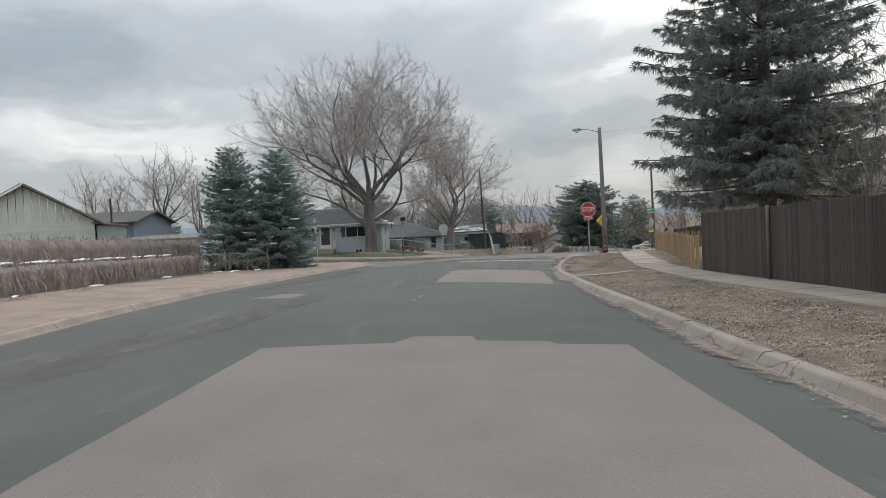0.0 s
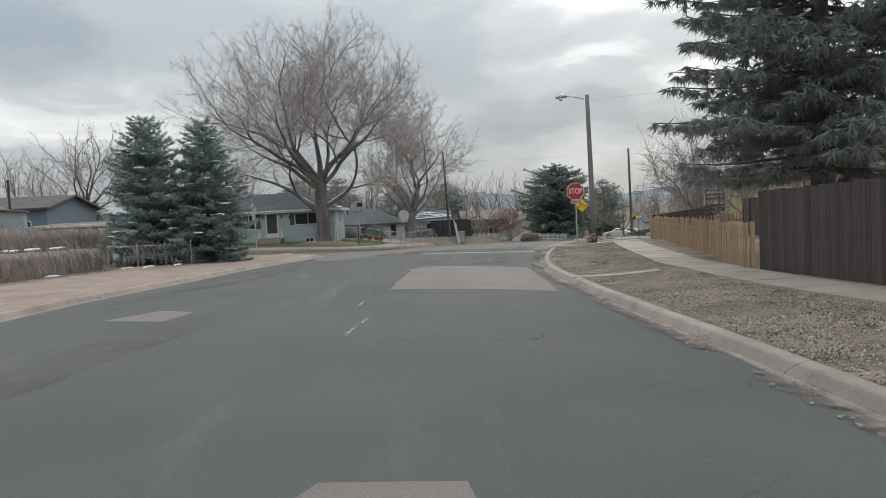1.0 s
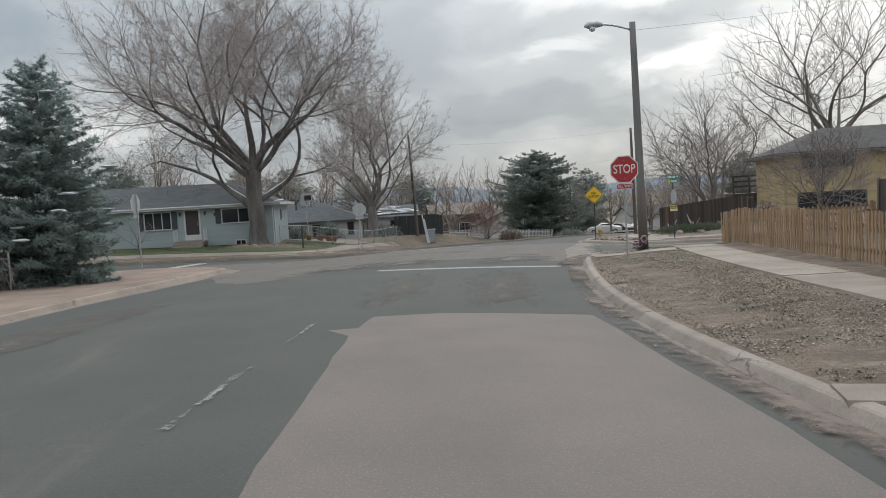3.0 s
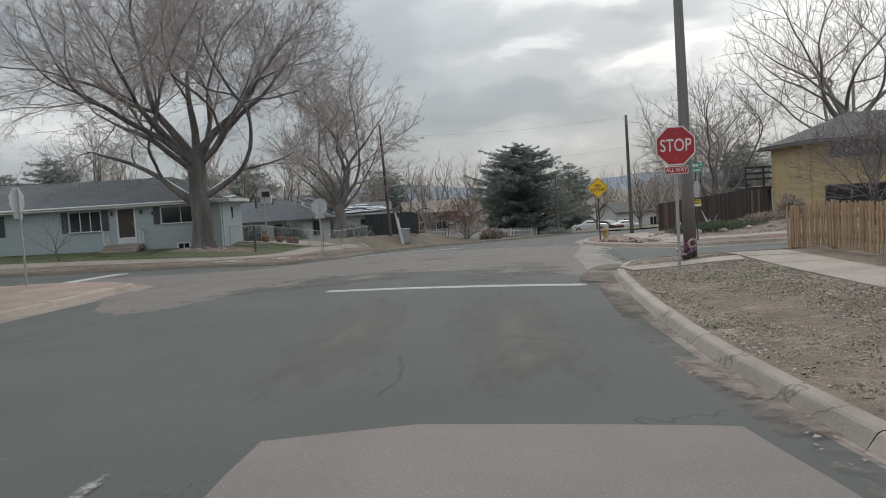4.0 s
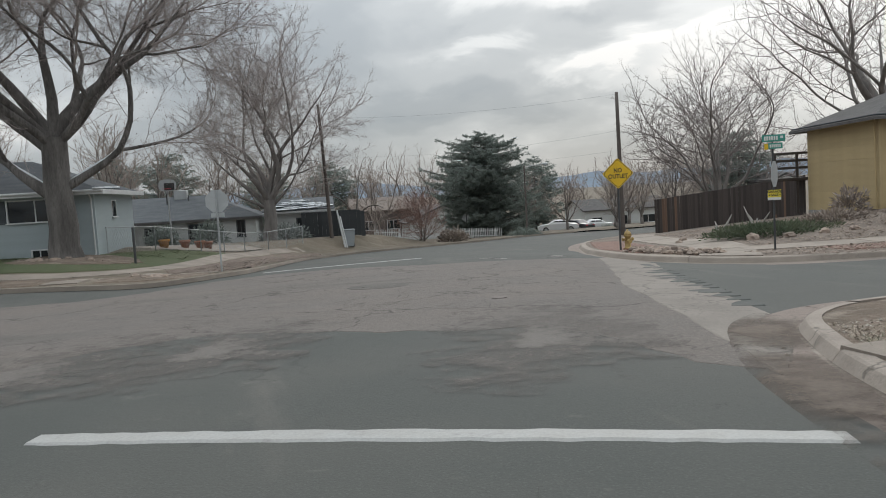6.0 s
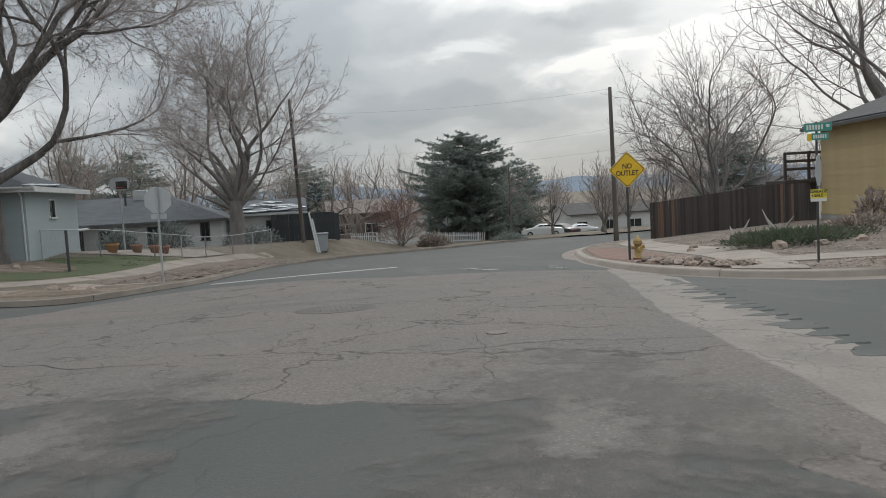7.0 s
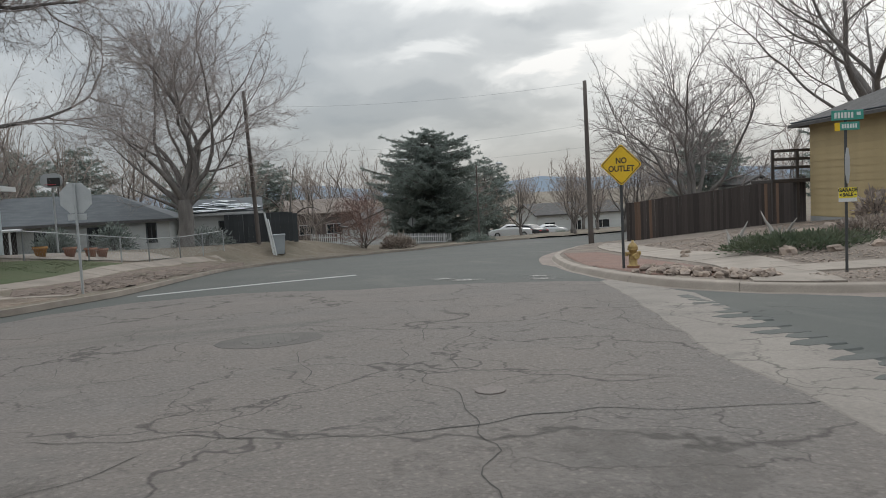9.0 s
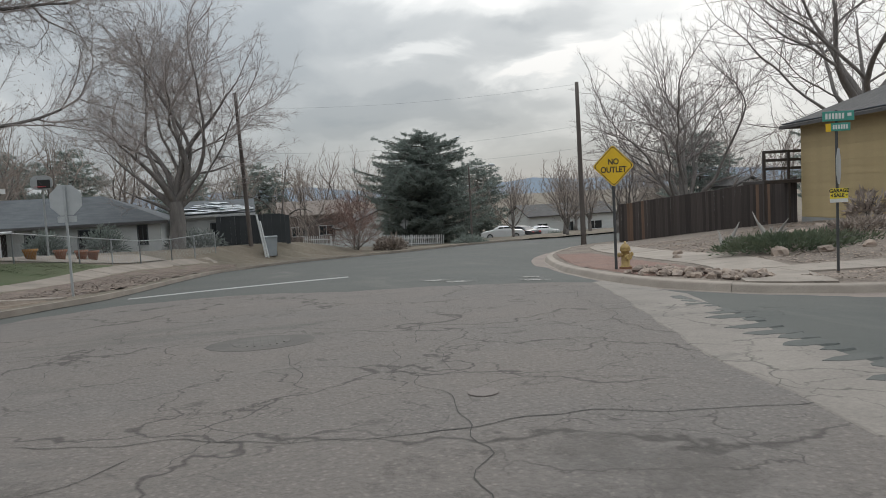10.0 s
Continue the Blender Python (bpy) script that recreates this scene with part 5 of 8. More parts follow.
def stop_sign(base, yaw, centre_z, label, plaque=True, lean=0.0, size=0.762):
    sign = thing("stop_sign", label, "traffic sign", pose(*base, 0, lean, yaw), group="stop signs at the crossing")
    sign_post(sign, centre_z + size * 0.47)
    R = size / 2 / math.cos(math.pi / 8)
    face = part("octagon_plate", plate(ngon(8, R, 0.5), 0, centre_z, 0.0, 0.006), SIGN_BACK, sign)
    part("white_border", plate(ngon(8, R * 0.99, 0.5), 0, centre_z, -0.002, 0.0), SIGN_WHITE, face)
    part("red_field", plate(ngon(8, R * 0.93, 0.5), 0, centre_z, -0.004, -0.001), SIGN_RED, face, "red reflective face")
    lettering("STOP", size * 0.45, SIGN_WHITE, face, 0, centre_z, -0.0055, bold=0.003, narrow=0.74)
    for dz in (-0.25, 0.25):
        part("bolt", Shape().tube([(0, -0.008, centre_z + dz), (0, -0.003, centre_z + dz)], 0.010, 8), STEEL, face)
    if plaque:
        pz = centre_z - size * 0.5 - 0.095
        pl = part("plaque", plate(rounded_rect(0.46, 0.155, 0.02), 0, pz, 0.0, 0.005), SIGN_BACK, sign)
        part("plaque_border", plate(rounded_rect(0.455, 0.15, 0.02), 0, pz, -0.002, 0.0), SIGN_WHITE, pl)
        part("plaque_face", plate(rounded_rect(0.43, 0.125, 0.015), 0, pz, -0.004, -0.001), SIGN_RED, pl)
        lettering("ALL WAY", 0.115, SIGN_WHITE, pl, 0, pz, -0.0055, bold=0.001, narrow=0.82)
    return sign


def diamond_sign(base, yaw, centre_z, label, text=None, size=0.76, back=False, lean=0.0):
    sign = thing("warning_sign", label, "traffic sign", pose(*base, 0, lean, yaw))
    sign_post(sign, centre_z + size * 0.45, material=STEEL_DARK)
    R = size / 2 * math.sqrt(2)
    out = []
    for i in range(4):
        c = Vector((math.cos(i * math.pi / 2), math.sin(i * math.pi / 2))) * R
        for k in (-1, 0, 1):
            a = i * math.pi / 2
            d = Vector((-math.sin(a), math.cos(a))) * k * 0.035
            out.append(tuple(c * (1 - (0.055 if k else 0.03)) + d))
    face = part("diamond_plate", plate(out, 0, centre_z, 0.0, 0.006), SIGN_BACK, sign)
    if not back:
        part("yellow_field", plate([(a * 0.99, b * 0.99) for a, b in out], 0, centre_z, -0.002, 0.0), SIGN_YELLOW, face, "yellow reflective face")
        rim = Shape()
        inner, outer = [(a * 0.89, b * 0.89) for a, b in out], [(a * 0.93, b * 0.93) for a, b in out]
        n = len(out)
        rim.v = [Vector((a, -0.004, b + centre_z)) for a, b in inner + outer]
        rim.f = [(i, (i + 1) % n, n + (i + 1) % n, n + i) for i in range(n)]
        part("black_rim", rim, SIGN_BLACK, face)
        for i, line in enumerate(text or ()):
            lettering(line, 0.275 * size, SIGN_BLACK, face, 0, centre_z + (0.135 - 0.27 * i) * size, -0.0055, bold=0.004, narrow=0.86)
    return sign


def wood_pole(name, base, height, r, label, lean=(0, 0), arm=None, base_h=0.0):
    pole = thing(name, label, "utility pole", pose(*base, lean[0], lean[1], 0))
    pts = [(0, 0, -0.4 + (height + 0.4) * i / 8) for i in range(9)]
    shaft = part("shaft", Shape().tube(pts, [r * (1 - 0.35 * i / 8) for i in range(9)], 12), WOOD_SILVER if base_h else WOOD_POLE, pole, smooth=True)
    if base_h:
        part("treated_base", Shape().tube([(0, 0, -0.3), (0, 0, base_h * 0.5), (0, 0, base_h)], [r * 1.03, r * (1.03 - 0.175 * base_h / height), r * (1.03 - 0.35 * base_h / height)], 14), WOOD_POLE, shaft, "dark creosoted foot of the pole", smooth=True)
    if arm:
        dx, dz, z0 = arm
        pts = [(dx * t, 0, z0 + dz * math.sin(t * 1.57)) for t in (0, 0.15, 0.35, 0.6, 0.85, 1.0)]
        part("arm", Shape().tube(pts, 0.028, 8), STEEL, pole, smooth=True)
        head = Shape()
        s = 1 if dx > 0 else -1
        head.tube([(dx - 0.05 * s, 0, z0 + dz), (dx + 0.1 * s, 0, z0 + dz + 0.02), (dx + 0.4 * s, 0, z0 + dz), (dx + 0.52 * s, 0, z0 + dz - 0.03)], [0.05, 0.10, 0.11, 0.03], 10)
        hd = part("lamp_head", head, SIGN_BACK, pole, smooth=True)
        part("lens", Shape().lathe((dx + 0.27 * s, 0, z0 + dz - 0.2), [(0.02, 0), (0.09, 0.04), (0.11, 0.12)], 12), LAMP_LENS, hd, smooth=True)
    return pole


def cable(a, b, sag, r=0.005):
    A, B = Vector(a), Vector(b)
    pts = [A.lerp(B, t / 16) - Vector((0, 0, sag * 4 * (t / 16) * (1 - t / 16))) for t in range(17)]
    return single("overhead_cable", Shape().tube(pts, r, 5), STEEL, "thin dark overhead cable between poles", "cable", smooth=True)


def picket_fence(line, zf, height, label, gap=0.148, wood=None):
    """Pointed cedar pickets on two rails, with posts."""
    fence = thing("picket_fence", label, "fence", pose(0, 0, 0))
    wood = wood or WOOD_NEW
    rnd = random.Random(11)
    w, th = 0.072, 0.018
    s = Shape().prism([(-w / 2, 0), (w / 2, 0), (w / 2, height - 0.07), (w * 0.16, height), (-w * 0.16, height), (-w / 2, height - 0.07)], -th / 2, th / 2)
    me = s.mesh("picket", wood)
    dense = smooth_line(line, 12)
    rail_pts = []
    for p, ang in evenly(dense, gap):
        ob = part("picket", me, wood, fence)
        ob.matrix_local = pose(p.x, p.y, zf(p.x, p.y) + 0.04 + rnd.uniform(-0.015, 0.02), rnd.uniform(-1, 1), rnd.uniform(-1.6, 1.6), math.degrees(ang) + rnd.uniform(-3, 3))
        rail_pts.append(p)
    posts = evenly(dense, 2.3)
    for h in (0.28, height - 0.25):
        pts = offset_line(rail_pts, -0.035)[::3]
        sh = Shape()
        for a, b in zip(pts, pts[1:]):
            d = b - a
            mid = (a + b) / 2
            sh.box((mid.x, mid.y, (zf(a.x, a.y) + zf(b.x, b.y)) / 2 + h), (d.length + 0.02, 0.035, 0.085), 0.004, Euler((0, -math.atan2(zf(b.x, b.y) - zf(a.x, a.y), d.length), math.atan2(d.y, d.x))).to_matrix())
        part("rail", sh, wood, fence)
    pm = Shape().box((0, 0, height / 2), (0.09, 0.09, height + 0.1), 0.008).mesh("post", wood)
    for p, a in posts:
        ob = part("post", pm, wood, fence)
        q = p + Vector((math.sin(a), -math.cos(a))) * 0.10
        ob.matrix_local = pose(q.x, q.y, zf(q.x, q.y), 0, 0, math.degrees(a))
    return fence


def board_fence(name, line, zf, height, label, material, width=0.14, posts=2.4, tops=None, post_mat=None, pales=()):
    """Close upright boards with a cap rail and posts; tops: absolute heights along the run instead of an even height."""
    fence = thing(name, label, "fence", pose(0, 0, 0))
    rnd = random.Random(13)
    dense = smooth_line(line, 12)
    total = sum((b - a).length for a, b in zip(dense, dense[1:]))
    board = Shape().box((0, 0, 0.5), (width - 0.004, 0.022, 1.0), 0.004).mesh("board", material)

    def top_at(run, z):
        return float(np.interp(run / total, *tops)) if tops else z + height

    for i, (p, ang) in enumerate(evenly(dense, width)):
        z = zf(p.x, p.y) + 0.02
        ob = part("board", board, material, fence)
        ob.matrix_local = pose(p.x, p.y, z, 0, rnd.uniform(-0.3, 0.3), math.degrees(ang)) @ Matrix.Diagonal((1, 1, top_at(i * width, z) - z + rnd.uniform(-0.012, 0.012), 1))
        if any(abs(i * width - q) < width / 2 for q in pales):
            ob.data = Shape().box((0, 0, 0.5), (width - 0.004, 0.026, 1.0), 0.004).mesh("board", WOOD_RUSTY)
    for i, (p, ang) in enumerate(evenly(dense, posts)):
        z = zf(p.x, p.y)
        ob = part("post", Shape().tube([(0, 0, -0.3), (0, 0, top_at(i * posts, z) - z + 0.04)], 0.04, 8), post_mat or WOOD_POLE, fence, smooth=True)
        q = p + Vector((-math.sin(ang), math.cos(ang))) * 0.06
        ob.matrix_local = pose(q.x, q.y, z)
    return fence


def chain_fence(line, zf, height, label):
    """Galvanised posts, a top rail and woven wire."""
    fence = thing("chain_link_fence", label, "fence", pose(0, 0, 0))
    P = [Vector(p) for p in line]
    top, wire = Shape(), Shape()
    pm = Shape().tube([(0, 0, -0.2), (0, 0, height + 0.03)], 0.03, 8).mesh("post", STEEL)
    for a, b in zip(P, P[1:]):
        L = (b - a).length
        n = max(1, round(L / 2.6))
        A3, B3 = Vector((a.x, a.y, zf(a.x, a.y))), Vector((b.x, b.y, zf(b.x, b.y)))
        for i in range(n + 1):
            q = A3.lerp(B3, i / n)
            ob = part("post", pm, STEEL, fence)
            ob.matrix_local = pose(q.x, q.y, q.z)
        up = Vector((0, 0, height))
        top.tube([A3 + up, B3 + up], 0.022, 6)
        m = int(L / 0.14)
        for i in range(m):
            for d in (1, -1):
                f0, f1 = i / m, min(1, max(0, (i + d * height / 0.14 * 0.5) / m))
                h = height * abs(f1 - f0) * m / (height / 0.14 * 0.5)
                wire.tube([A3.lerp(B3, f0) + Vector((0, 0, 0.03)), A3.lerp(B3, f1) + Vector((0, 0, 0.03 + h * 0.96))], 0.0035, 3, cap=False)
    part("top_rail", top, STEEL, fence)
    tagged(part("woven_wire", wire, STEEL, fence, "thin woven wire"), kind="stuff")
    return fence


# ---- houses ----
def wall_with_openings(w, h, th, openings, gable=0.0, peak=None):
    """A wall in the plane y = 0..th with real openings (x0, z0, x1, z1); a gable triangle on top if asked."""
    s = Shape()
    xs = sorted({0, w, *[o[0] for o in openings], *[o[2] for o in openings]})
    zs = sorted({0, h, *[o[1] for o in openings], *[o[3] for o in openings]})
    nx, nz = len(xs), len(zs)
    s.v = [Vector((x, y, z)) for y in (0, th) for z in zs for x in xs]

    def solid(i, k):
        if not (0 <= i < nx - 1 and 0 <= k < nz - 1):
            return False
        cx, cz = (xs[i] + xs[i + 1]) / 2, (zs[k] + zs[k + 1]) / 2
        return not any(o[0] < cx < o[2] and o[1] < cz < o[3] for o in openings)

    at = lambda y, k, i: y * nx * nz + k * nx + i
    for i in range(nx - 1):
        for k in range(nz - 1):
            if solid(i, k):
                s.f += [(at(0, k, i), at(0, k, i + 1), at(0, k + 1, i + 1), at(0, k + 1, i)), (at(1, k, i + 1), at(1, k, i), at(1, k + 1, i), at(1, k + 1, i + 1))]
                for di, dk, p, q in ((-1, 0, (k, i), (k + 1, i)), (1, 0, (k + 1, i + 1), (k, i + 1)), (0, -1, (k, i + 1), (k, i)), (0, 1, (k + 1, i), (k + 1, i + 1))):
                    if not solid(i + di, k + dk):
                        s.f.append((at(0, *p), at(0, *q), at(1, *q), at(1, *p)))
    if gable:
        s.prism([(0, h), (w, h), (peak if peak is not None else w / 2, h + gable)], 0, th)
    return s


def window(parent, x0, z0, x1, z1, depth=0.1, mullions=1, frame_mat=None, shutters=0.0, sill=True, grid=False):
    """A window in an opening: frame, panes with muntins, sill and shutters."""
    w = part("window", wall_with_openings(x1 - x0 + 0.12, z1 - z0 + 0.12, 0.05, [(0.06, 0.06, x1 - x0 + 0.06, z1 - z0 + 0.06)]), frame_mat or TRIM, parent)
    w.matrix_local = pose(x0 - 0.06, -0.025, z0 - 0.06)
    n = mullions + 1
    pw = (x1 - x0) / n
    for i in range(n):
        s = Shape().box((0.06 + pw * (i + 0.5), depth * 0.7, 0.06 + (z1 - z0) / 2), (pw - 0.02, 0.012, z1 - z0), 0.002)
        p = part("pane", s, GLASS, w)
    for i in range(1, n):
        part("mullion", Shape().box((0.06 + pw * i, 0.05, 0.06 + (z1 - z0) / 2), (0.05, 0.04, z1 - z0), 0.006), frame_mat or TRIM, w)
    if sill:
        part("sill", Shape().box((0.06 + (x1 - x0) / 2, -0.02, 0.02), (x1 - x0 + 0.2, 0.12, 0.05), 0.01), frame_mat or TRIM, w)
    if shutters:
        for sx in (x0 - 0.08 - shutters / 2, x1 + 0.08 + shutters / 2):
            sh = Shape().box((0, 0, 0), (shutters, 0.035, z1 - z0 + 0.08), 0.008)
            k = int((z1 - z0) / 0.09)
            for j in range(k):
                sh.box((0, -0.022, -(z1 - z0) / 2 + 0.07 + j * 0.09), (shutters * 0.72, 0.02, 0.06), 0.004)
            o = part("shutter", sh, SHUTTER, parent, "dark louvred shutter")
            o.matrix_local = pose(sx, -0.03, (z0 + z1) / 2)
    return w


def gable_roof(w, d, rise, over, th=0.14, along_x=True):
    """Two roof slabs over a plan w by d, eaves at z = 0; ridge along x or y."""
    s = Shape()
    if along_x:
        half = d / 2
        k = rise / half
        for sgn in (-1, 1):
            e = half + over
            y_e, y_r = d / 2 + sgn * e, d / 2
            z_e, z_r = -k * over, rise
            vs = [(-over, y_e, z_e), (w + over, y_e, z_e), (w + over, y_r, z_r), (-over, y_r, z_r)]
            n = Vector((0, sgn * k, 1)).normalized() * th
            s.add([Vector(v) for v in vs] + [Vector(v) + n for v in vs], [(0, 1, 2, 3), (4, 5, 6, 7), (0, 1, 5, 4), (1, 2, 6, 5), (2, 3, 7, 6), (3, 0, 4, 7)])
    else:
        half = w / 2
        k = rise / half
        for sgn in (-1, 1):
            e = half + over
            x_e, x_r = w / 2 + sgn * e, w / 2
            z_e, z_r = -k * over, rise
            vs = [(x_e, -over, z_e), (x_e, d + over, z_e), (x_r, d + over, z_r), (x_r, -over, z_r)]
            n = Vector((sgn * k, 0, 1)).normalized() * th
            s.add([Vector(v) for v in vs] + [Vector(v) + n for v in vs], [(0, 1, 2, 3), (4, 5, 6, 7), (0, 1, 5, 4), (1, 2, 6, 5), (2, 3, 7, 6), (3, 0, 4, 7)])
    return s


def hip_roof(w, d, rise, over, th=0.12):
    s = Shape()
    o = over
    z = -rise / (d / 2) * o
    a = [(-o, -o, z), (w + o, -o, z), (w + o, d + o, z), (-o, d + o, z)]
    r0, r1 = (d / 2, d / 2, rise), (w - d / 2, d / 2, rise)
    lo = [Vector(p) for p in a + [r0, r1]]
    up = [p + Vector((0, 0, th)) for p in lo]
    f = [(0, 1, 5, 4), (1, 2, 5), (2, 3, 4, 5), (3, 0, 4)]
    s.add(lo + up, [t[::-1] for t in f] + [tuple(i + 6 for i in t) for t in f] + [(0, 1, 7, 6), (1, 2, 8, 7), (2, 3, 9, 8), (3, 0, 6, 9)])
    return s


def house_shell(house, w, d, h, th, openings, wall_mat, found=0.0, right=(), left=()):
    """Four walls with openings in the front and the two ends."""
    f = part("wall", wall_with_openings(w, h, th, openings), wall_mat, house)
    f.matrix_local = pose(0, 0, 0)
    b = part("wall", wall_with_openings(w, h, th, []), wall_mat, house)
    b.matrix_local = pose(0, d - th, 0)
    e = part("wall", wall_with_openings(d - 2 * th - 0.004, h, th, right), wall_mat, house)
    e.matrix_local = pose(w, th + 0.002, 0, 0, 0, 90)
    g = part("wall", wall_with_openings(d - 2 * th - 0.004, h, th, left), wall_mat, house)
    g.matrix_local = pose(th, th + 0.002, 0, 0, 0, 90)
    if found:
        part("foundation", wall_with_openings(w + 0.04, found, 0.2, []), FOUNDATION, house).matrix_local = pose(-0.02, -0.03, -found + 0.05)
        part("foundation", wall_with_openings(d, found, 0.2, []), FOUNDATION, house).matrix_local = pose(w + 0.03, 0, -found + 0.05, 0, 0, 90)
        part("foundation", wall_with_openings(d, found, 0.2, []), FOUNDATION, house).matrix_local = pose(0.17, 0, -found + 0.05, 0, 0, 90)
    # a floor and a dark inner ceiling keep daylight out of the rooms
    part("inner_floor", Shape().box((w / 2, d / 2, 0.03), (w - 2 * th - 0.02, d - 2 * th - 0.02, 0.04)), FOUNDATION, house)
    part("inner_ceiling", Shape().box((w / 2, d / 2, h - 0.06), (w - 2 * th - 0.02, d - 2 * th - 0.02, 0.05)), FOUNDATION, house)


def house_blue():
    """Long low house with a raised door and shuttered windows."""
    w, d, h = 16.5, 6.8, 2.82
    hs = thing("house", "low grey-blue sided house with dark shingle roof and shutters", "house", pose(-23.0, 68.7, -0.36))
    wins = [(2.2, 1.42, 4.2, 2.5), (8.1, 1.42, 9.75, 2.5), (13.1, 1.62, 15.2, 2.5)]
    door = (10.68, 0.62, 11.6, 2.58)
    vent = (13.9, 0.08, 14.5, 0.4)
    house_shell(hs, w, d, h, 0.16, wins + [door, vent], WALL_BLUE, 0.5, right=[(2.6, 1.65, 3.3, 2.35)])
    for i, o in enumerate(wins):
        window(hs, *o, mullions=2 if i < 2 else 1, shutters=0.36)
    window(hs, *vent, mullions=1, sill=False)
    e = part("end_window", Shape(), TRIM, hs)
    e.matrix_local = pose(w, 0.162, 0, 0, 0, 90)
    window(e, 2.6, 1.65, 3.3, 2.35, mullions=0)
    dr = part("door", Shape().box((11.14, 0.06, 1.60), (0.90, 0.05, 1.94), 0.01), DOOR_DARK, hs, "dark brown door behind a storm door")
    part("storm_frame", wall_with_openings(1.06, 2.04, 0.05, [(0.1, 0.35, 0.96, 1.94)]), TRIM, dr).matrix_local = pose(10.61, -0.02, 0.60)
    part("handle", Shape().tube([(11.5, 0.0, 1.55), (11.5, -0.04, 1.6), (11.5, -0.04, 1.72), (11.5, 0.0, 1.77)], 0.012, 6), STEEL, dr)
    st = part("front_steps", Shape().box((11.1, -0.55, 0.42), (1.9, 1.1, 0.3), 0.02).box((11.1, -1.25, 0.27), (1.9, 0.35, 0.3), 0.02).box((11.1, -1.55, 0.12), (1.9, 0.35, 0.3), 0.02), CONCRETE, hs, "pale concrete steps")
    for x in (10.15, 12.05):
        r = Shape()
        for y in (-0.1, -1.0):
            r.tube([(x, y, 0.5), (x, y, 1.35)], 0.02, 6)
        r.tube([(x, 0, 1.35), (x, -1.05, 1.35)], 0.025, 6)
        for k in range(6):
            r.tube([(x, -0.2 - 0.14 * k, 0.55), (x, -0.2 - 0.14 * k, 1.35)], 0.01, 4)
        part("handrail", r, TRIM, st)
    part("roof", hip_roof(w, d, 1.4, 0.5), ROOF_DARK, hs).matrix_local = pose(0, 0, h + 0.03)
    part("soffit", Shape().box((w / 2, d / 2, h - 0.15), (w + 0.95, d + 0.95, 0.04), 0.01), TRIM, hs)
    part("fascia", Shape().box((w + 0.5, d / 2, h - 0.09), (0.03, d + 1.0, 0.2), 0.005), TRIM, hs)
    part("fascia", Shape().box((w / 2, -0.5, h - 0.09), (w + 1.0, 0.03, 0.2), 0.005), TRIM, hs)
    part("gutter", Shape().tube([(-0.5, -0.56, h - 0.04), (w + 0.5, -0.56, h - 0.04)], 0.055, 8), TRIM, hs)
    for x in (w - 0.1, 0.1):
        part("downspout", Shape().tube([(x, -0.5, h - 0.08), (x, -0.08, h - 0.35), (x, -0.05, 0.1), (x, -0.3, 0.02)], 0.035, 6), TRIM, hs)
    for x in (10.4, 12.0):
        part("wall_lamp", Shape().lathe((x, -0.09, 2.2), [(0.03, 0), (0.06, 0.05), (0.07, 0.2), (0.02, 0.27)], 8), STEEL_DARK, hs)
    for i in range(3):
        part("number_bar", Shape().box((12.62 + 0.2 * i, -0.012, 2.22 - 0.1 * i), (0.13, 0.015, 0.2), 0.004), SIGN_BLACK, hs)
    part("chimney", Shape().box((1.2, d / 2 + 0.6, h + 1.5), (0.9, 0.6, 1.2), 0.02).box((1.2, d / 2 + 0.6, h + 2.12), (1.0, 0.7, 0.1), 0.02), WALL_BRICK, hs)
    rnd = random.Random(3)
    sn = Shape()
    for k in range(6):
        sn.blob((w + 0.3 - 0.05 * k, -0.3 + 0.75 * k, h + 0.06 + 0.02 * k), (0.2, 0.45, 0.05), k, 0.4)
    tagged(part("roof_snow", sn, SNOW, hs), kind="stuff")
    return hs


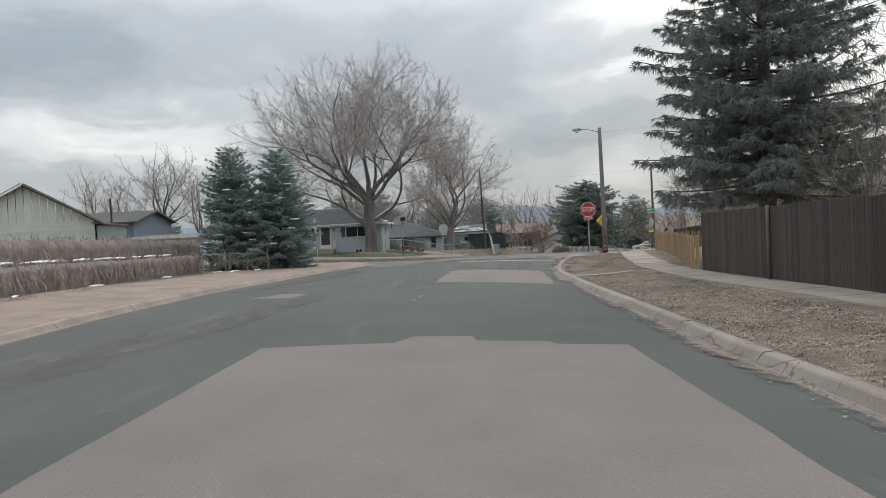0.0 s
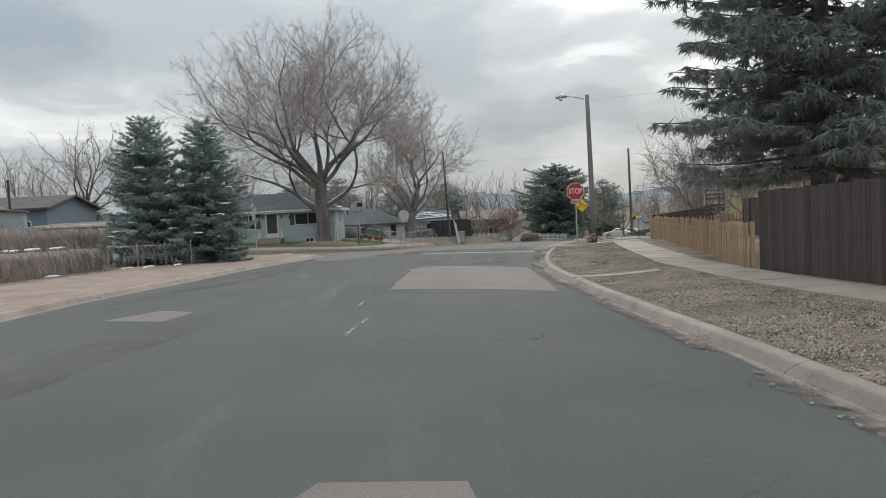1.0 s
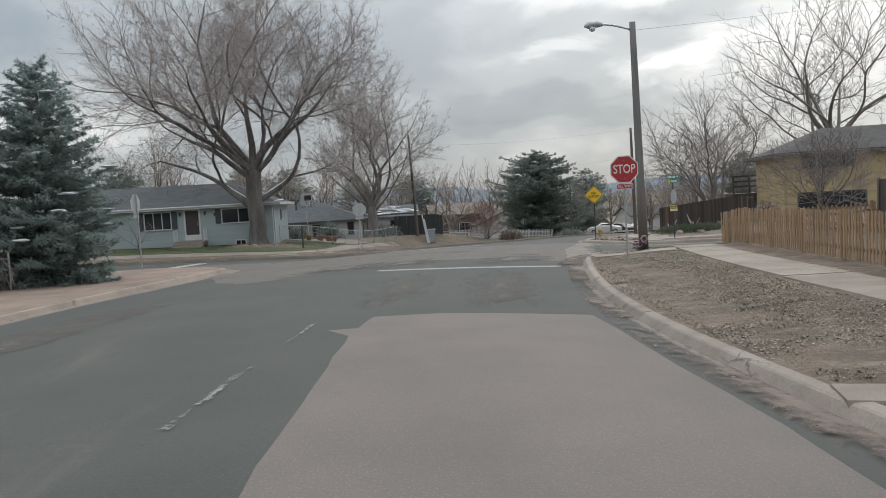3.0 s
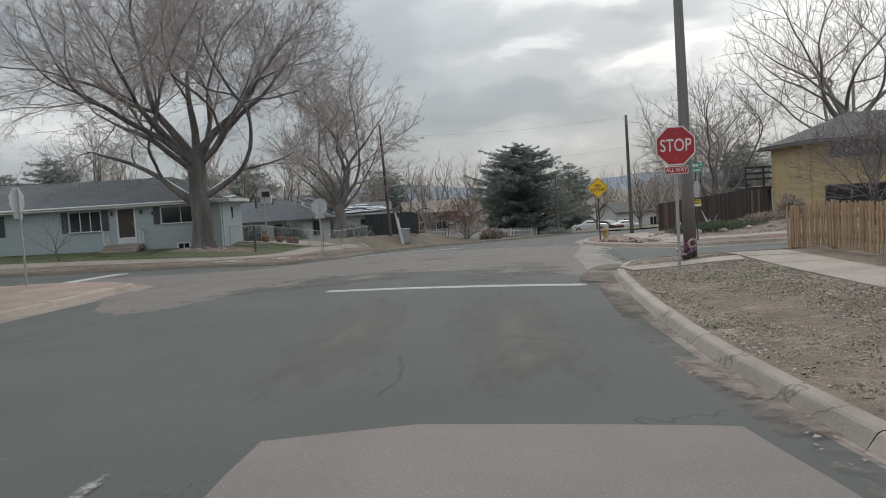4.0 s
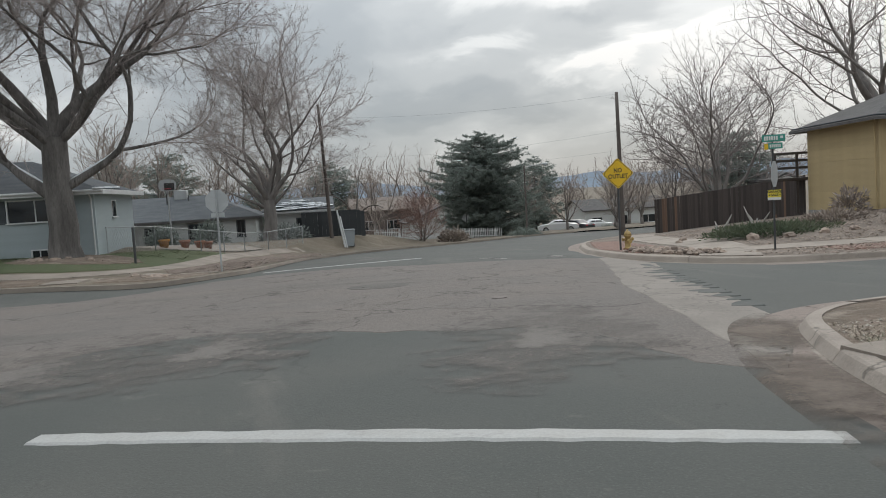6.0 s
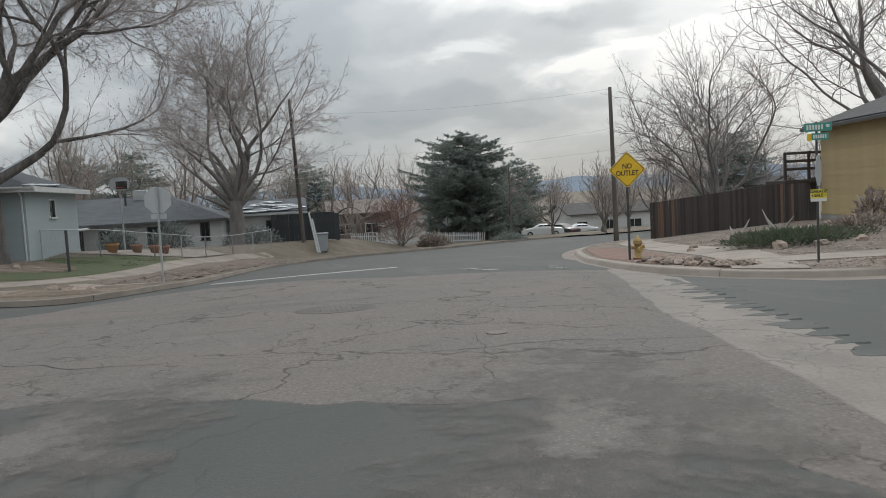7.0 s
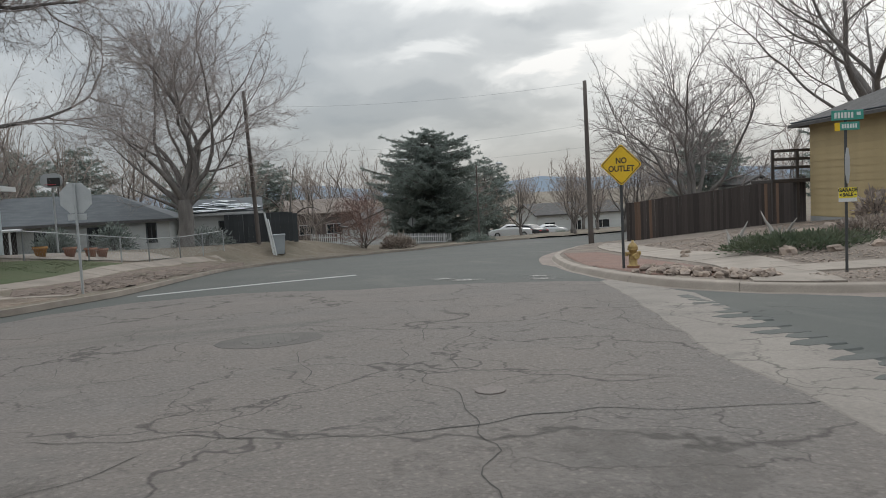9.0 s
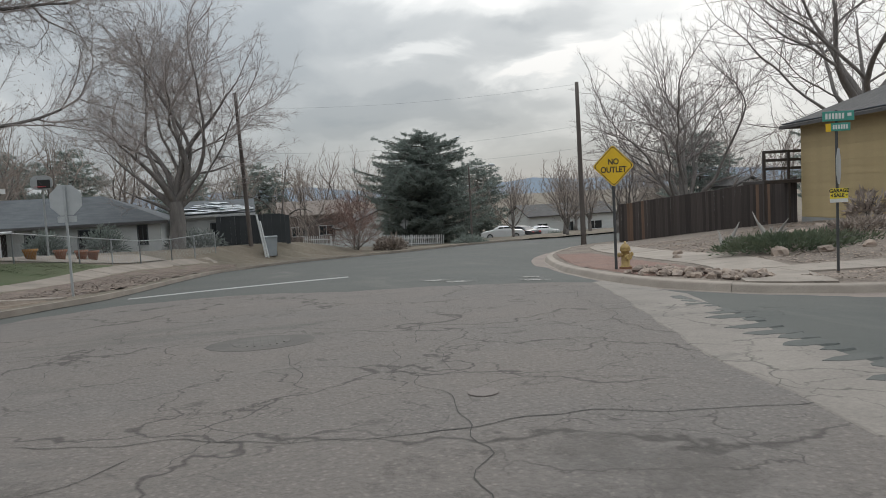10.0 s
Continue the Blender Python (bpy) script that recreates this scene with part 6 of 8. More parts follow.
def house_ranch():
    """Long low white house behind the chain fence, with a porch and a wing."""
    w, d, h = 15.5, 7.5, 2.45
    hs = thing("house", "low white sided house with dark hipped shingle roof", "house", pose(-16.9, 89.5, -1.72))
    wins = [(8.0, 1.0, 8.9, 1.9), (10.9, 1.0, 12.2, 2.0), (14.2, 1.0, 14.7, 2.1)]
    door = (6.1, 0.1, 7.0, 2.1)
    house_shell(hs, w, d, h, 0.16, wins + [door], WALL_WHITE, 0.4)
    for o in wins:
        window(hs, *o, mullions=1, frame_mat=SHUTTER)
    part("door", Shape().box((6.55, 0.06, 1.1), (0.88, 0.05, 1.98), 0.01), DOOR_DARK, hs)
    part("roof", hip_roof(w, d, 1.5, 0.5), ROOF_DARK, hs).matrix_local = pose(0, 0, h + 0.02)
    part("fascia", Shape().box((w / 2, -0.52, h - 0.16), (w + 1.0, 0.03, 0.16), 0.005), ROOF_GREY, hs)
    part("porch_roof", Shape().box((3.8, -1.3, h - 0.30), (7.4, 2.4, 0.14), 0.02), TRIM, hs)
    for x in (0.4, 3.0, 5.2, 7.3):
        part("porch_post", Shape().box((x, -2.3, (h - 0.4) / 2), (0.1, 0.1, h - 0.36), 0.01), TRIM, hs)
    part("porch_slab", Shape().box((3.8, -1.3, 0.0), (7.6, 2.6, 0.2), 0.02), CONCRETE, hs)
    part("vent_pipe", Shape().tube([(9.2, 2.4, h + 0.8), (9.2, 2.4, h + 1.9)], 0.07, 8), STEEL_DARK, hs)
    part("vent_pipe", Shape().tube([(10.6, 2.9, h + 0.8), (10.6, 2.9, h + 1.7)], 0.04, 8), STEEL_DARK, hs)
    part("cooler_box", Shape().box((10.0, 3.6, h + 1.75), (0.9, 0.9, 0.7), 0.03), SIGN_BACK, hs, "pale roof cooler box")
    wing = thing("house_wing", "white sided wing with snow on its shallow roof", "house", pose(-0.6, 93.0, -1.9))
    window(wing, 2.0, 1.2, 2.9, 2.1, mullions=1, frame_mat=SHUTTER)
    house_shell(wing, 4.4, 6.0, 2.75, 0.16, [(2.0, 1.2, 2.9, 2.1)], WALL_WHITE, 0.4)
    part("roof", gable_roof(4.4, 6.0, 0.75, 0.5), ROOF_DARK, wing).matrix_local = pose(0, 0, 2.77)
    sn = Shape()
    rnd = random.Random(8)
    for k in range(26):
        t = rnd.random()
        sn.blob((rnd.uniform(-0.3, 4.6), -0.3 + 2.8 * t, 2.86 + 0.25 * (-0.3 + 2.8 * t) + 0.03), (rnd.uniform(0.5, 1.0), rnd.uniform(0.35, 0.6), 0.05), k, 0.5)
    tagged(part("roof_snow", sn, SNOW, wing, "melting snow on the shingles"), kind="stuff")
    for z0 in (0,):
        part("fascia", Shape().box((2.2, -0.54, 2.62), (5.4, 0.03, 0.16), 0.005), TRIM, wing)


def house_yellow():
    """Split-level house with a hipped roof; its long side looks towards the crossing."""
    w, d, h = 13.0, 6.2, 3.95
    hs = thing("house", "split-level yellow sided house with dark hipped roof", "house", pose(24.83, 61.2, -0.45, 0, 0, -11.5))
    up, lo = (1.3, 3.0, 3.3, 3.75), (0.6, 0.62, 4.4, 1.5)
    up2 = (6.4, 2.7, 8.4, 3.75)
    house_shell(hs, w, d, h, 0.16, [up, up2, lo], WALL_YELLOW, 0.7)
    window(hs, *up, mullions=1, frame_mat=SHUTTER, shutters=0.4)
    window(hs, *up2, mullions=1, frame_mat=SHUTTER, shutters=0.4)
    window(hs, *lo, mullions=2, frame_mat=SHUTTER)
    part("roof", hip_roof(w, d, 1.35, 0.62), ROOF_GREY, hs).matrix_local = pose(0, 0, h + 0.05)
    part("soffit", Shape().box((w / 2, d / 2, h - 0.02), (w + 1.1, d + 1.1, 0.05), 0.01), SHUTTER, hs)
    n = 14
    lap = Shape().add([Vector(p) for p in ((-0.001, 0, 0), (-0.001, d, 0), (-0.001, d, 0.27), (-0.001, 0, 0.27), (-0.022, 0, 0), (-0.022, d, 0), (-0.010, d, 0.27), (-0.010, 0, 0.27))],
                      [(4, 5, 1, 0), (5, 4, 7, 6), (7, 3, 2, 6), (4, 0, 3, 7), (1, 5, 6, 2)]).mesh("siding_board", WALL_YELLOW)
    for k in range(n):
        part("siding_board", lap, WALL_YELLOW, hs).matrix_local = pose(0, 0, 0.08 + k * 0.275)
    for x in (0.02,):
        part("corner_board", Shape().box((x - 0.03, -0.02, h / 2), (0.12, 0.10, h), 0.01), WALL_YELLOW, hs)
    part("downspout", Shape().tube([(-0.12, 0.2, h - 0.1), (-0.09, 0.16, 0.1)], 0.035, 6), WALL_YELLOW, hs)
    dk = part("deck", Shape().box((-0.4, d + 1.2, 1.55), (2.2, 2.0, 0.16), 0.02), DOOR_DARK, hs, "dark wooden deck with railing")
    for x in (-1.45, -0.4, 0.65):
        part("deck_post", Shape().box((x, d + 0.3, 1.35), (0.11, 0.11, 2.9), 0.01), DOOR_DARK, dk)
    for z in (2.1, 2.45, 2.8):
        part("deck_rail", Shape().box((-0.4, d + 0.3, z), (2.2, 0.05, 0.12), 0.01), DOOR_DARK, dk)
    return hs


def house_simple(name, base, yaw, w, d, h, rise, wall_mat, roof_mat, label, wins=(), over=0.4, along_x=True, gable=True):
    hs = thing(name, label, "house", pose(*base, 0, 0, yaw))
    house_shell(hs, w, d, h, 0.16, list(wins), wall_mat, 0.5)
    for o in wins:
        window(hs, *o, mullions=1)
    part("roof", gable_roof(w, d, rise, over, along_x=along_x), roof_mat, hs).matrix_local = pose(0, 0, h + 0.02)
    if not along_x:
        part("gable_wall", Shape().prism([(0.02, h), (w - 0.02, h), (w / 2, h + rise - 0.02)], 0.0, 0.16), wall_mat, hs)
    else:
        for xx in (0, w - 0.16):
            g = Shape().add([Vector((xx, 0.02, h)), Vector((xx, d - 0.02, h)), Vector((xx, d / 2, h + rise - 0.02)), Vector((xx + 0.16, 0.02, h)), Vector((xx + 0.16, d - 0.02, h)), Vector((xx + 0.16, d / 2, h + rise - 0.02))], [(0, 1, 2), (3, 5, 4), (0, 3, 4, 1), (1, 4, 5, 2), (2, 5, 3, 0)])
            part("gable_wall", g, wall_mat, hs)
    return hs


def car(base, yaw, paint, label):
    """A parked saloon: body with shaped cabin, wheels, glass and lamps."""
    c = thing("car", label, "car", pose(*base, 0, 0, yaw), group="parked cars")
    prof = [(-2.3, 0.35), (-2.32, 0.75), (-2.1, 0.92), (-1.4, 0.98), (-0.75, 1.38), (0.35, 1.42), (1.05, 1.0), (2.0, 0.86), (2.3, 0.65), (2.3, 0.35), (1.75, 0.25), (-1.75, 0.25)]
    body = Shape()
    n = len(prof)
    for y, k in ((-0.85, 0.94), (-0.62, 1.0), (0.62, 1.0), (0.85, 0.94)):
        body.v += [Vector((x, y * (0.82 if z > 1.1 else 1), 0.25 + (z - 0.25) * k)) for x, z in prof]
    for j in range(3):
        body.f += [(j * n + i, j * n + (i + 1) % n, (j + 1) * n + (i + 1) % n, (j + 1) * n + i) for i in range(n)]
    body.f += [tuple(range(n))[::-1], tuple(3 * n + i for i in range(n))]
    part("body", body, paint, c)
    for sy in (-1, 1):
        g = Shape()
        yy = 0.76 * sy
        g.prism([(-1.2, 0.98), (-0.7, 1.29), (-0.1, 1.31), (-0.1, 0.98)], yy - 0.012, yy + 0.012)
        g.prism([(-0.03, 0.98), (-0.03, 1.31), (0.3, 1.3), (0.85, 1.0)], yy - 0.012, yy + 0.012)
        part("side_window", g, GLASS, c)
    for x in (-1.42, 1.42):
        for sy in (-1, 1):
            wh = part("wheel", Shape().tube([(x, sy * 0.70, 0.32), (x, sy * 0.87, 0.32)], 0.32, 18), RUBBER, c)
            part("rim", Shape().tube([(x, sy * 0.86, 0.32), (x, sy * 0.885, 0.32)], 0.19, 14), STEEL, wh)
    for sy in (-1, 1):
        part("headlight", Shape().box((2.25, sy * 0.6, 0.66), (0.12, 0.36, 0.14), 0.03), LAMP_LENS, c)
        part("tail_light", Shape().box((-2.28, sy * 0.6, 0.74), (0.08, 0.36, 0.14), 0.02), SIGN_RED, c)
    return c


def hydrant(base):
    h = thing("fire_hydrant", "weathered yellow fire hydrant with rusty base", "hydrant", pose(*base) @ Matrix.Scale(0.82, 4))
    part("barrel", Shape().lathe((0, 0, 0), [(0.16, -0.05), (0.16, 0.04), (0.115, 0.05), (0.11, 0.45), (0.145, 0.46), (0.145, 0.50)], 16), HYDRANT, h, smooth=True)
    part("bonnet", Shape().lathe((0, 0, 0.50), [(0.14, 0), (0.13, 0.07), (0.08, 0.14), (0.035, 0.16), (0.03, 0.22)], 16), HYDRANT, h, smooth=True)
    for x in (-1, 1):
        part("nozzle", Shape().tube([(0.08 * x, 0, 0.36), (0.17 * x, 0, 0.36), (0.175 * x, 0, 0.36), (0.215 * x, 0, 0.36)], [0.05, 0.05, 0.065, 0.06], 10), HYDRANT, h)
    part("pumper_nozzle", Shape().tube([(0, -0.08, 0.3), (0, -0.18, 0.3), (0, -0.185, 0.3), (0, -0.23, 0.3)], [0.07, 0.07, 0.088, 0.08], 12), HYDRANT, h)
    part("flange", Shape().lathe((0, 0, -0.02), [(0.17, 0), (0.17, 0.05), (0.12, 0.055)], 16), mat("rust", (0.26, 0.13, 0.08), 0.9, 0.3, 8, 30, 0.4), h)
    return h


def house_cream():
    """Gable end with upright boards above and lapped boards below, and a small lean-to."""
    w, d, h = 7.6, 9.0, 3.05
    hs = thing("house", "cream sided gable-fronted house behind the hedges", "house", pose(-28.94, 41.9, 0.25, 0, 0, 24))
    house_shell(hs, w, d, h, 0.16, [], WALL_CREAM, 0.3)
    k = 2.25 / (w / 2)
    for i in range(18):
        x0, x1 = i * w / 18 + 0.02, (i + 1) * w / 18 - 0.02
        t = lambda x: h - 0.05 + k * min(x, w - x)
        part("upright_board", Shape().prism([(x0, h - 0.1), (x1, h - 0.1), (x1, t(x1)), ((x0 + x1) / 2, max(t(x0), t(x1), t((x0 + x1) / 2))), (x0, t(x0))], -0.03, 0.16), WALL_CREAM, hs)
    for i in range(12):
        part("siding_board", Shape().box((w / 2, -0.012, 0.12 + i * 0.25), (w, 0.03, 0.24), 0.006), WALL_CREAM, hs)
    part("roof", gable_roof(w, d, 2.25, 0.45, along_x=False), ROOF_BROWN, hs).matrix_local = pose(0, 0, h + 0.02)
    part("bargeboard", Shape().tube([(-0.45, -0.46, h - 0.2), (w / 2, -0.46, h + 2.28)], 0.07, 4), TRIM, hs)
    part("bargeboard", Shape().tube([(w + 0.45, -0.46, h - 0.2), (w / 2, -0.46, h + 2.28)], 0.07, 4), DOOR_DARK, hs)
    part("lean_to", Shape().box((w + 0.95, 1.6, 1.35), (1.7, 3.0, 2.7), 0.02), BIN_GREY, hs, "grey lean-to")
    part("lean_to_roof", Shape().box((w + 0.9, 1.6, 2.78), (2.1, 3.4, 0.1), 0.02, Euler((0, radians(7), 0)).to_matrix()), ROOF_BROWN, hs)
    part("flue", Shape().tube([(w + 0.9, 4.5, 2.6), (w + 0.9, 4.5, 4.6)], 0.07, 8), STEEL_DARK, hs)
    return hs


def low_shed():
    hs = thing("shed", "low white shed with shallow pale roof", "shed", pose(-21.6, 48.3, 0.0))
    house_shell(hs, 5.2, 4.0, 1.95, 0.14, [], WALL_WHITE, 0.2)
    part("roof", Shape().box((2.6, 2.0, 2.08), (6.0, 4.8, 0.12), 0.02, Euler((radians(2), 0, 0)).to_matrix()), ROOF_BROWN, hs)
    part("roof_edge", Shape().box((2.6, -0.42, 2.0), (6.0, 0.04, 0.14), 0.01), TRIM, hs)


def scattered(name, spots, size, material, label, seed, category="stone", group=""):
    rnd = random.Random(seed)
    for i, (x, y, zf) in enumerate(spots):
        r = rnd.uniform(*size)
        s = Shape().blob((0, 0, 0), (r, r * rnd.uniform(0.6, 1.0), r * rnd.uniform(0.45, 0.75)), seed + i * 1.7, 0.55)
        ob = single(name, s, material, label, category, group=group)
        ob.matrix_world = pose(x, y, zf(x, y) + r * 0.22, 0, 0, rnd.uniform(0, 360))


def driftwood(base, seed, h):
    rnd = random.Random(seed)
    s = Shape()
    for k in range(7):
        a = rnd.uniform(0, 6.28)
        t = rnd.uniform(0.15, 0.6)
        pts = [Vector((0, 0, -0.05))]
        for j in range(4):
            pts.append(pts[-1] + Vector((math.cos(a) * t * 0.3, math.sin(a) * t * 0.3, h * rnd.uniform(0.12, 0.3) * (1.2 if k < 2 else 0.7))))
            a += rnd.uniform(-0.6, 0.6)
        s.tube(pts, [0.11, 0.09, 0.06, 0.035, 0.01], 6)
    ob = single("driftwood_stump", s, WOOD_GREY, "bleached twisted driftwood stump in the gravel yard", "stump", smooth=True)
    ob.matrix_world = pose(*base)


def flower_bunch(base):
    rnd = random.Random(77)
    b = thing("flower_bunch", "bunch of purple and white artificial flowers at the pole's foot", "flowers", pose(*base))
    stems = Shape()
    for k in range(34):
        a, r = rnd.uniform(0, 6.28), rnd.uniform(0.03, 0.26)
        p = Vector((math.cos(a) * r, math.sin(a) * r * 0.7, rnd.uniform(0.08, 0.42 - r * 0.6)))
        stems.tube([(p.x * 0.2, p.y * 0.2, -0.03), p], 0.006, 4, cap=False)
        fl = Shape()
        for q in range(7):
            b2 = q * 0.9 + a
            d = Vector((math.cos(b2), math.sin(b2), rnd.uniform(0.1, 0.9))).normalized() * 0.065
            w = d.cross(Vector((0, 0, 1))).normalized() * 0.035
            fl.add([p, p + d * 0.6 + w, p + d, p + d * 0.6 - w], [(0, 1, 2, 3)])
        part("blossom", fl, FLOWER_PURPLE if k % 4 else FLOWER_WHITE, b)
    part("stems", stems, NEEDLE_PINE, b)
    wr = Shape()
    for k in range(16):
        a = k * 0.393
        wr.blob((0.10 + 0.09 * math.cos(a), -0.06, 0.36 + 0.09 * math.sin(a)), 0.03, k, 0.5)
    part("wreath", wr, STRAW, b, "small dry wreath")


def street_sign(base):
    st = thing("street_name_sign", "pair of green street name blades on a post", "street sign", pose(*base, 0, 0, -18) @ Matrix.Diagonal((0.8, 0.8, 1, 1)))
    sign_post(st, 3.05, material=STEEL_DARK)
    b1 = part("name_blade", Shape().box((0.02, 0.0, 2.93), (0.72, 0.012, 0.18), 0.004), SIGN_GREEN, st)
    for i in range(6):
        part("name_bar", Shape().box((-0.25 + 0.075 * i, -0.009, 2.93), (0.05, 0.004, 0.105), 0.001), SIGN_WHITE, b1)
    part("name_bar", Shape().box((0.27, -0.009, 2.95), (0.09, 0.004, 0.06), 0.001), SIGN_WHITE, b1)
    b2 = part("name_blade", Shape().box((0.08, 0.02, 2.73), (0.44, 0.012, 0.15), 0.004), SIGN_GREEN, st)
    for i in range(6):
        part("name_bar", Shape().box((-0.08 + 0.06 * i, 0.011, 2.73), (0.04, 0.004, 0.08), 0.001), SIGN_WHITE, b2)
    part("block_tab", Shape().box((-0.20, 0.02, 2.72), (0.12, 0.012, 0.15), 0.004), SIGN_YELLOW, b2)
    side = part("octagon_plate", Shape().prism([(a, 2.0 + b) for a, b in ngon(8, 0.36, 0.5)], 0.0, 0.006), SIGN_BACK, st, "edge-on back of a stop sign")
    side.matrix_local = pose(0.03, 0.03, 0, 0, 0, 57)
    gs = thing("garage_sale_sign", "yellow and white card garage sale sign on the post", "sign", pose(base[0] - 0.01, base[1] - 0.01, base[2] + 1.46, 0, 0, -16) @ Matrix.Scale(0.8, 4))
    cd = part("card", Shape().box((0, -0.02, 0), (0.42, 0.01, 0.33), 0.002), SIGN_WHITE, gs)
    part("yellow_field", Shape().box((0, -0.028, 0.045), (0.42, 0.006, 0.24), 0.001), mat("card_yellow", (0.80, 0.66, 0.06), 0.6, 0.08, 4, 30, 0.02), gs)
    lettering("GARAGE", 0.115, SIGN_BLACK, gs, 0, 0.105, -0.0325, bold=0.005)
    lettering("SALE", 0.115, SIGN_BLACK, gs, 0.0, 0.0, -0.0325, bold=0.005)
    part("arrow", Shape().prism([(-0.20, 0.0), (-0.145, 0.035), (-0.145, -0.035)], -0.0335, -0.0315), SIGN_BLACK, gs)
    part("arrow_tail", Shape().box((0.17, -0.0325, 0.0), (0.05, 0.002, 0.022), 0.0005), SIGN_BLACK, gs)


def flower_pot(base, m):
    p = thing("flower_pot", "empty terracotta flower pot on the driveway", "flower pot", pose(*base), group="pots in the yard")
    part("pot", Shape().lathe((0, 0, 0), [(0.18, 0), (0.26, 0.34), (0.30, 0.34), (0.30, 0.44), (0.26, 0.44), (0.24, 0.36)], 18), m, p, smooth=True)
    part("soil", Shape().lathe((0, 0, 0.34), [(0.245, 0), (0.2, 0.03), (0.01, 0.04)], 14), DIRT, p)


def bin_and_boards():
    b = thing("wheelie_bin", "grey plastic wheeled bin beside the pole", "bin", pose(5.1, 88.6, Z_FL(5.1, 88.6)))
    part("tub", Shape().add([Vector(v) for v in ((-0.26, -0.26, 0.06), (0.26, -0.26, 0.06), (0.26, 0.26, 0.06), (-0.26, 0.26, 0.06), (-0.36, -0.36, 1.2), (0.36, -0.36, 1.2), (0.36, 0.36, 1.2), (-0.36, 0.36, 1.2))], [(0, 3, 2, 1), (4, 5, 6, 7), (0, 1, 5, 4), (1, 2, 6, 5), (2, 3, 7, 6), (3, 0, 4, 7)]), BIN_GREY, b)
    part("lid", Shape().box((0, -0.01, 1.24), (0.76, 0.8, 0.09), 0.03), BIN_GREY, b)
    for sx in (-1, 1):
        part("wheel", Shape().tube([(0.26 * sx, 0.28, 0.12), (0.32 * sx, 0.28, 0.12)], 0.12, 14), RUBBER, b)
    for dx, ln in ((0.0, 2.75), (0.14, 2.35)):
        z0 = Z_FL(4.75 + dx, 88.2)
        s = Shape().tube([(0, 0, 0), (0, 0, ln)], 0.06, 10)
        ob = single("white_pipe", s, TRIM, "long white plastic pipe leaning by the bin", "pipe", group="leaning pipes")
        ob.matrix_world = pose(4.72 + dx, 88.2, z0, -3, -9 - 3 * dx, 0)


def hoop(base):
    h = thing("basketball_hoop", "basketball hoop on a grey pole beside the drive", "basketball hoop", pose(*base))
    part("pole", Shape().tube([(0, 0, -0.1), (0, 0, 2.9), (0.1, -0.5, 3.3)], 0.05, 8), STEEL, h)
    bd = part("backboard", Shape().prism([(0.1 + a * 0.95, 3.45 + b * 0.75) for a, b in rounded_rect(1.0, 0.9, 0.35, 6)], -0.57, -0.53), SIGN_BACK, h)
    part("target", Shape().box((0.2, -0.585, 3.38), (0.55, 0.02, 0.4), 0.01), SIGN_BLACK, bd)
    rim = [(0.1 + 0.23 * math.cos(a * 0.393), -0.85 + 0.23 * math.sin(a * 0.393), 3.25) for a in range(17)]
    part("rim", Shape().tube(rim, 0.012, 6), SIGN_RED, bd)


def grass_patch(name, box, zf, count, seed, material, label, ok, hmin=0.03, hmax=0.10, clumps=False):
    rnd = random.Random(seed)
    s = Shape()
    V, Fc = s.v, s.f
    made = 0
    while made < count:
        x, y = rnd.uniform(box[0], box[1]), rnd.uniform(box[2], box[3])
        made += 1
        if not ok(x, y):
            continue
        dens = noise.noise(Vector((x * 0.9, y * 0.9, seed))) + 0.5 * noise.noise(Vector((x * 3, y * 3, seed)))
        if clumps:
            dens = 1.5 * noise.noise(Vector((x * 1.1, y * 0.8, seed * 1.7))) + 0.9 * noise.noise(Vector((x * 4, y * 4, seed))) - 0.28
        if dens < rnd.uniform(-0.55, 0.35) * (0.5 if clumps else 1):
            continue
        z = zf(x, y)
        for k in range(4):
            a = rnd.uniform(0, 6.28)
            h = rnd.uniform(hmin, hmax) * (1 + dens)
            lean = rnd.uniform(0.8, 3.0)
            px, py = x + rnd.gauss(0, 0.03), y + rnd.gauss(0, 0.03)
            w = rnd.uniform(0.004, 0.008)
            dx, dy = math.cos(a), math.sin(a)
            o = len(V)
            V.extend([Vector((px - dy * w, py + dx * w, z)), Vector((px + dy * w, py - dx * w, z)), Vector((px + dx * h * lean, py + dy * h * lean, z + h))])
            Fc.append((o, o + 1, o + 2))
    return single(name, s, material, label, "grass", "stuff")


def litter(name, box, zf, count, seed, material, label, ok, size=(0.008, 0.03)):
    rnd = random.Random(seed)
    s = Shape()
    for _ in range(count):
        x, y = rnd.uniform(box[0], box[1]), rnd.uniform(box[2], box[3])
        if not ok(x, y):
            continue
        if noise.noise(Vector((x * 0.7, y * 0.5, seed))) < rnd.uniform(-0.5, 0.4):
            continue
        r, a, z = rnd.uniform(*size), rnd.uniform(0, 6.28), zf(x, y)
        c, d = math.cos(a) * r, math.sin(a) * r
        s.add([Vector((x + c, y + d, z + rnd.uniform(0, 0.012))), Vector((x - d, y + c, z + rnd.uniform(0.004, 0.02))), Vector((x - c, y - d, z + rnd.uniform(0, 0.012))), Vector((x + d * 0.6, y - c * 0.6, z + rnd.uniform(0.008, 0.022)))], [(0, 1, 2), (0, 2, 3)])
    return single(name, s, material, label, "litter", "stuff")


def snow_bits(spots, zf, label, seed):
    rnd = random.Random(seed)
    for x, y, L, W in spots:
        s = Shape()
        s.blob((0, 0, 0), (L, W, 0.05), rnd.random() * 30, 0.6)
        ob = single("snow_patch", s, SNOW, label, "snow")
        ob.matrix_world = pose(x, y, zf(x, y) + 0.03, 0, 0, rnd.uniform(60, 110))


build_pavings()
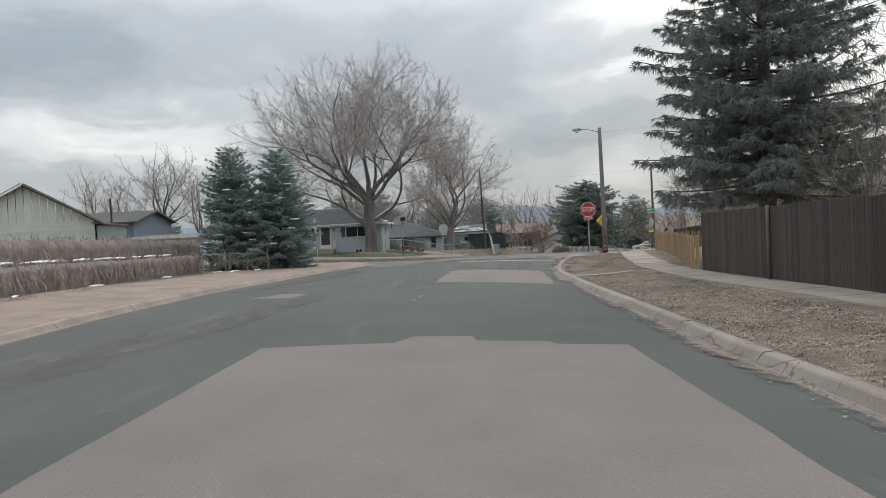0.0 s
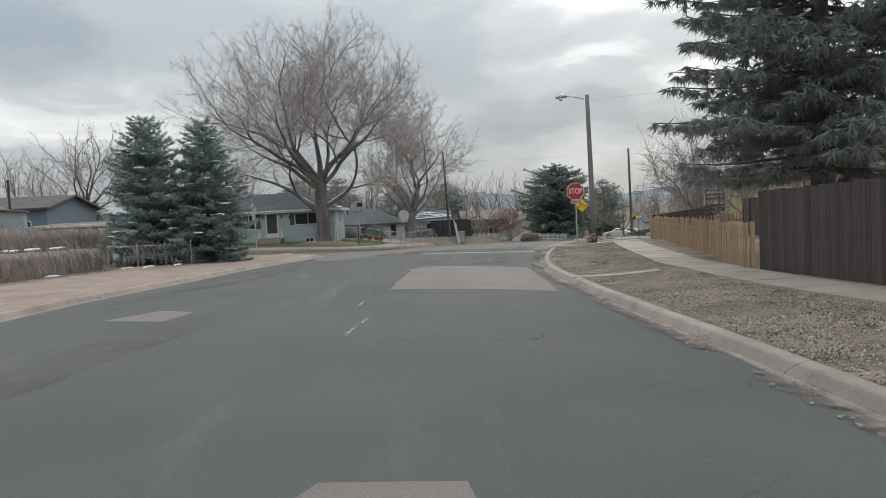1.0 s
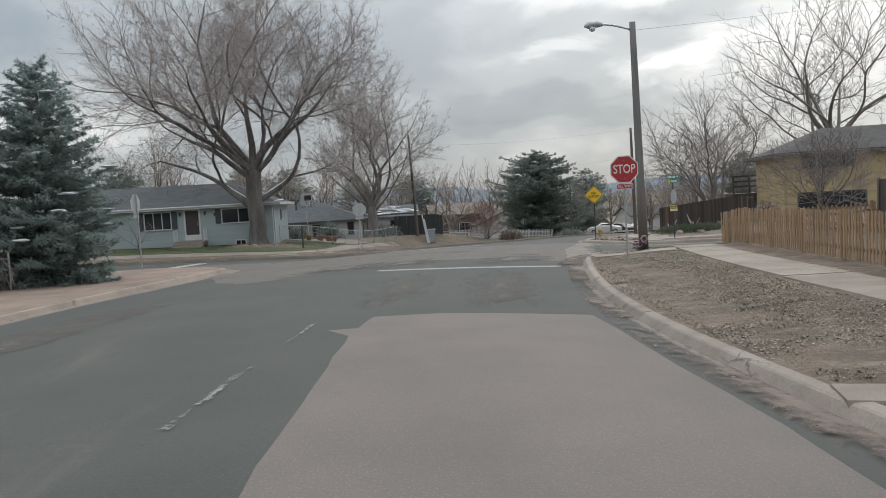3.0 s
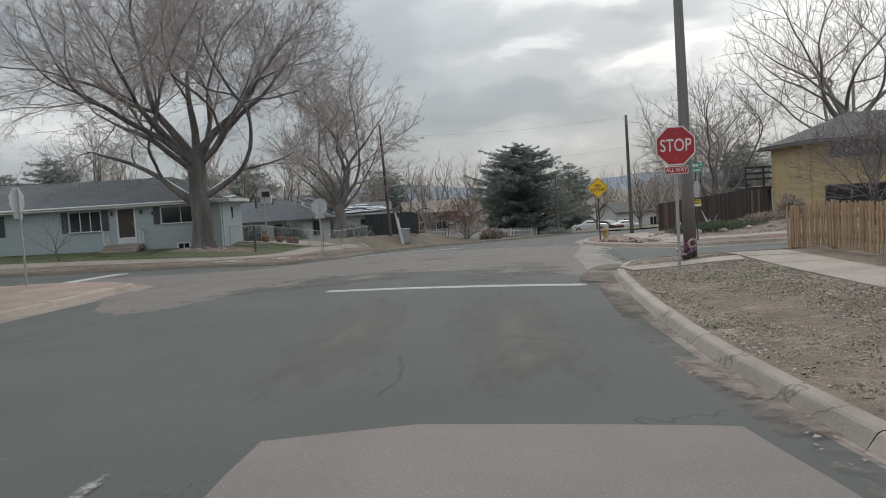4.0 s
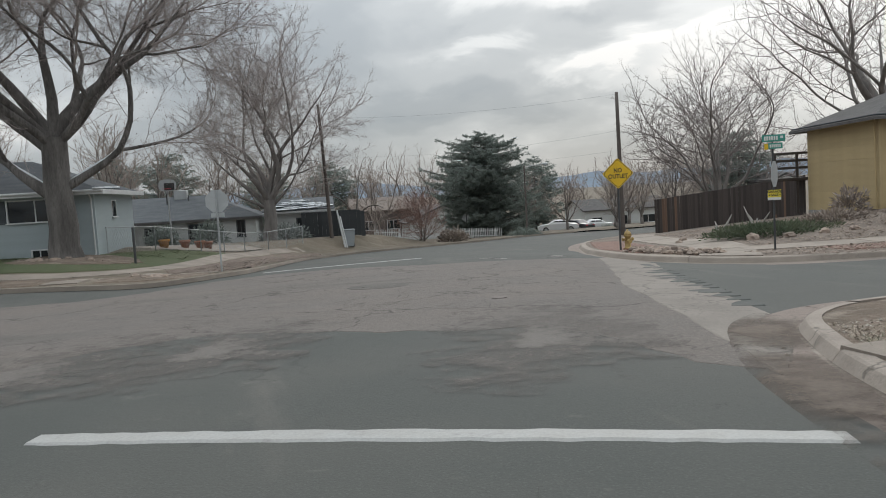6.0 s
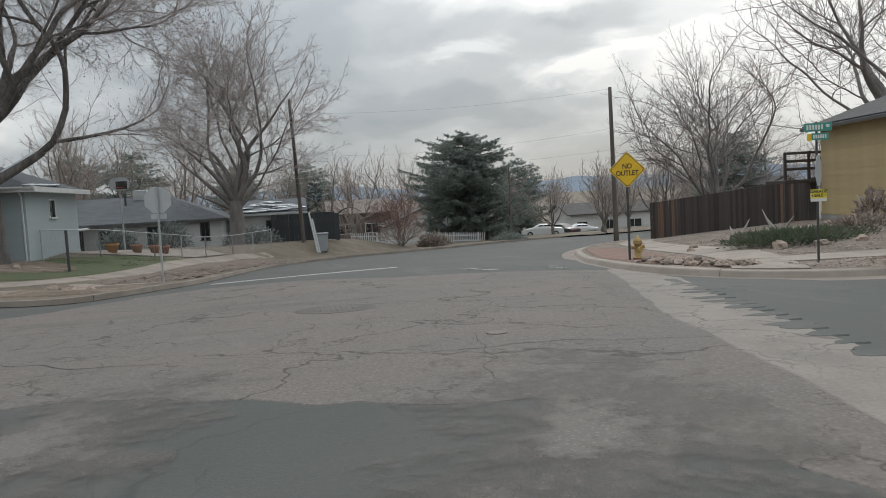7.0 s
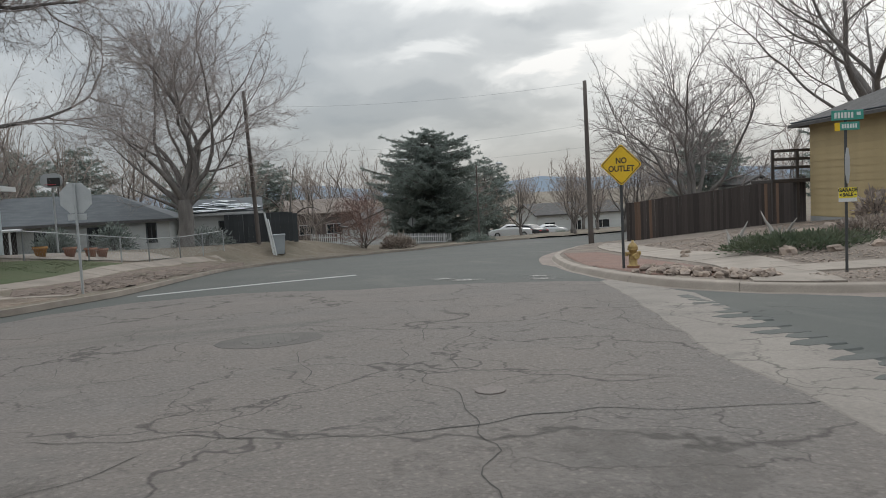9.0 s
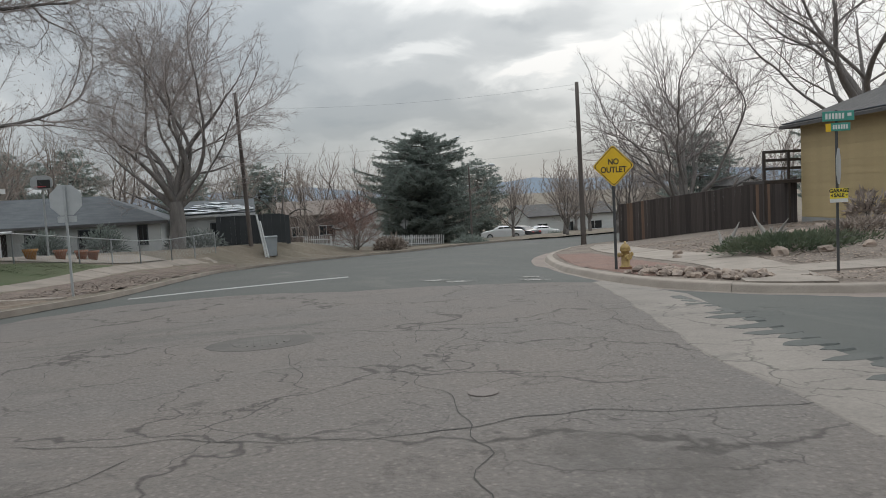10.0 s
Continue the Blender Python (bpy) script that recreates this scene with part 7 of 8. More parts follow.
# signs and poles round the crossing
stop_sign((7.53, 38.85, Z_NR(7.53, 38.85)), -12, 2.41 - Z_NR(7.53, 38.85), "red octagonal stop sign with all-way plaque on a steel post")
stop_sign((-0.65, 61.5, Z_FL(-0.65, 61.5)), 172, 2.42, "grey back of an octagonal stop sign on a steel post")
stop_sign((-8.9, 48.4, Z_NL(-8.9, 48.4)), -98, 2.62, "stop sign seen edge-on on a dark post")
diamond_sign((11.55, 56.0, Z_FR(11.55, 56.0)), -14, 2.32, "yellow diamond dead-end warning sign on a steel post", ("NO", "OUTLET"), size=0.65)
diamond_sign((17.4, 106.5, -3.15), 170, 2.1, "grey back of a diamond sign by the white fence", back=True)
street_sign((14.4, 52.65, Z_FR(14.4, 52.65)))
wood_pole("street_light_pole", (8.85, 41.25, 0.0), 7.0, 0.145, "tall wooden pole with a street light arm", lean=(0, -0.6), arm=(-1.0, 0.22, 6.75), base_h=1.9)
wood_pole("utility_pole", (21.2, 78.0, -1.8), 8.7, 0.15, "tall bare wooden utility pole at the bend", lean=(0, -0.4))
wood_pole("utility_pole", (3.9, 90.0, -2.25), 10.6, 0.15, "leaning wooden utility pole with a street lamp", lean=(0, -2.0), arm=(-1.0, 0.3, 6.4))
wood_pole("street_light_pole", (21.0, 98.0, -2.75), 6.2, 0.09, "slim street light pole at the bend", arm=(1.7, 0.25, 6.0))
hydrant((11.82, 56.1, Z_FR(11.82, 56.1) + 0.05))
flower_bunch((8.66, 41.0, Z_NR(8.66, 41.0)))
cable((21.15, 78, 6.8), (3.6, 90, 7.4), 0.4)
cable((21.15, 78, 4.6), (3.65, 90, 4.6), 0.5)
cable((21.15, 78, 3.4), (3.7, 90, 3.6), 0.4)
cable((8.8, 41.25, 6.75), (40, 36, 9.0), 0.3)

# fences
picket_fence([(7.8, 22.05), (7.95, 23.0), (8.95, 27.0), (10.3, 33.6), (11.95, 42.4)], Z_NR, 1.02, "fresh cedar picket fence with pointed tops")
picket_fence([(12.05, 42.35), (16, 41.6), (24, 40.4)], Z_NR, 1.02, "fresh cedar picket fence turning along the cross street")
board_fence("dark_fence", [(8.35, -12), (8.3, 2), (8.25, 12), (7.98, 21.9)], Z_NR, 1.7, "tall dark brown board fence beside the path", SLAT_DARK, 0.13, posts=7.3, tops=([0, 0.75, 0.84, 1], [2.35, 2.17, 2.08, 1.97]))
board_fence("dark_fence", [(14.0, 34.5), (16, 40), (22, 39)], Z_NR, 1.55, "dark brown board fence deep in the yard", SLAT_DARK, 0.2)
board_fence("dark_fence", [(23.2, 77.6), (25.4, 74.6), (27.0, 70.5), (26.4, 68.0)], Z_FR, 1.9, "tall dark board fence behind the corner yard", SLAT_DARK, 0.16, pales=(0.48, 0.64, 1.3, 7.6, 7.76, 7.92, 8.1), tops=([0, 0.35, 0.75, 1], [0.28, 0.68, 1.12, 1.28]))
board_fence("dark_fence", [(1.9, 92), (4, 92), (6.5, 91.2)], Z_FL, 1.9, "dark grey board fence by the bin", mat("dark_grey_board", (0.055, 0.06, 0.064), 0.85, 0.25, 2, 25, 0.3, rand=0.12), 0.3)
chain_fence([(-6.35, 69.6), (-4.9, 72.3), (-3.3, 75.65), (-1.5, 80.4), (-0.3, 83.2), (1.8, 87.2)], Z_FL, 1.15, "low chain-link fence round the yard")
picket_fence([(8.2, 104.5), (13, 104.6), (20.4, 104.2)], lambda x, y: -2.55 - 0.05 * (x - 8), 1.0, "low white picket fence beyond the bend", 0.17, TRIM)

# houses
house_blue()
house_ranch()
house_yellow()
house_cream()
low_shed()
house_simple("house", (7.5, 125, -3.4), 0, 7.0, 8, 3.3, 1.4, WALL_BRICK, ROOF_BROWN, "brown brick house with pale roof beyond the bend", [(1, 1, 2.4, 2), (4, 1, 5.5, 2)])
house_simple("house", (13.2, 118, -3.9), 0, 8.0, 9, 2.3, 1.7, WALL_WHITE, ROOF_GREY, "white gabled house behind the pine", [], along_x=False)
house_simple("house", (38.5, 130, -5.0), 0, 12.0, 8, 3.0, 1.3, WALL_WHITE, ROOF_GREY, "pale house far along the bend", [(1, 1, 2.4, 2), (5, 0.4, 6, 2.1), (8, 1, 10, 2)])
house_simple("house", (-33.5, 60, 0.2), 0, 7.4, 8, 3.2, 0.9, mat("siding_slate", (0.16, 0.20, 0.25), 0.8, 0.1, 1, 30, 0.1), ROOF_GREY, "slate-blue house behind the shed", [(4.6, 1.2, 6.2, 2.3)])

house_simple("shed", (36.6, 86, -0.9), 0, 2.4, 3, 1.75, 0.5, WALL_WHITE, ROOF_GREY, "small gabled shed behind the dark fence", [], over=0.2, along_x=False)

# trees: the great ones first
forked_tree("shade_tree", (-7.4, 67.5, -0.5), 18.4, 11.2, 0.55, 4, "great bare shade tree with rough grey bark",
            [(2.6, 272, 50, 0.58), (3.0, 82, 64, 0.36), (5.0, 282, 30, 0.50), (5.0, 350, 10, 0.48), (5.1, 70, 27, 0.52), (4.8, 105, 48, 0.34), (4.6, 205, 44, 0.32), (4.7, 20, 46, 0.30), (4.9, 245, 42, 0.34), (4.4, 300, 56, 0.32), (4.8, 85, 58, 0.30)],
            5.1, lean=(-0.9, 0), low=0.08, wood=BARK_PALE, rmin=0.0068, twigs=2.2, buds=0.2, taper=0.80, side=0.57, up=0.03, twig=TWIG_PALE, snowy=(0, 1))
forked_tree("shade_tree", (-0.4, 88.6, -1.9), 17.4, 7.6, 0.48, 9, "tall bare shade tree beside the white house",
            [(3.2, 275, 42, 0.50), (3.4, 90, 42, 0.50), (3.6, 340, 14, 0.52), (3.5, 140, 30, 0.44), (3.5, 215, 34, 0.44), (3.2, 40, 48, 0.36), (3.0, 255, 60, 0.30), (3.1, 100, 60, 0.30), (3.6, 10, 5, 0.46), (3.5, 290, 26, 0.44), (3.5, 75, 26, 0.44)],
            3.6, lean=(0.8, 0), low=0.08, rmin=0.008, twigs=2.4, taper=0.72, side=0.59, up=0.024, wood=BARK_GREY, twig=TWIG_PALE)
forked_tree("shade_tree", (29.4, 81, -1.0), 13.6, 8.4, 0.34, 12, "bare many-stemmed tree behind the dark fence",
            [(0.4, 270, 36, 0.42), (0.5, 90, 38, 0.42), (0.6, 0, 10, 0.46), (0.5, 180, 20, 0.42), (0.4, 300, 20, 0.44), (0.4, 75, 20, 0.44), (0.4, 255, 54, 0.36), (0.4, 105, 56, 0.36), (0.5, 30, 34, 0.36)],
            0.9, low=0.06, rmin=0.007, twigs=1.1, taper=0.64, side=0.57, up=0.02, wood=BARK_GREY)
forked_tree("shade_tree", (36.0, 74, -0.3), 18.5, 9.5, 0.50, 15, "large bare tree behind the yellow house",
            [(4.0, 262, 58, 0.46), (4.4, 280, 36, 0.55), (4.8, 300, 16, 0.55), (4.8, 90, 24, 0.55), (4.4, 200, 38, 0.42), (4.5, 30, 40, 0.42), (3.6, 250, 72, 0.34)],
            4.8, low=0.15, rmin=0.009, twigs=0.8, taper=0.75, wood=BARK_GREY)
forked_tree("shade_tree", (-27.6, 70, 0.2), 11.0, 5.2, 0.28, 18, "rounded bare tree behind the hedges",
            [(2.6, 270, 52, 0.5), (2.7, 90, 52, 0.5), (2.9, 330, 24, 0.5), (2.9, 60, 30, 0.5), (2.8, 200, 36, 0.45), (2.9, 130, 40, 0.45), (2.9, 0, 8, 0.5)],
            2.9, low=0.22, rmin=0.009, twigs=1.2)
bare_tree("shade_tree", (20.4, 33, 0.3), 12.5, 5.0, 0.26, 19, "bare tree behind the dark fence", limbs=5, levels=4, fork=0.2)
bare_tree("ornamental_tree", (20.6, 50.8, -0.1), 4.1, 2.9, 0.10, 20, "small spreading bare tree before the yellow house", limbs=9, levels=4, fork=0.14, low=0.1, twig_r=0.008)
bare_tree("yard_tree", (13.0, 22.0, 0.3), 5.0, 2.5, 0.11, 44, "brownish bare tree behind the dark fence", limbs=8, levels=4, fork=0.16, low=0.08, twig=mat("twigs_brown", (0.25, 0.205, 0.18), 0.95, 0.25, 1.5, 8, 0), twig_r=0.006, count=0.7)
bare_tree("ornamental_tree", (-13.8, 63.6, -0.5), 2.4, 1.2, 0.05, 25, "slender bare sapling on the lawn", limbs=5, levels=3, fork=0.35, twig_r=0.007)
far_tree = forked_tree("far_tree", (-19, 86, -0.6), 11.5, 5.6, 0.22, 26, "bare brownish tree behind the houses",
                       [(1.8, 270, 46, 0.5), (1.9, 90, 46, 0.5), (2.2, 330, 16, 0.55), (2.1, 150, 30, 0.5), (2.0, 210, 34, 0.5), (2.1, 30, 36, 0.45)],
                       2.2, low=0.12, rmin=0.013, twigs=1.2, taper=0.8, twig=TWIG_WARM)
far_tall = forked_tree("far_tree", (14.0, 136, -4.2), 14.5, 5.6, 0.26, 27, "tall bare straw-coloured tree far beyond the bend",
                       [(2.0, 270, 36, 0.5), (2.2, 90, 36, 0.5), (2.6, 330, 10, 0.6), (2.4, 150, 24, 0.5), (2.4, 210, 28, 0.5), (2.2, 30, 30, 0.45)],
                       2.6, low=0.08, rmin=0.016, twigs=1.3, taper=0.8, twig=TWIG_WARM)
willow = bare_tree("weeping_tree", (6.3, 99, -2.4), 9.5, 3.6, 0.2, 28, "bare drooping tree behind the leaning pole", limbs=6, levels=4, fork=0.3, twig=TWIG_WARM, twig_r=0.014, droop=0.9, low=0.1)
rnd = random.Random(99)
for x, y, z, k in ((-31, 90, -0.4, 1.1), (-25, 98, -0.8, 1.0), (-12, 94, -1.0, 0.9), (-14, 104, -1.2, 1.15), (-6, 108, -1.6, 1.0), (-38, 84, 0, 0.95), (-45, 92, 0, 1.1), (3, 116, -2.8, 1.0), (-2, 122, -2.8, 1.1), (-52, 72, 0.4, 1.0), (-44, 66, 0.4, 0.8), (-60, 84, 0.4, 1.1),
                  (41, 118, -4.0, 0.85), (47, 112, -4.0, 0.8), (34, 134, -4.4, 0.9), (52, 122, -4.0, 1.0), (46, 100, -2.6, 0.9), (57, 106, -2.6, 1.0), (27, 30, 0.4, 0.9), (33, 44, 0.2, 0.7), (38, 96, -2, 0.7), (33.5, 108, -3.4, 0.8), (30, 113, -3.8, 0.7), (37, 104, -3, 0.75), (27, 118, -4, 0.75), (43, 126, -4.2, 0.9), (9, 112, -2.9, 0.8), (17.2, 37.5, 0.2, 0.42), (19.6, 41.5, 0.1, 0.5), (15.8, 31.5, 0.3, 0.4), (22.5, 46.0, 0.1, 0.36), (24, 36, 0.3, 0.6), (35.5, 99, -2.6, 0.75), (40.5, 107, -3.2, 0.8), (31.5, 103, -3.2, 0.6), (-9.5, 99, -1.4, 0.9), (-20, 96, -0.8, 0.95)):
    copy_thing(far_tree, pose(x, y, z, 0, 0, rnd.uniform(0, 360)) @ Matrix.Scale(k, 4))
for x, y, z, k in ((18.5, 140, -4.4, 1.0), (23, 146, -4.4, 0.95), (10, 144, -4.2, 1.0), (29, 152, -4.6, 0.8), (37, 150, -4.6, 0.75), (44, 146, -4.6, 0.7), (52, 150, -4.6, 0.8), (2, 148, -4.2, 0.9), (-8, 140, -3.8, 0.9), (62, 140, -4.6, 0.8), (33, 141, -4.5, 0.8), (40, 139, -4.5, 0.75), (48, 136, -4.5, 0.75), (26, 148, -4.5, 0.85)):
    copy_thing(far_tall, pose(x, y, z, 0, 0, rnd.uniform(0, 360)) @ Matrix.Scale(k, 4))
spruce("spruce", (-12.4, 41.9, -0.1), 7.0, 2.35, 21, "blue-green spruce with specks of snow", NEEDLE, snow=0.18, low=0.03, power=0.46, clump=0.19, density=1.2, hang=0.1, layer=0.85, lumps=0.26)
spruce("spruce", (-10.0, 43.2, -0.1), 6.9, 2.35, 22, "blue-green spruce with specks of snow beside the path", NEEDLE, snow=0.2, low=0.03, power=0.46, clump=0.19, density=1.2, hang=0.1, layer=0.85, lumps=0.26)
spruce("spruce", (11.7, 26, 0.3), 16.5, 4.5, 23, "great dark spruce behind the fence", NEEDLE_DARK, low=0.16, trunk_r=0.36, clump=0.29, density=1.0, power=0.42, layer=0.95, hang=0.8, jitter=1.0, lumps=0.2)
spruce("pine", (19.6, 108, -3.2), 10.3, 4.9, 24, "broad dark pine beyond the bend", NEEDLE_PINE, low=0.05, trunk_r=0.3, clump=0.34, snow=0.10, density=1.0, rounded=True, lumps=0.5, jitter=1.2)
pine = spruce("pine", (30.5, 126, -4), 9.2, 3.6, 29, "dark pine behind the street light", NEEDLE_PINE, low=0.06, trunk_r=0.22, clump=0.55, rounded=True, density=0.55)
for x, y, z, k in ((5.5, 142, -4, 1.15), (-24, 82, -0.3, 0.6), (-21.5, 84, -0.3, 0.72), (-11, 112, -2, 0.95), (-31, 79, -0.3, 0.5), (36.5, 90, -2, 0.75), (-18, 120, -2, 1.0), (-3, 132, -3, 1.0), (43, 84, -1, 0.7)):
    copy_thing(pine, pose(x, y, z, 0, 0, rnd.uniform(0, 360)) @ Matrix.Scale(k, 4))

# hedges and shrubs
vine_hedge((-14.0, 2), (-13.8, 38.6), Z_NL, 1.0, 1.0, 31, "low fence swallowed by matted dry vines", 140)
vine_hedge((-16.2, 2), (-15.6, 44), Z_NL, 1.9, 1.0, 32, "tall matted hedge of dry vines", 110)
vine_hedge((-13.3, 38.9), (-10.3, 41.2), Z_NL, 0.95, 0.3, 33, "thin wire fence hung with dry vines", 65, solid=False)
shrub("juniper", (17.6, 57.6, Z_FR(17.6, 57.6)), (2.6, 1.4, 0.36), 51, "low spreading green juniper in the gravel yard", JUNIPER, 5200, length=0.17)
shrub("juniper", (20.6, 58.4, Z_FR(20.6, 58.4)), (1.6, 0.9, 0.35), 52, "low brownish juniper in the gravel yard", STRAW, 1200, length=0.2)
shrub("rose_bush", (23.6, 61.4, Z_FR(23.6, 61.4)), (0.7, 0.6, 1.0), 53, "dry reddish bush by the yellow wall", TWIG_WARM, 500, length=0.3)
bare_tree("dry_bush", (10.9, 93.4, -2.5), 4.3, 2.1, 0.06, 54, "tall reddish bare bush at the bend", limbs=7, levels=4, stems=3, fork=0.08, low=0.05, twig=mat("twigs_red", (0.30, 0.20, 0.17), 0.95, 0.25, 1.5, 8, 0), twig_r=0.012, count=0.75)
shrub("dry_bush", (13.6, 94.2, -2.5), (1.3, 1.0, 0.9), 55, "low tan bush at the bend", STRAW, 900, length=0.4)
shrub("clipped_hedge", (20.6, 97.4, -2.75), (1.7, 0.9, 0.75), 56, "dark clipped evergreen mound dusted with snow", NEEDLE_PINE, 2200, length=0.2)
shrub("clipped_hedge", (36.8, 118.0, -4.2), (1.6, 0.9, 0.8), 57, "dark clipped evergreen mound dusted with snow", NEEDLE_PINE, 1200, length=0.25)
shrub("evergreen_bush", (-4.4, 88.0, Z_FL(-4.4, 88)), (1.3, 0.8, 1.5), 58, "dark evergreen bush against the white wall", NEEDLE_PINE, 1500, length=0.28)
shrub("evergreen_bush", (-7.6, 88.2, Z_FL(-7.6, 88.2)), (1.2, 0.8, 1.3), 59, "dark evergreen bush against the white wall", NEEDLE_PINE, 1500, length=0.28)
shrub("evergreen_bush", (0.6, 89.8, Z_FL(0.6, 89.8)), (1.8, 0.7, 1.1), 60, "dark evergreen bush by the yard fence", NEEDLE_DARK, 1500, length=0.28)

# corner yard
rr = random.Random(5)
pile = []
while len(pile) < 130:
    u, v = rr.random(), rr.random()
    bx, by = 11.05 + 1.35 * u - 0.25 * math.sin(3.14 * u), 54.7 - 2.45 * u
    pile.append((bx + 0.95 * v * (1 - 0.3 * u), by + 0.62 * v, (lambda lift: lambda x, y: Z_FR(x, y) + lift)(0.10 * math.sin(3.14 * v) * rr.random())))
scattered("corner_rock", pile, (0.06, 0.14), STONE, "rough tan stone in the pile at the corner", 61, group="stones at the corner")
scattered("boulder", [(16.2, 56.5, Z_FR), (17.2, 56.1, Z_FR), (18.3, 55.9, Z_FR), (19.2, 55.7, Z_FR), (20.4, 55.6, Z_FR), (15.2, 59.4, Z_FR)], (0.14, 0.26), STONE, "rounded pale boulder edging the juniper", 62, group="boulders in the yard")
scattered("border_rock", [(16 + 0.5 * i + rr.gauss(0, 0.15), 60.4 + rr.gauss(0, 0.25) + 0.05 * i, Z_FR) for i in range(22)], (0.12, 0.26), STONE, "flat border stone in the gravel yard", 63, group="border stones")
scattered("corner_rock", [(-2.6 + rr.uniform(-0.6, 0.6), 59.3 + rr.uniform(-0.3, 0.3), Z_FL) for i in range(9)], (0.12, 0.26), STONE, "rough stone by the kerb ramp", 64, group="stones by the ramp")
scattered("root_stone", [(-7.4 + rr.uniform(-1.6, 2.4), 66.3 + rr.uniform(-0.5, 0.4), Z_FL) for i in range(14)], (0.12, 0.24), STONE, "rough stone round the shade tree's foot", 65, group="stones round the tree")
driftwood((16.9, 59.6, Z_FR(16.9, 59.6)), 3, 0.75)
driftwood((18.15, 59.3, Z_FR(18.15, 59.3)), 6, 0.95)
for x, y, m in ((-5.0, 75.0, mat('pot_orange', (0.46, 0.23, 0.07), 0.8, 0.2, 4, 25, 0.2)), (-4.3, 76.9, TERRACOTTA), (-3.75, 78.4, TERRACOTTA), (-3.4, 79.1, TERRACOTTA)):
    flower_pot((x, y, Z_FL(x, y)), m)
bin_and_boards()
hoop((-5.5, 80.0, Z_FL(-5.5, 80)))
single("black_post", Shape().tube([(-4.45, 66.0, Z_FL(-4.45, 66) - 0.1), (-4.45, 66.0, Z_FL(-4.45, 66) + 1.45)], 0.05, 8), STEEL_DARK, "short black metal post on the lawn", "post")
single("driveway", cdt([(-6.4, 72.4), (-5.0, 73.0), (-3.45, 76.0), (-1.7, 80.6), (-0.6, 83.0), (-2.0, 83.6), (-4.6, 80.2), (-6.4, 77.2)], Z_FL, 0.8, 0.035), CONCRETE, "pale concrete drive in the fenced yard", "driveway", "structure")
car((30.4, 117.5, -3.75), 165, CAR_WHITE, "white saloon car parked along the bend")
car((36.3, 121.5, -4.2), 175, CAR_WHITE, "pale saloon car parked far along the bend")
car((33.6, 120.5, -4.0), 120, CAR_DARK, "dark car parked behind the white one")
snow_bits([(-13.2, 9 + 6.1 * i + rr.uniform(-1, 1), rr.uniform(0.2, 0.5), rr.uniform(0.08, 0.15)) for i in range(5)] + [(-11.7, 39.3, 0.9, 0.16), (-10.7, 40.3, 0.9, 0.18), (-12.4, 38.7, 0.4, 0.12)], Z_NL, "dirty patch of old snow by the hedge", 71)
hs_line = [(-14.3, 6 + 1.7 * i + rr.uniform(-0.5, 0.5), rr.uniform(0.35, 0.9), rr.uniform(0.15, 0.3)) for i in range(19)]
snow_bits(hs_line, lambda x, y: Z_NL(x, y) + 0.97, "snow lying between the vine hedges", 72)

# ground cover
on_verge = lambda x, y: edge_r(y) + 0.25 < x < edge_r(y) + 2.75 + 0.03 * max(0, y - 24) and not (23.1 < y < 24.3) and y < 41.6
grass_patch("dry_grass", (4.2, 10.5, 0, 42), Z_NR, 90000, 81, GRASS_DRY, "matted dead grass on the verge", on_verge, 0.008, 0.026, True)
grass_patch("green_grass", (4.2, 10.5, 0, 42), Z_NR, 15000, 82, GRASS_GREEN, "sparse green tufts on the verge", on_verge, 0.015, 0.045, True)
litter("leaf_litter", (4.2, 10.5, 0, 42), Z_NR, 120000, 83, GRASS_DRY, "pale dry leaves scattered on the verge", on_verge, (0.006, 0.021))
litter("dirt_clods", (4.2, 10.5, 0, 42), Z_NR, 18000, 88, mat("dark_clods", (0.125, 0.10, 0.077), 0.95, 0.4, 3, 20, 0.5), "small dark clods of earth on the verge", on_verge, (0.008, 0.028))
litter("wood_chips", (4.2, 10.5, 0, 42), Z_NR, 60000, 89, mat("pale_chips", (0.46, 0.42, 0.365), 0.9, 0.3, 3, 20, 0.2), "pale wood chips strewn on the verge", on_verge, (0.008, 0.026))
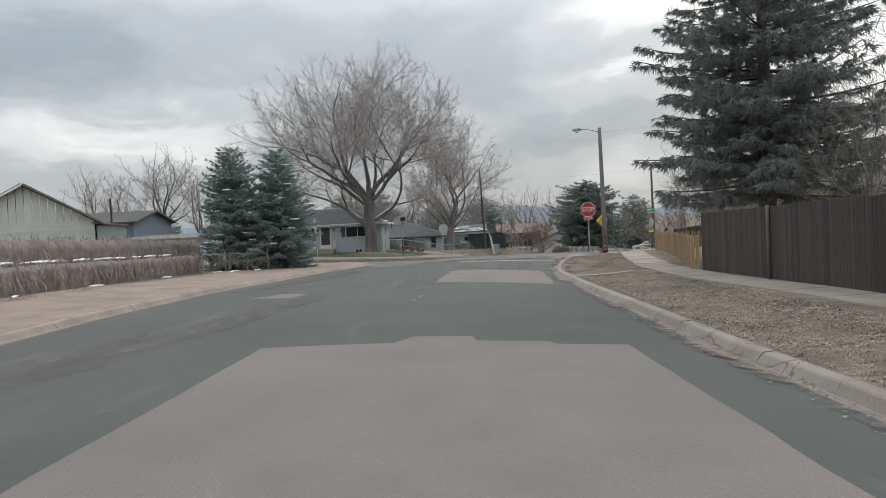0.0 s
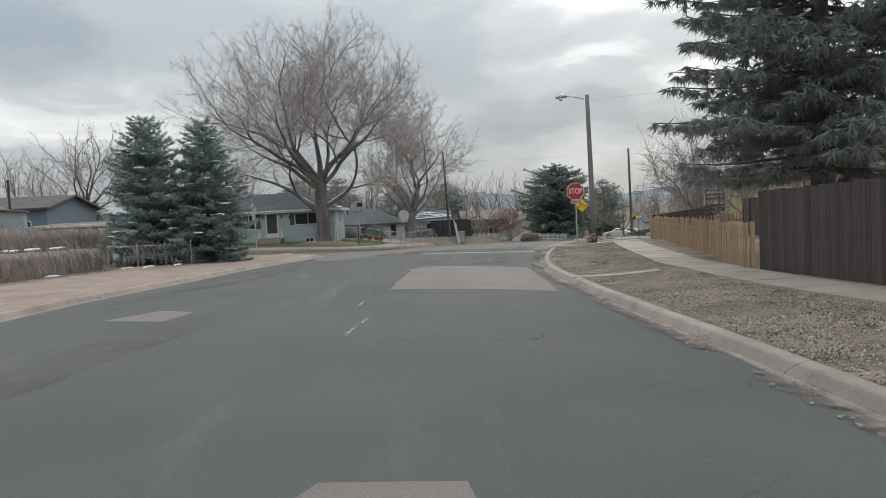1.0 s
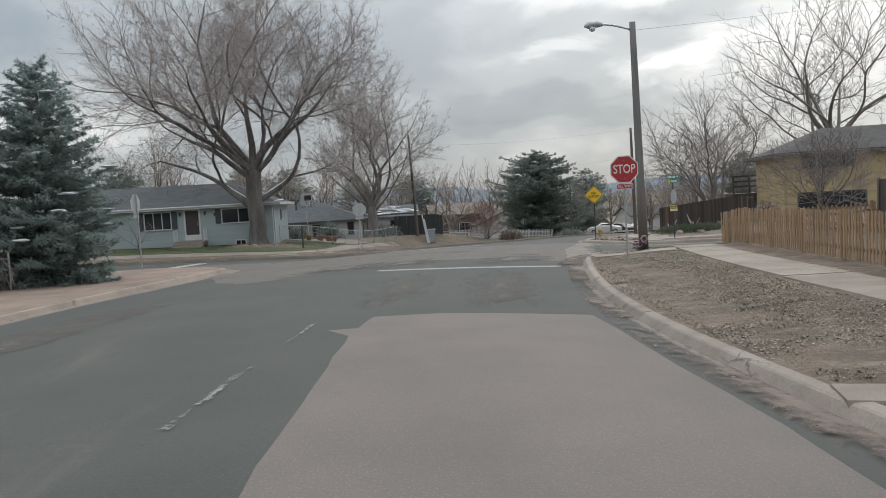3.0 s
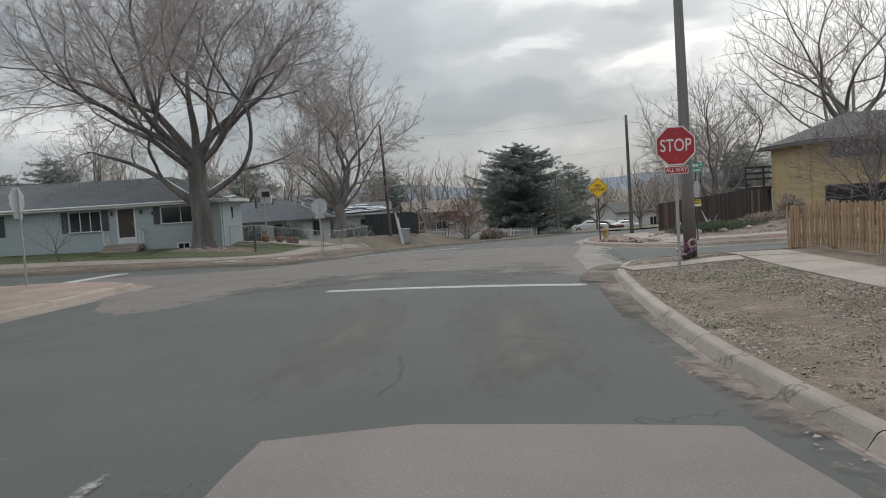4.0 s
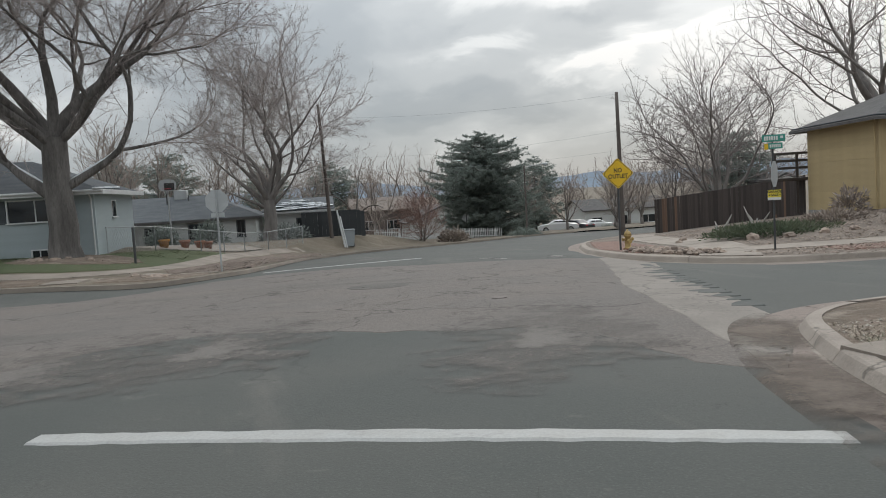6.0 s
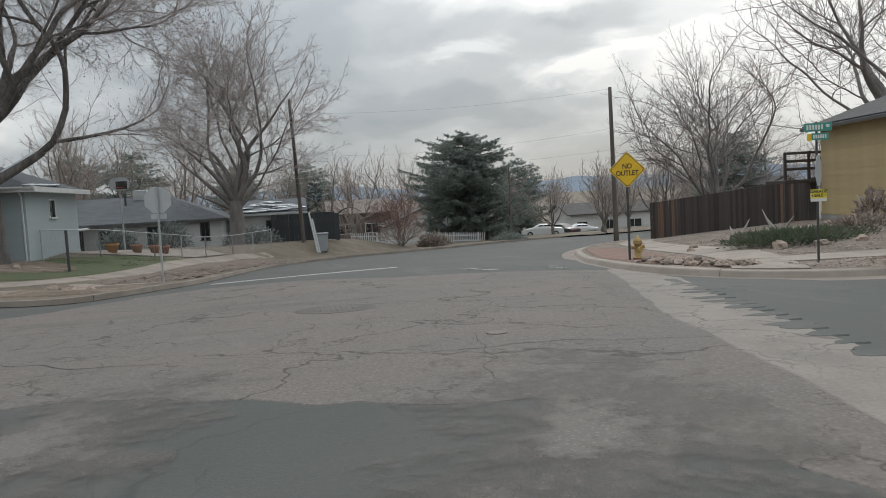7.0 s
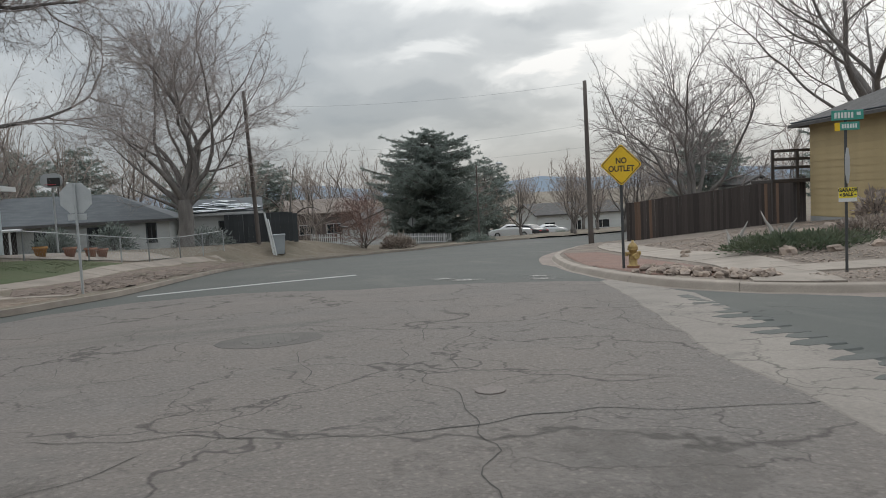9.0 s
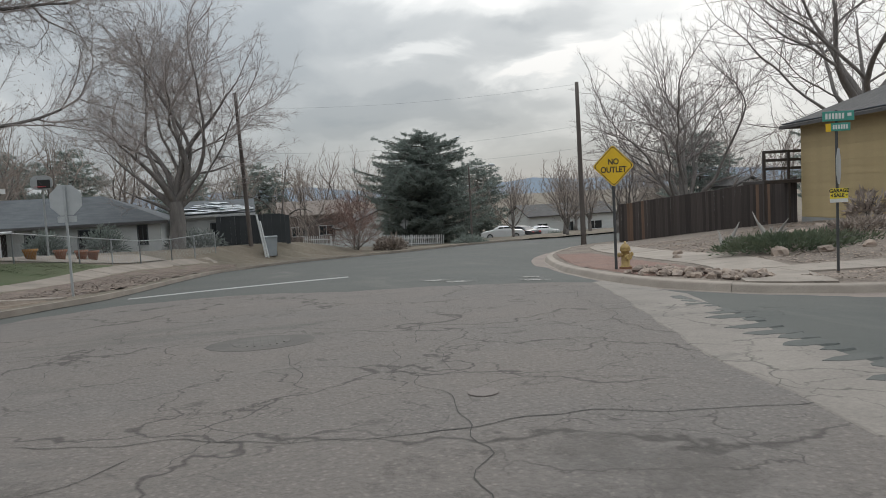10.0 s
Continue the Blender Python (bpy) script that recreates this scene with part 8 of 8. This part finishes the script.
litter("leaf_litter", (3.3, 8, 0, 43), lambda x, y: road_z(x, y) + 0.012, 9000, 84, STRAW, "dead leaves and grit in the gutter", lambda x, y: edge_r(y) - 0.45 < x < edge_r(y) - 0.02, (0.01, 0.035))
litter("leaf_litter", (-13.4, -12.2, 5, 42), lambda x, y: Z_NL(x, y) + 0.03, 5000, 85, STRAW, "dead leaves along the hedge", lambda x, y: True, (0.02, 0.05))
on_lawn = lambda x, y: (x < -9.4 and y > 63.4) or (-6.1 + 0.45 * max(0, y - 70) < x < -3.75 + 0.12 * max(0, y - 65) and y > 68.6)
grass_patch("lawn_grass", (-24, -2.4, 62.8, 76.5), lambda x, y: Z_FL(x, y) + 0.03, 26000, 86, LAWN, "short thin grass of the lawn", on_lawn, 0.015, 0.04)
litter("gravel_stones", (13, 27, 52, 68), lambda x, y: Z_FR(x, y) + 0.01, 30000, 90, STONE, "small pale stones strewn over the gravel yard", lambda x, y: x > 15.5 + 0.12 * (y - 56), (0.02, 0.055))
litter("gravel_stones", (13.4, 30, 49, 52.6), lambda x, y: Z_FR(x, y) + 0.035, 9000, 91, STONE, "small reddish stones in the strip by the kerb", lambda x, y: 64.2 - 0.98 * x + 0.013 * (x - 13) ** 2 * 4 < y < 53.4 - 0.13 * (x - 13), (0.02, 0.045))
litter("river_rock", (-3.2, 3, 61.8, 85), lambda x, y: Z_FL(x, y) + 0.03, 26000, 87, STONE, "loose river rock", lambda x, y: edge_l(y) - 2.35 < x < edge_l(y) - 0.35, (0.03, 0.085))


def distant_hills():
    """A low bluish range on the horizon, distance haze put into its base colour."""
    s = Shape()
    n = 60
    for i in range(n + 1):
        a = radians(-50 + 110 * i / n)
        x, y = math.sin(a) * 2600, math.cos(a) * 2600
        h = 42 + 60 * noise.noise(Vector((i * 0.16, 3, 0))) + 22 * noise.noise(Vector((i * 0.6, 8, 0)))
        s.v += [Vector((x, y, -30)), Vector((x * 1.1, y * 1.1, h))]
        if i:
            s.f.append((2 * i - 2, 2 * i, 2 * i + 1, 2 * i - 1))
    single("backdrop_hills", s, mat("haze_tinted_hills", (0.20, 0.25, 0.31), 0.95, 0.15, 0.002, 0.02, 0), "low hazy blue hills on the horizon", "hills", "structure")


distant_hills()
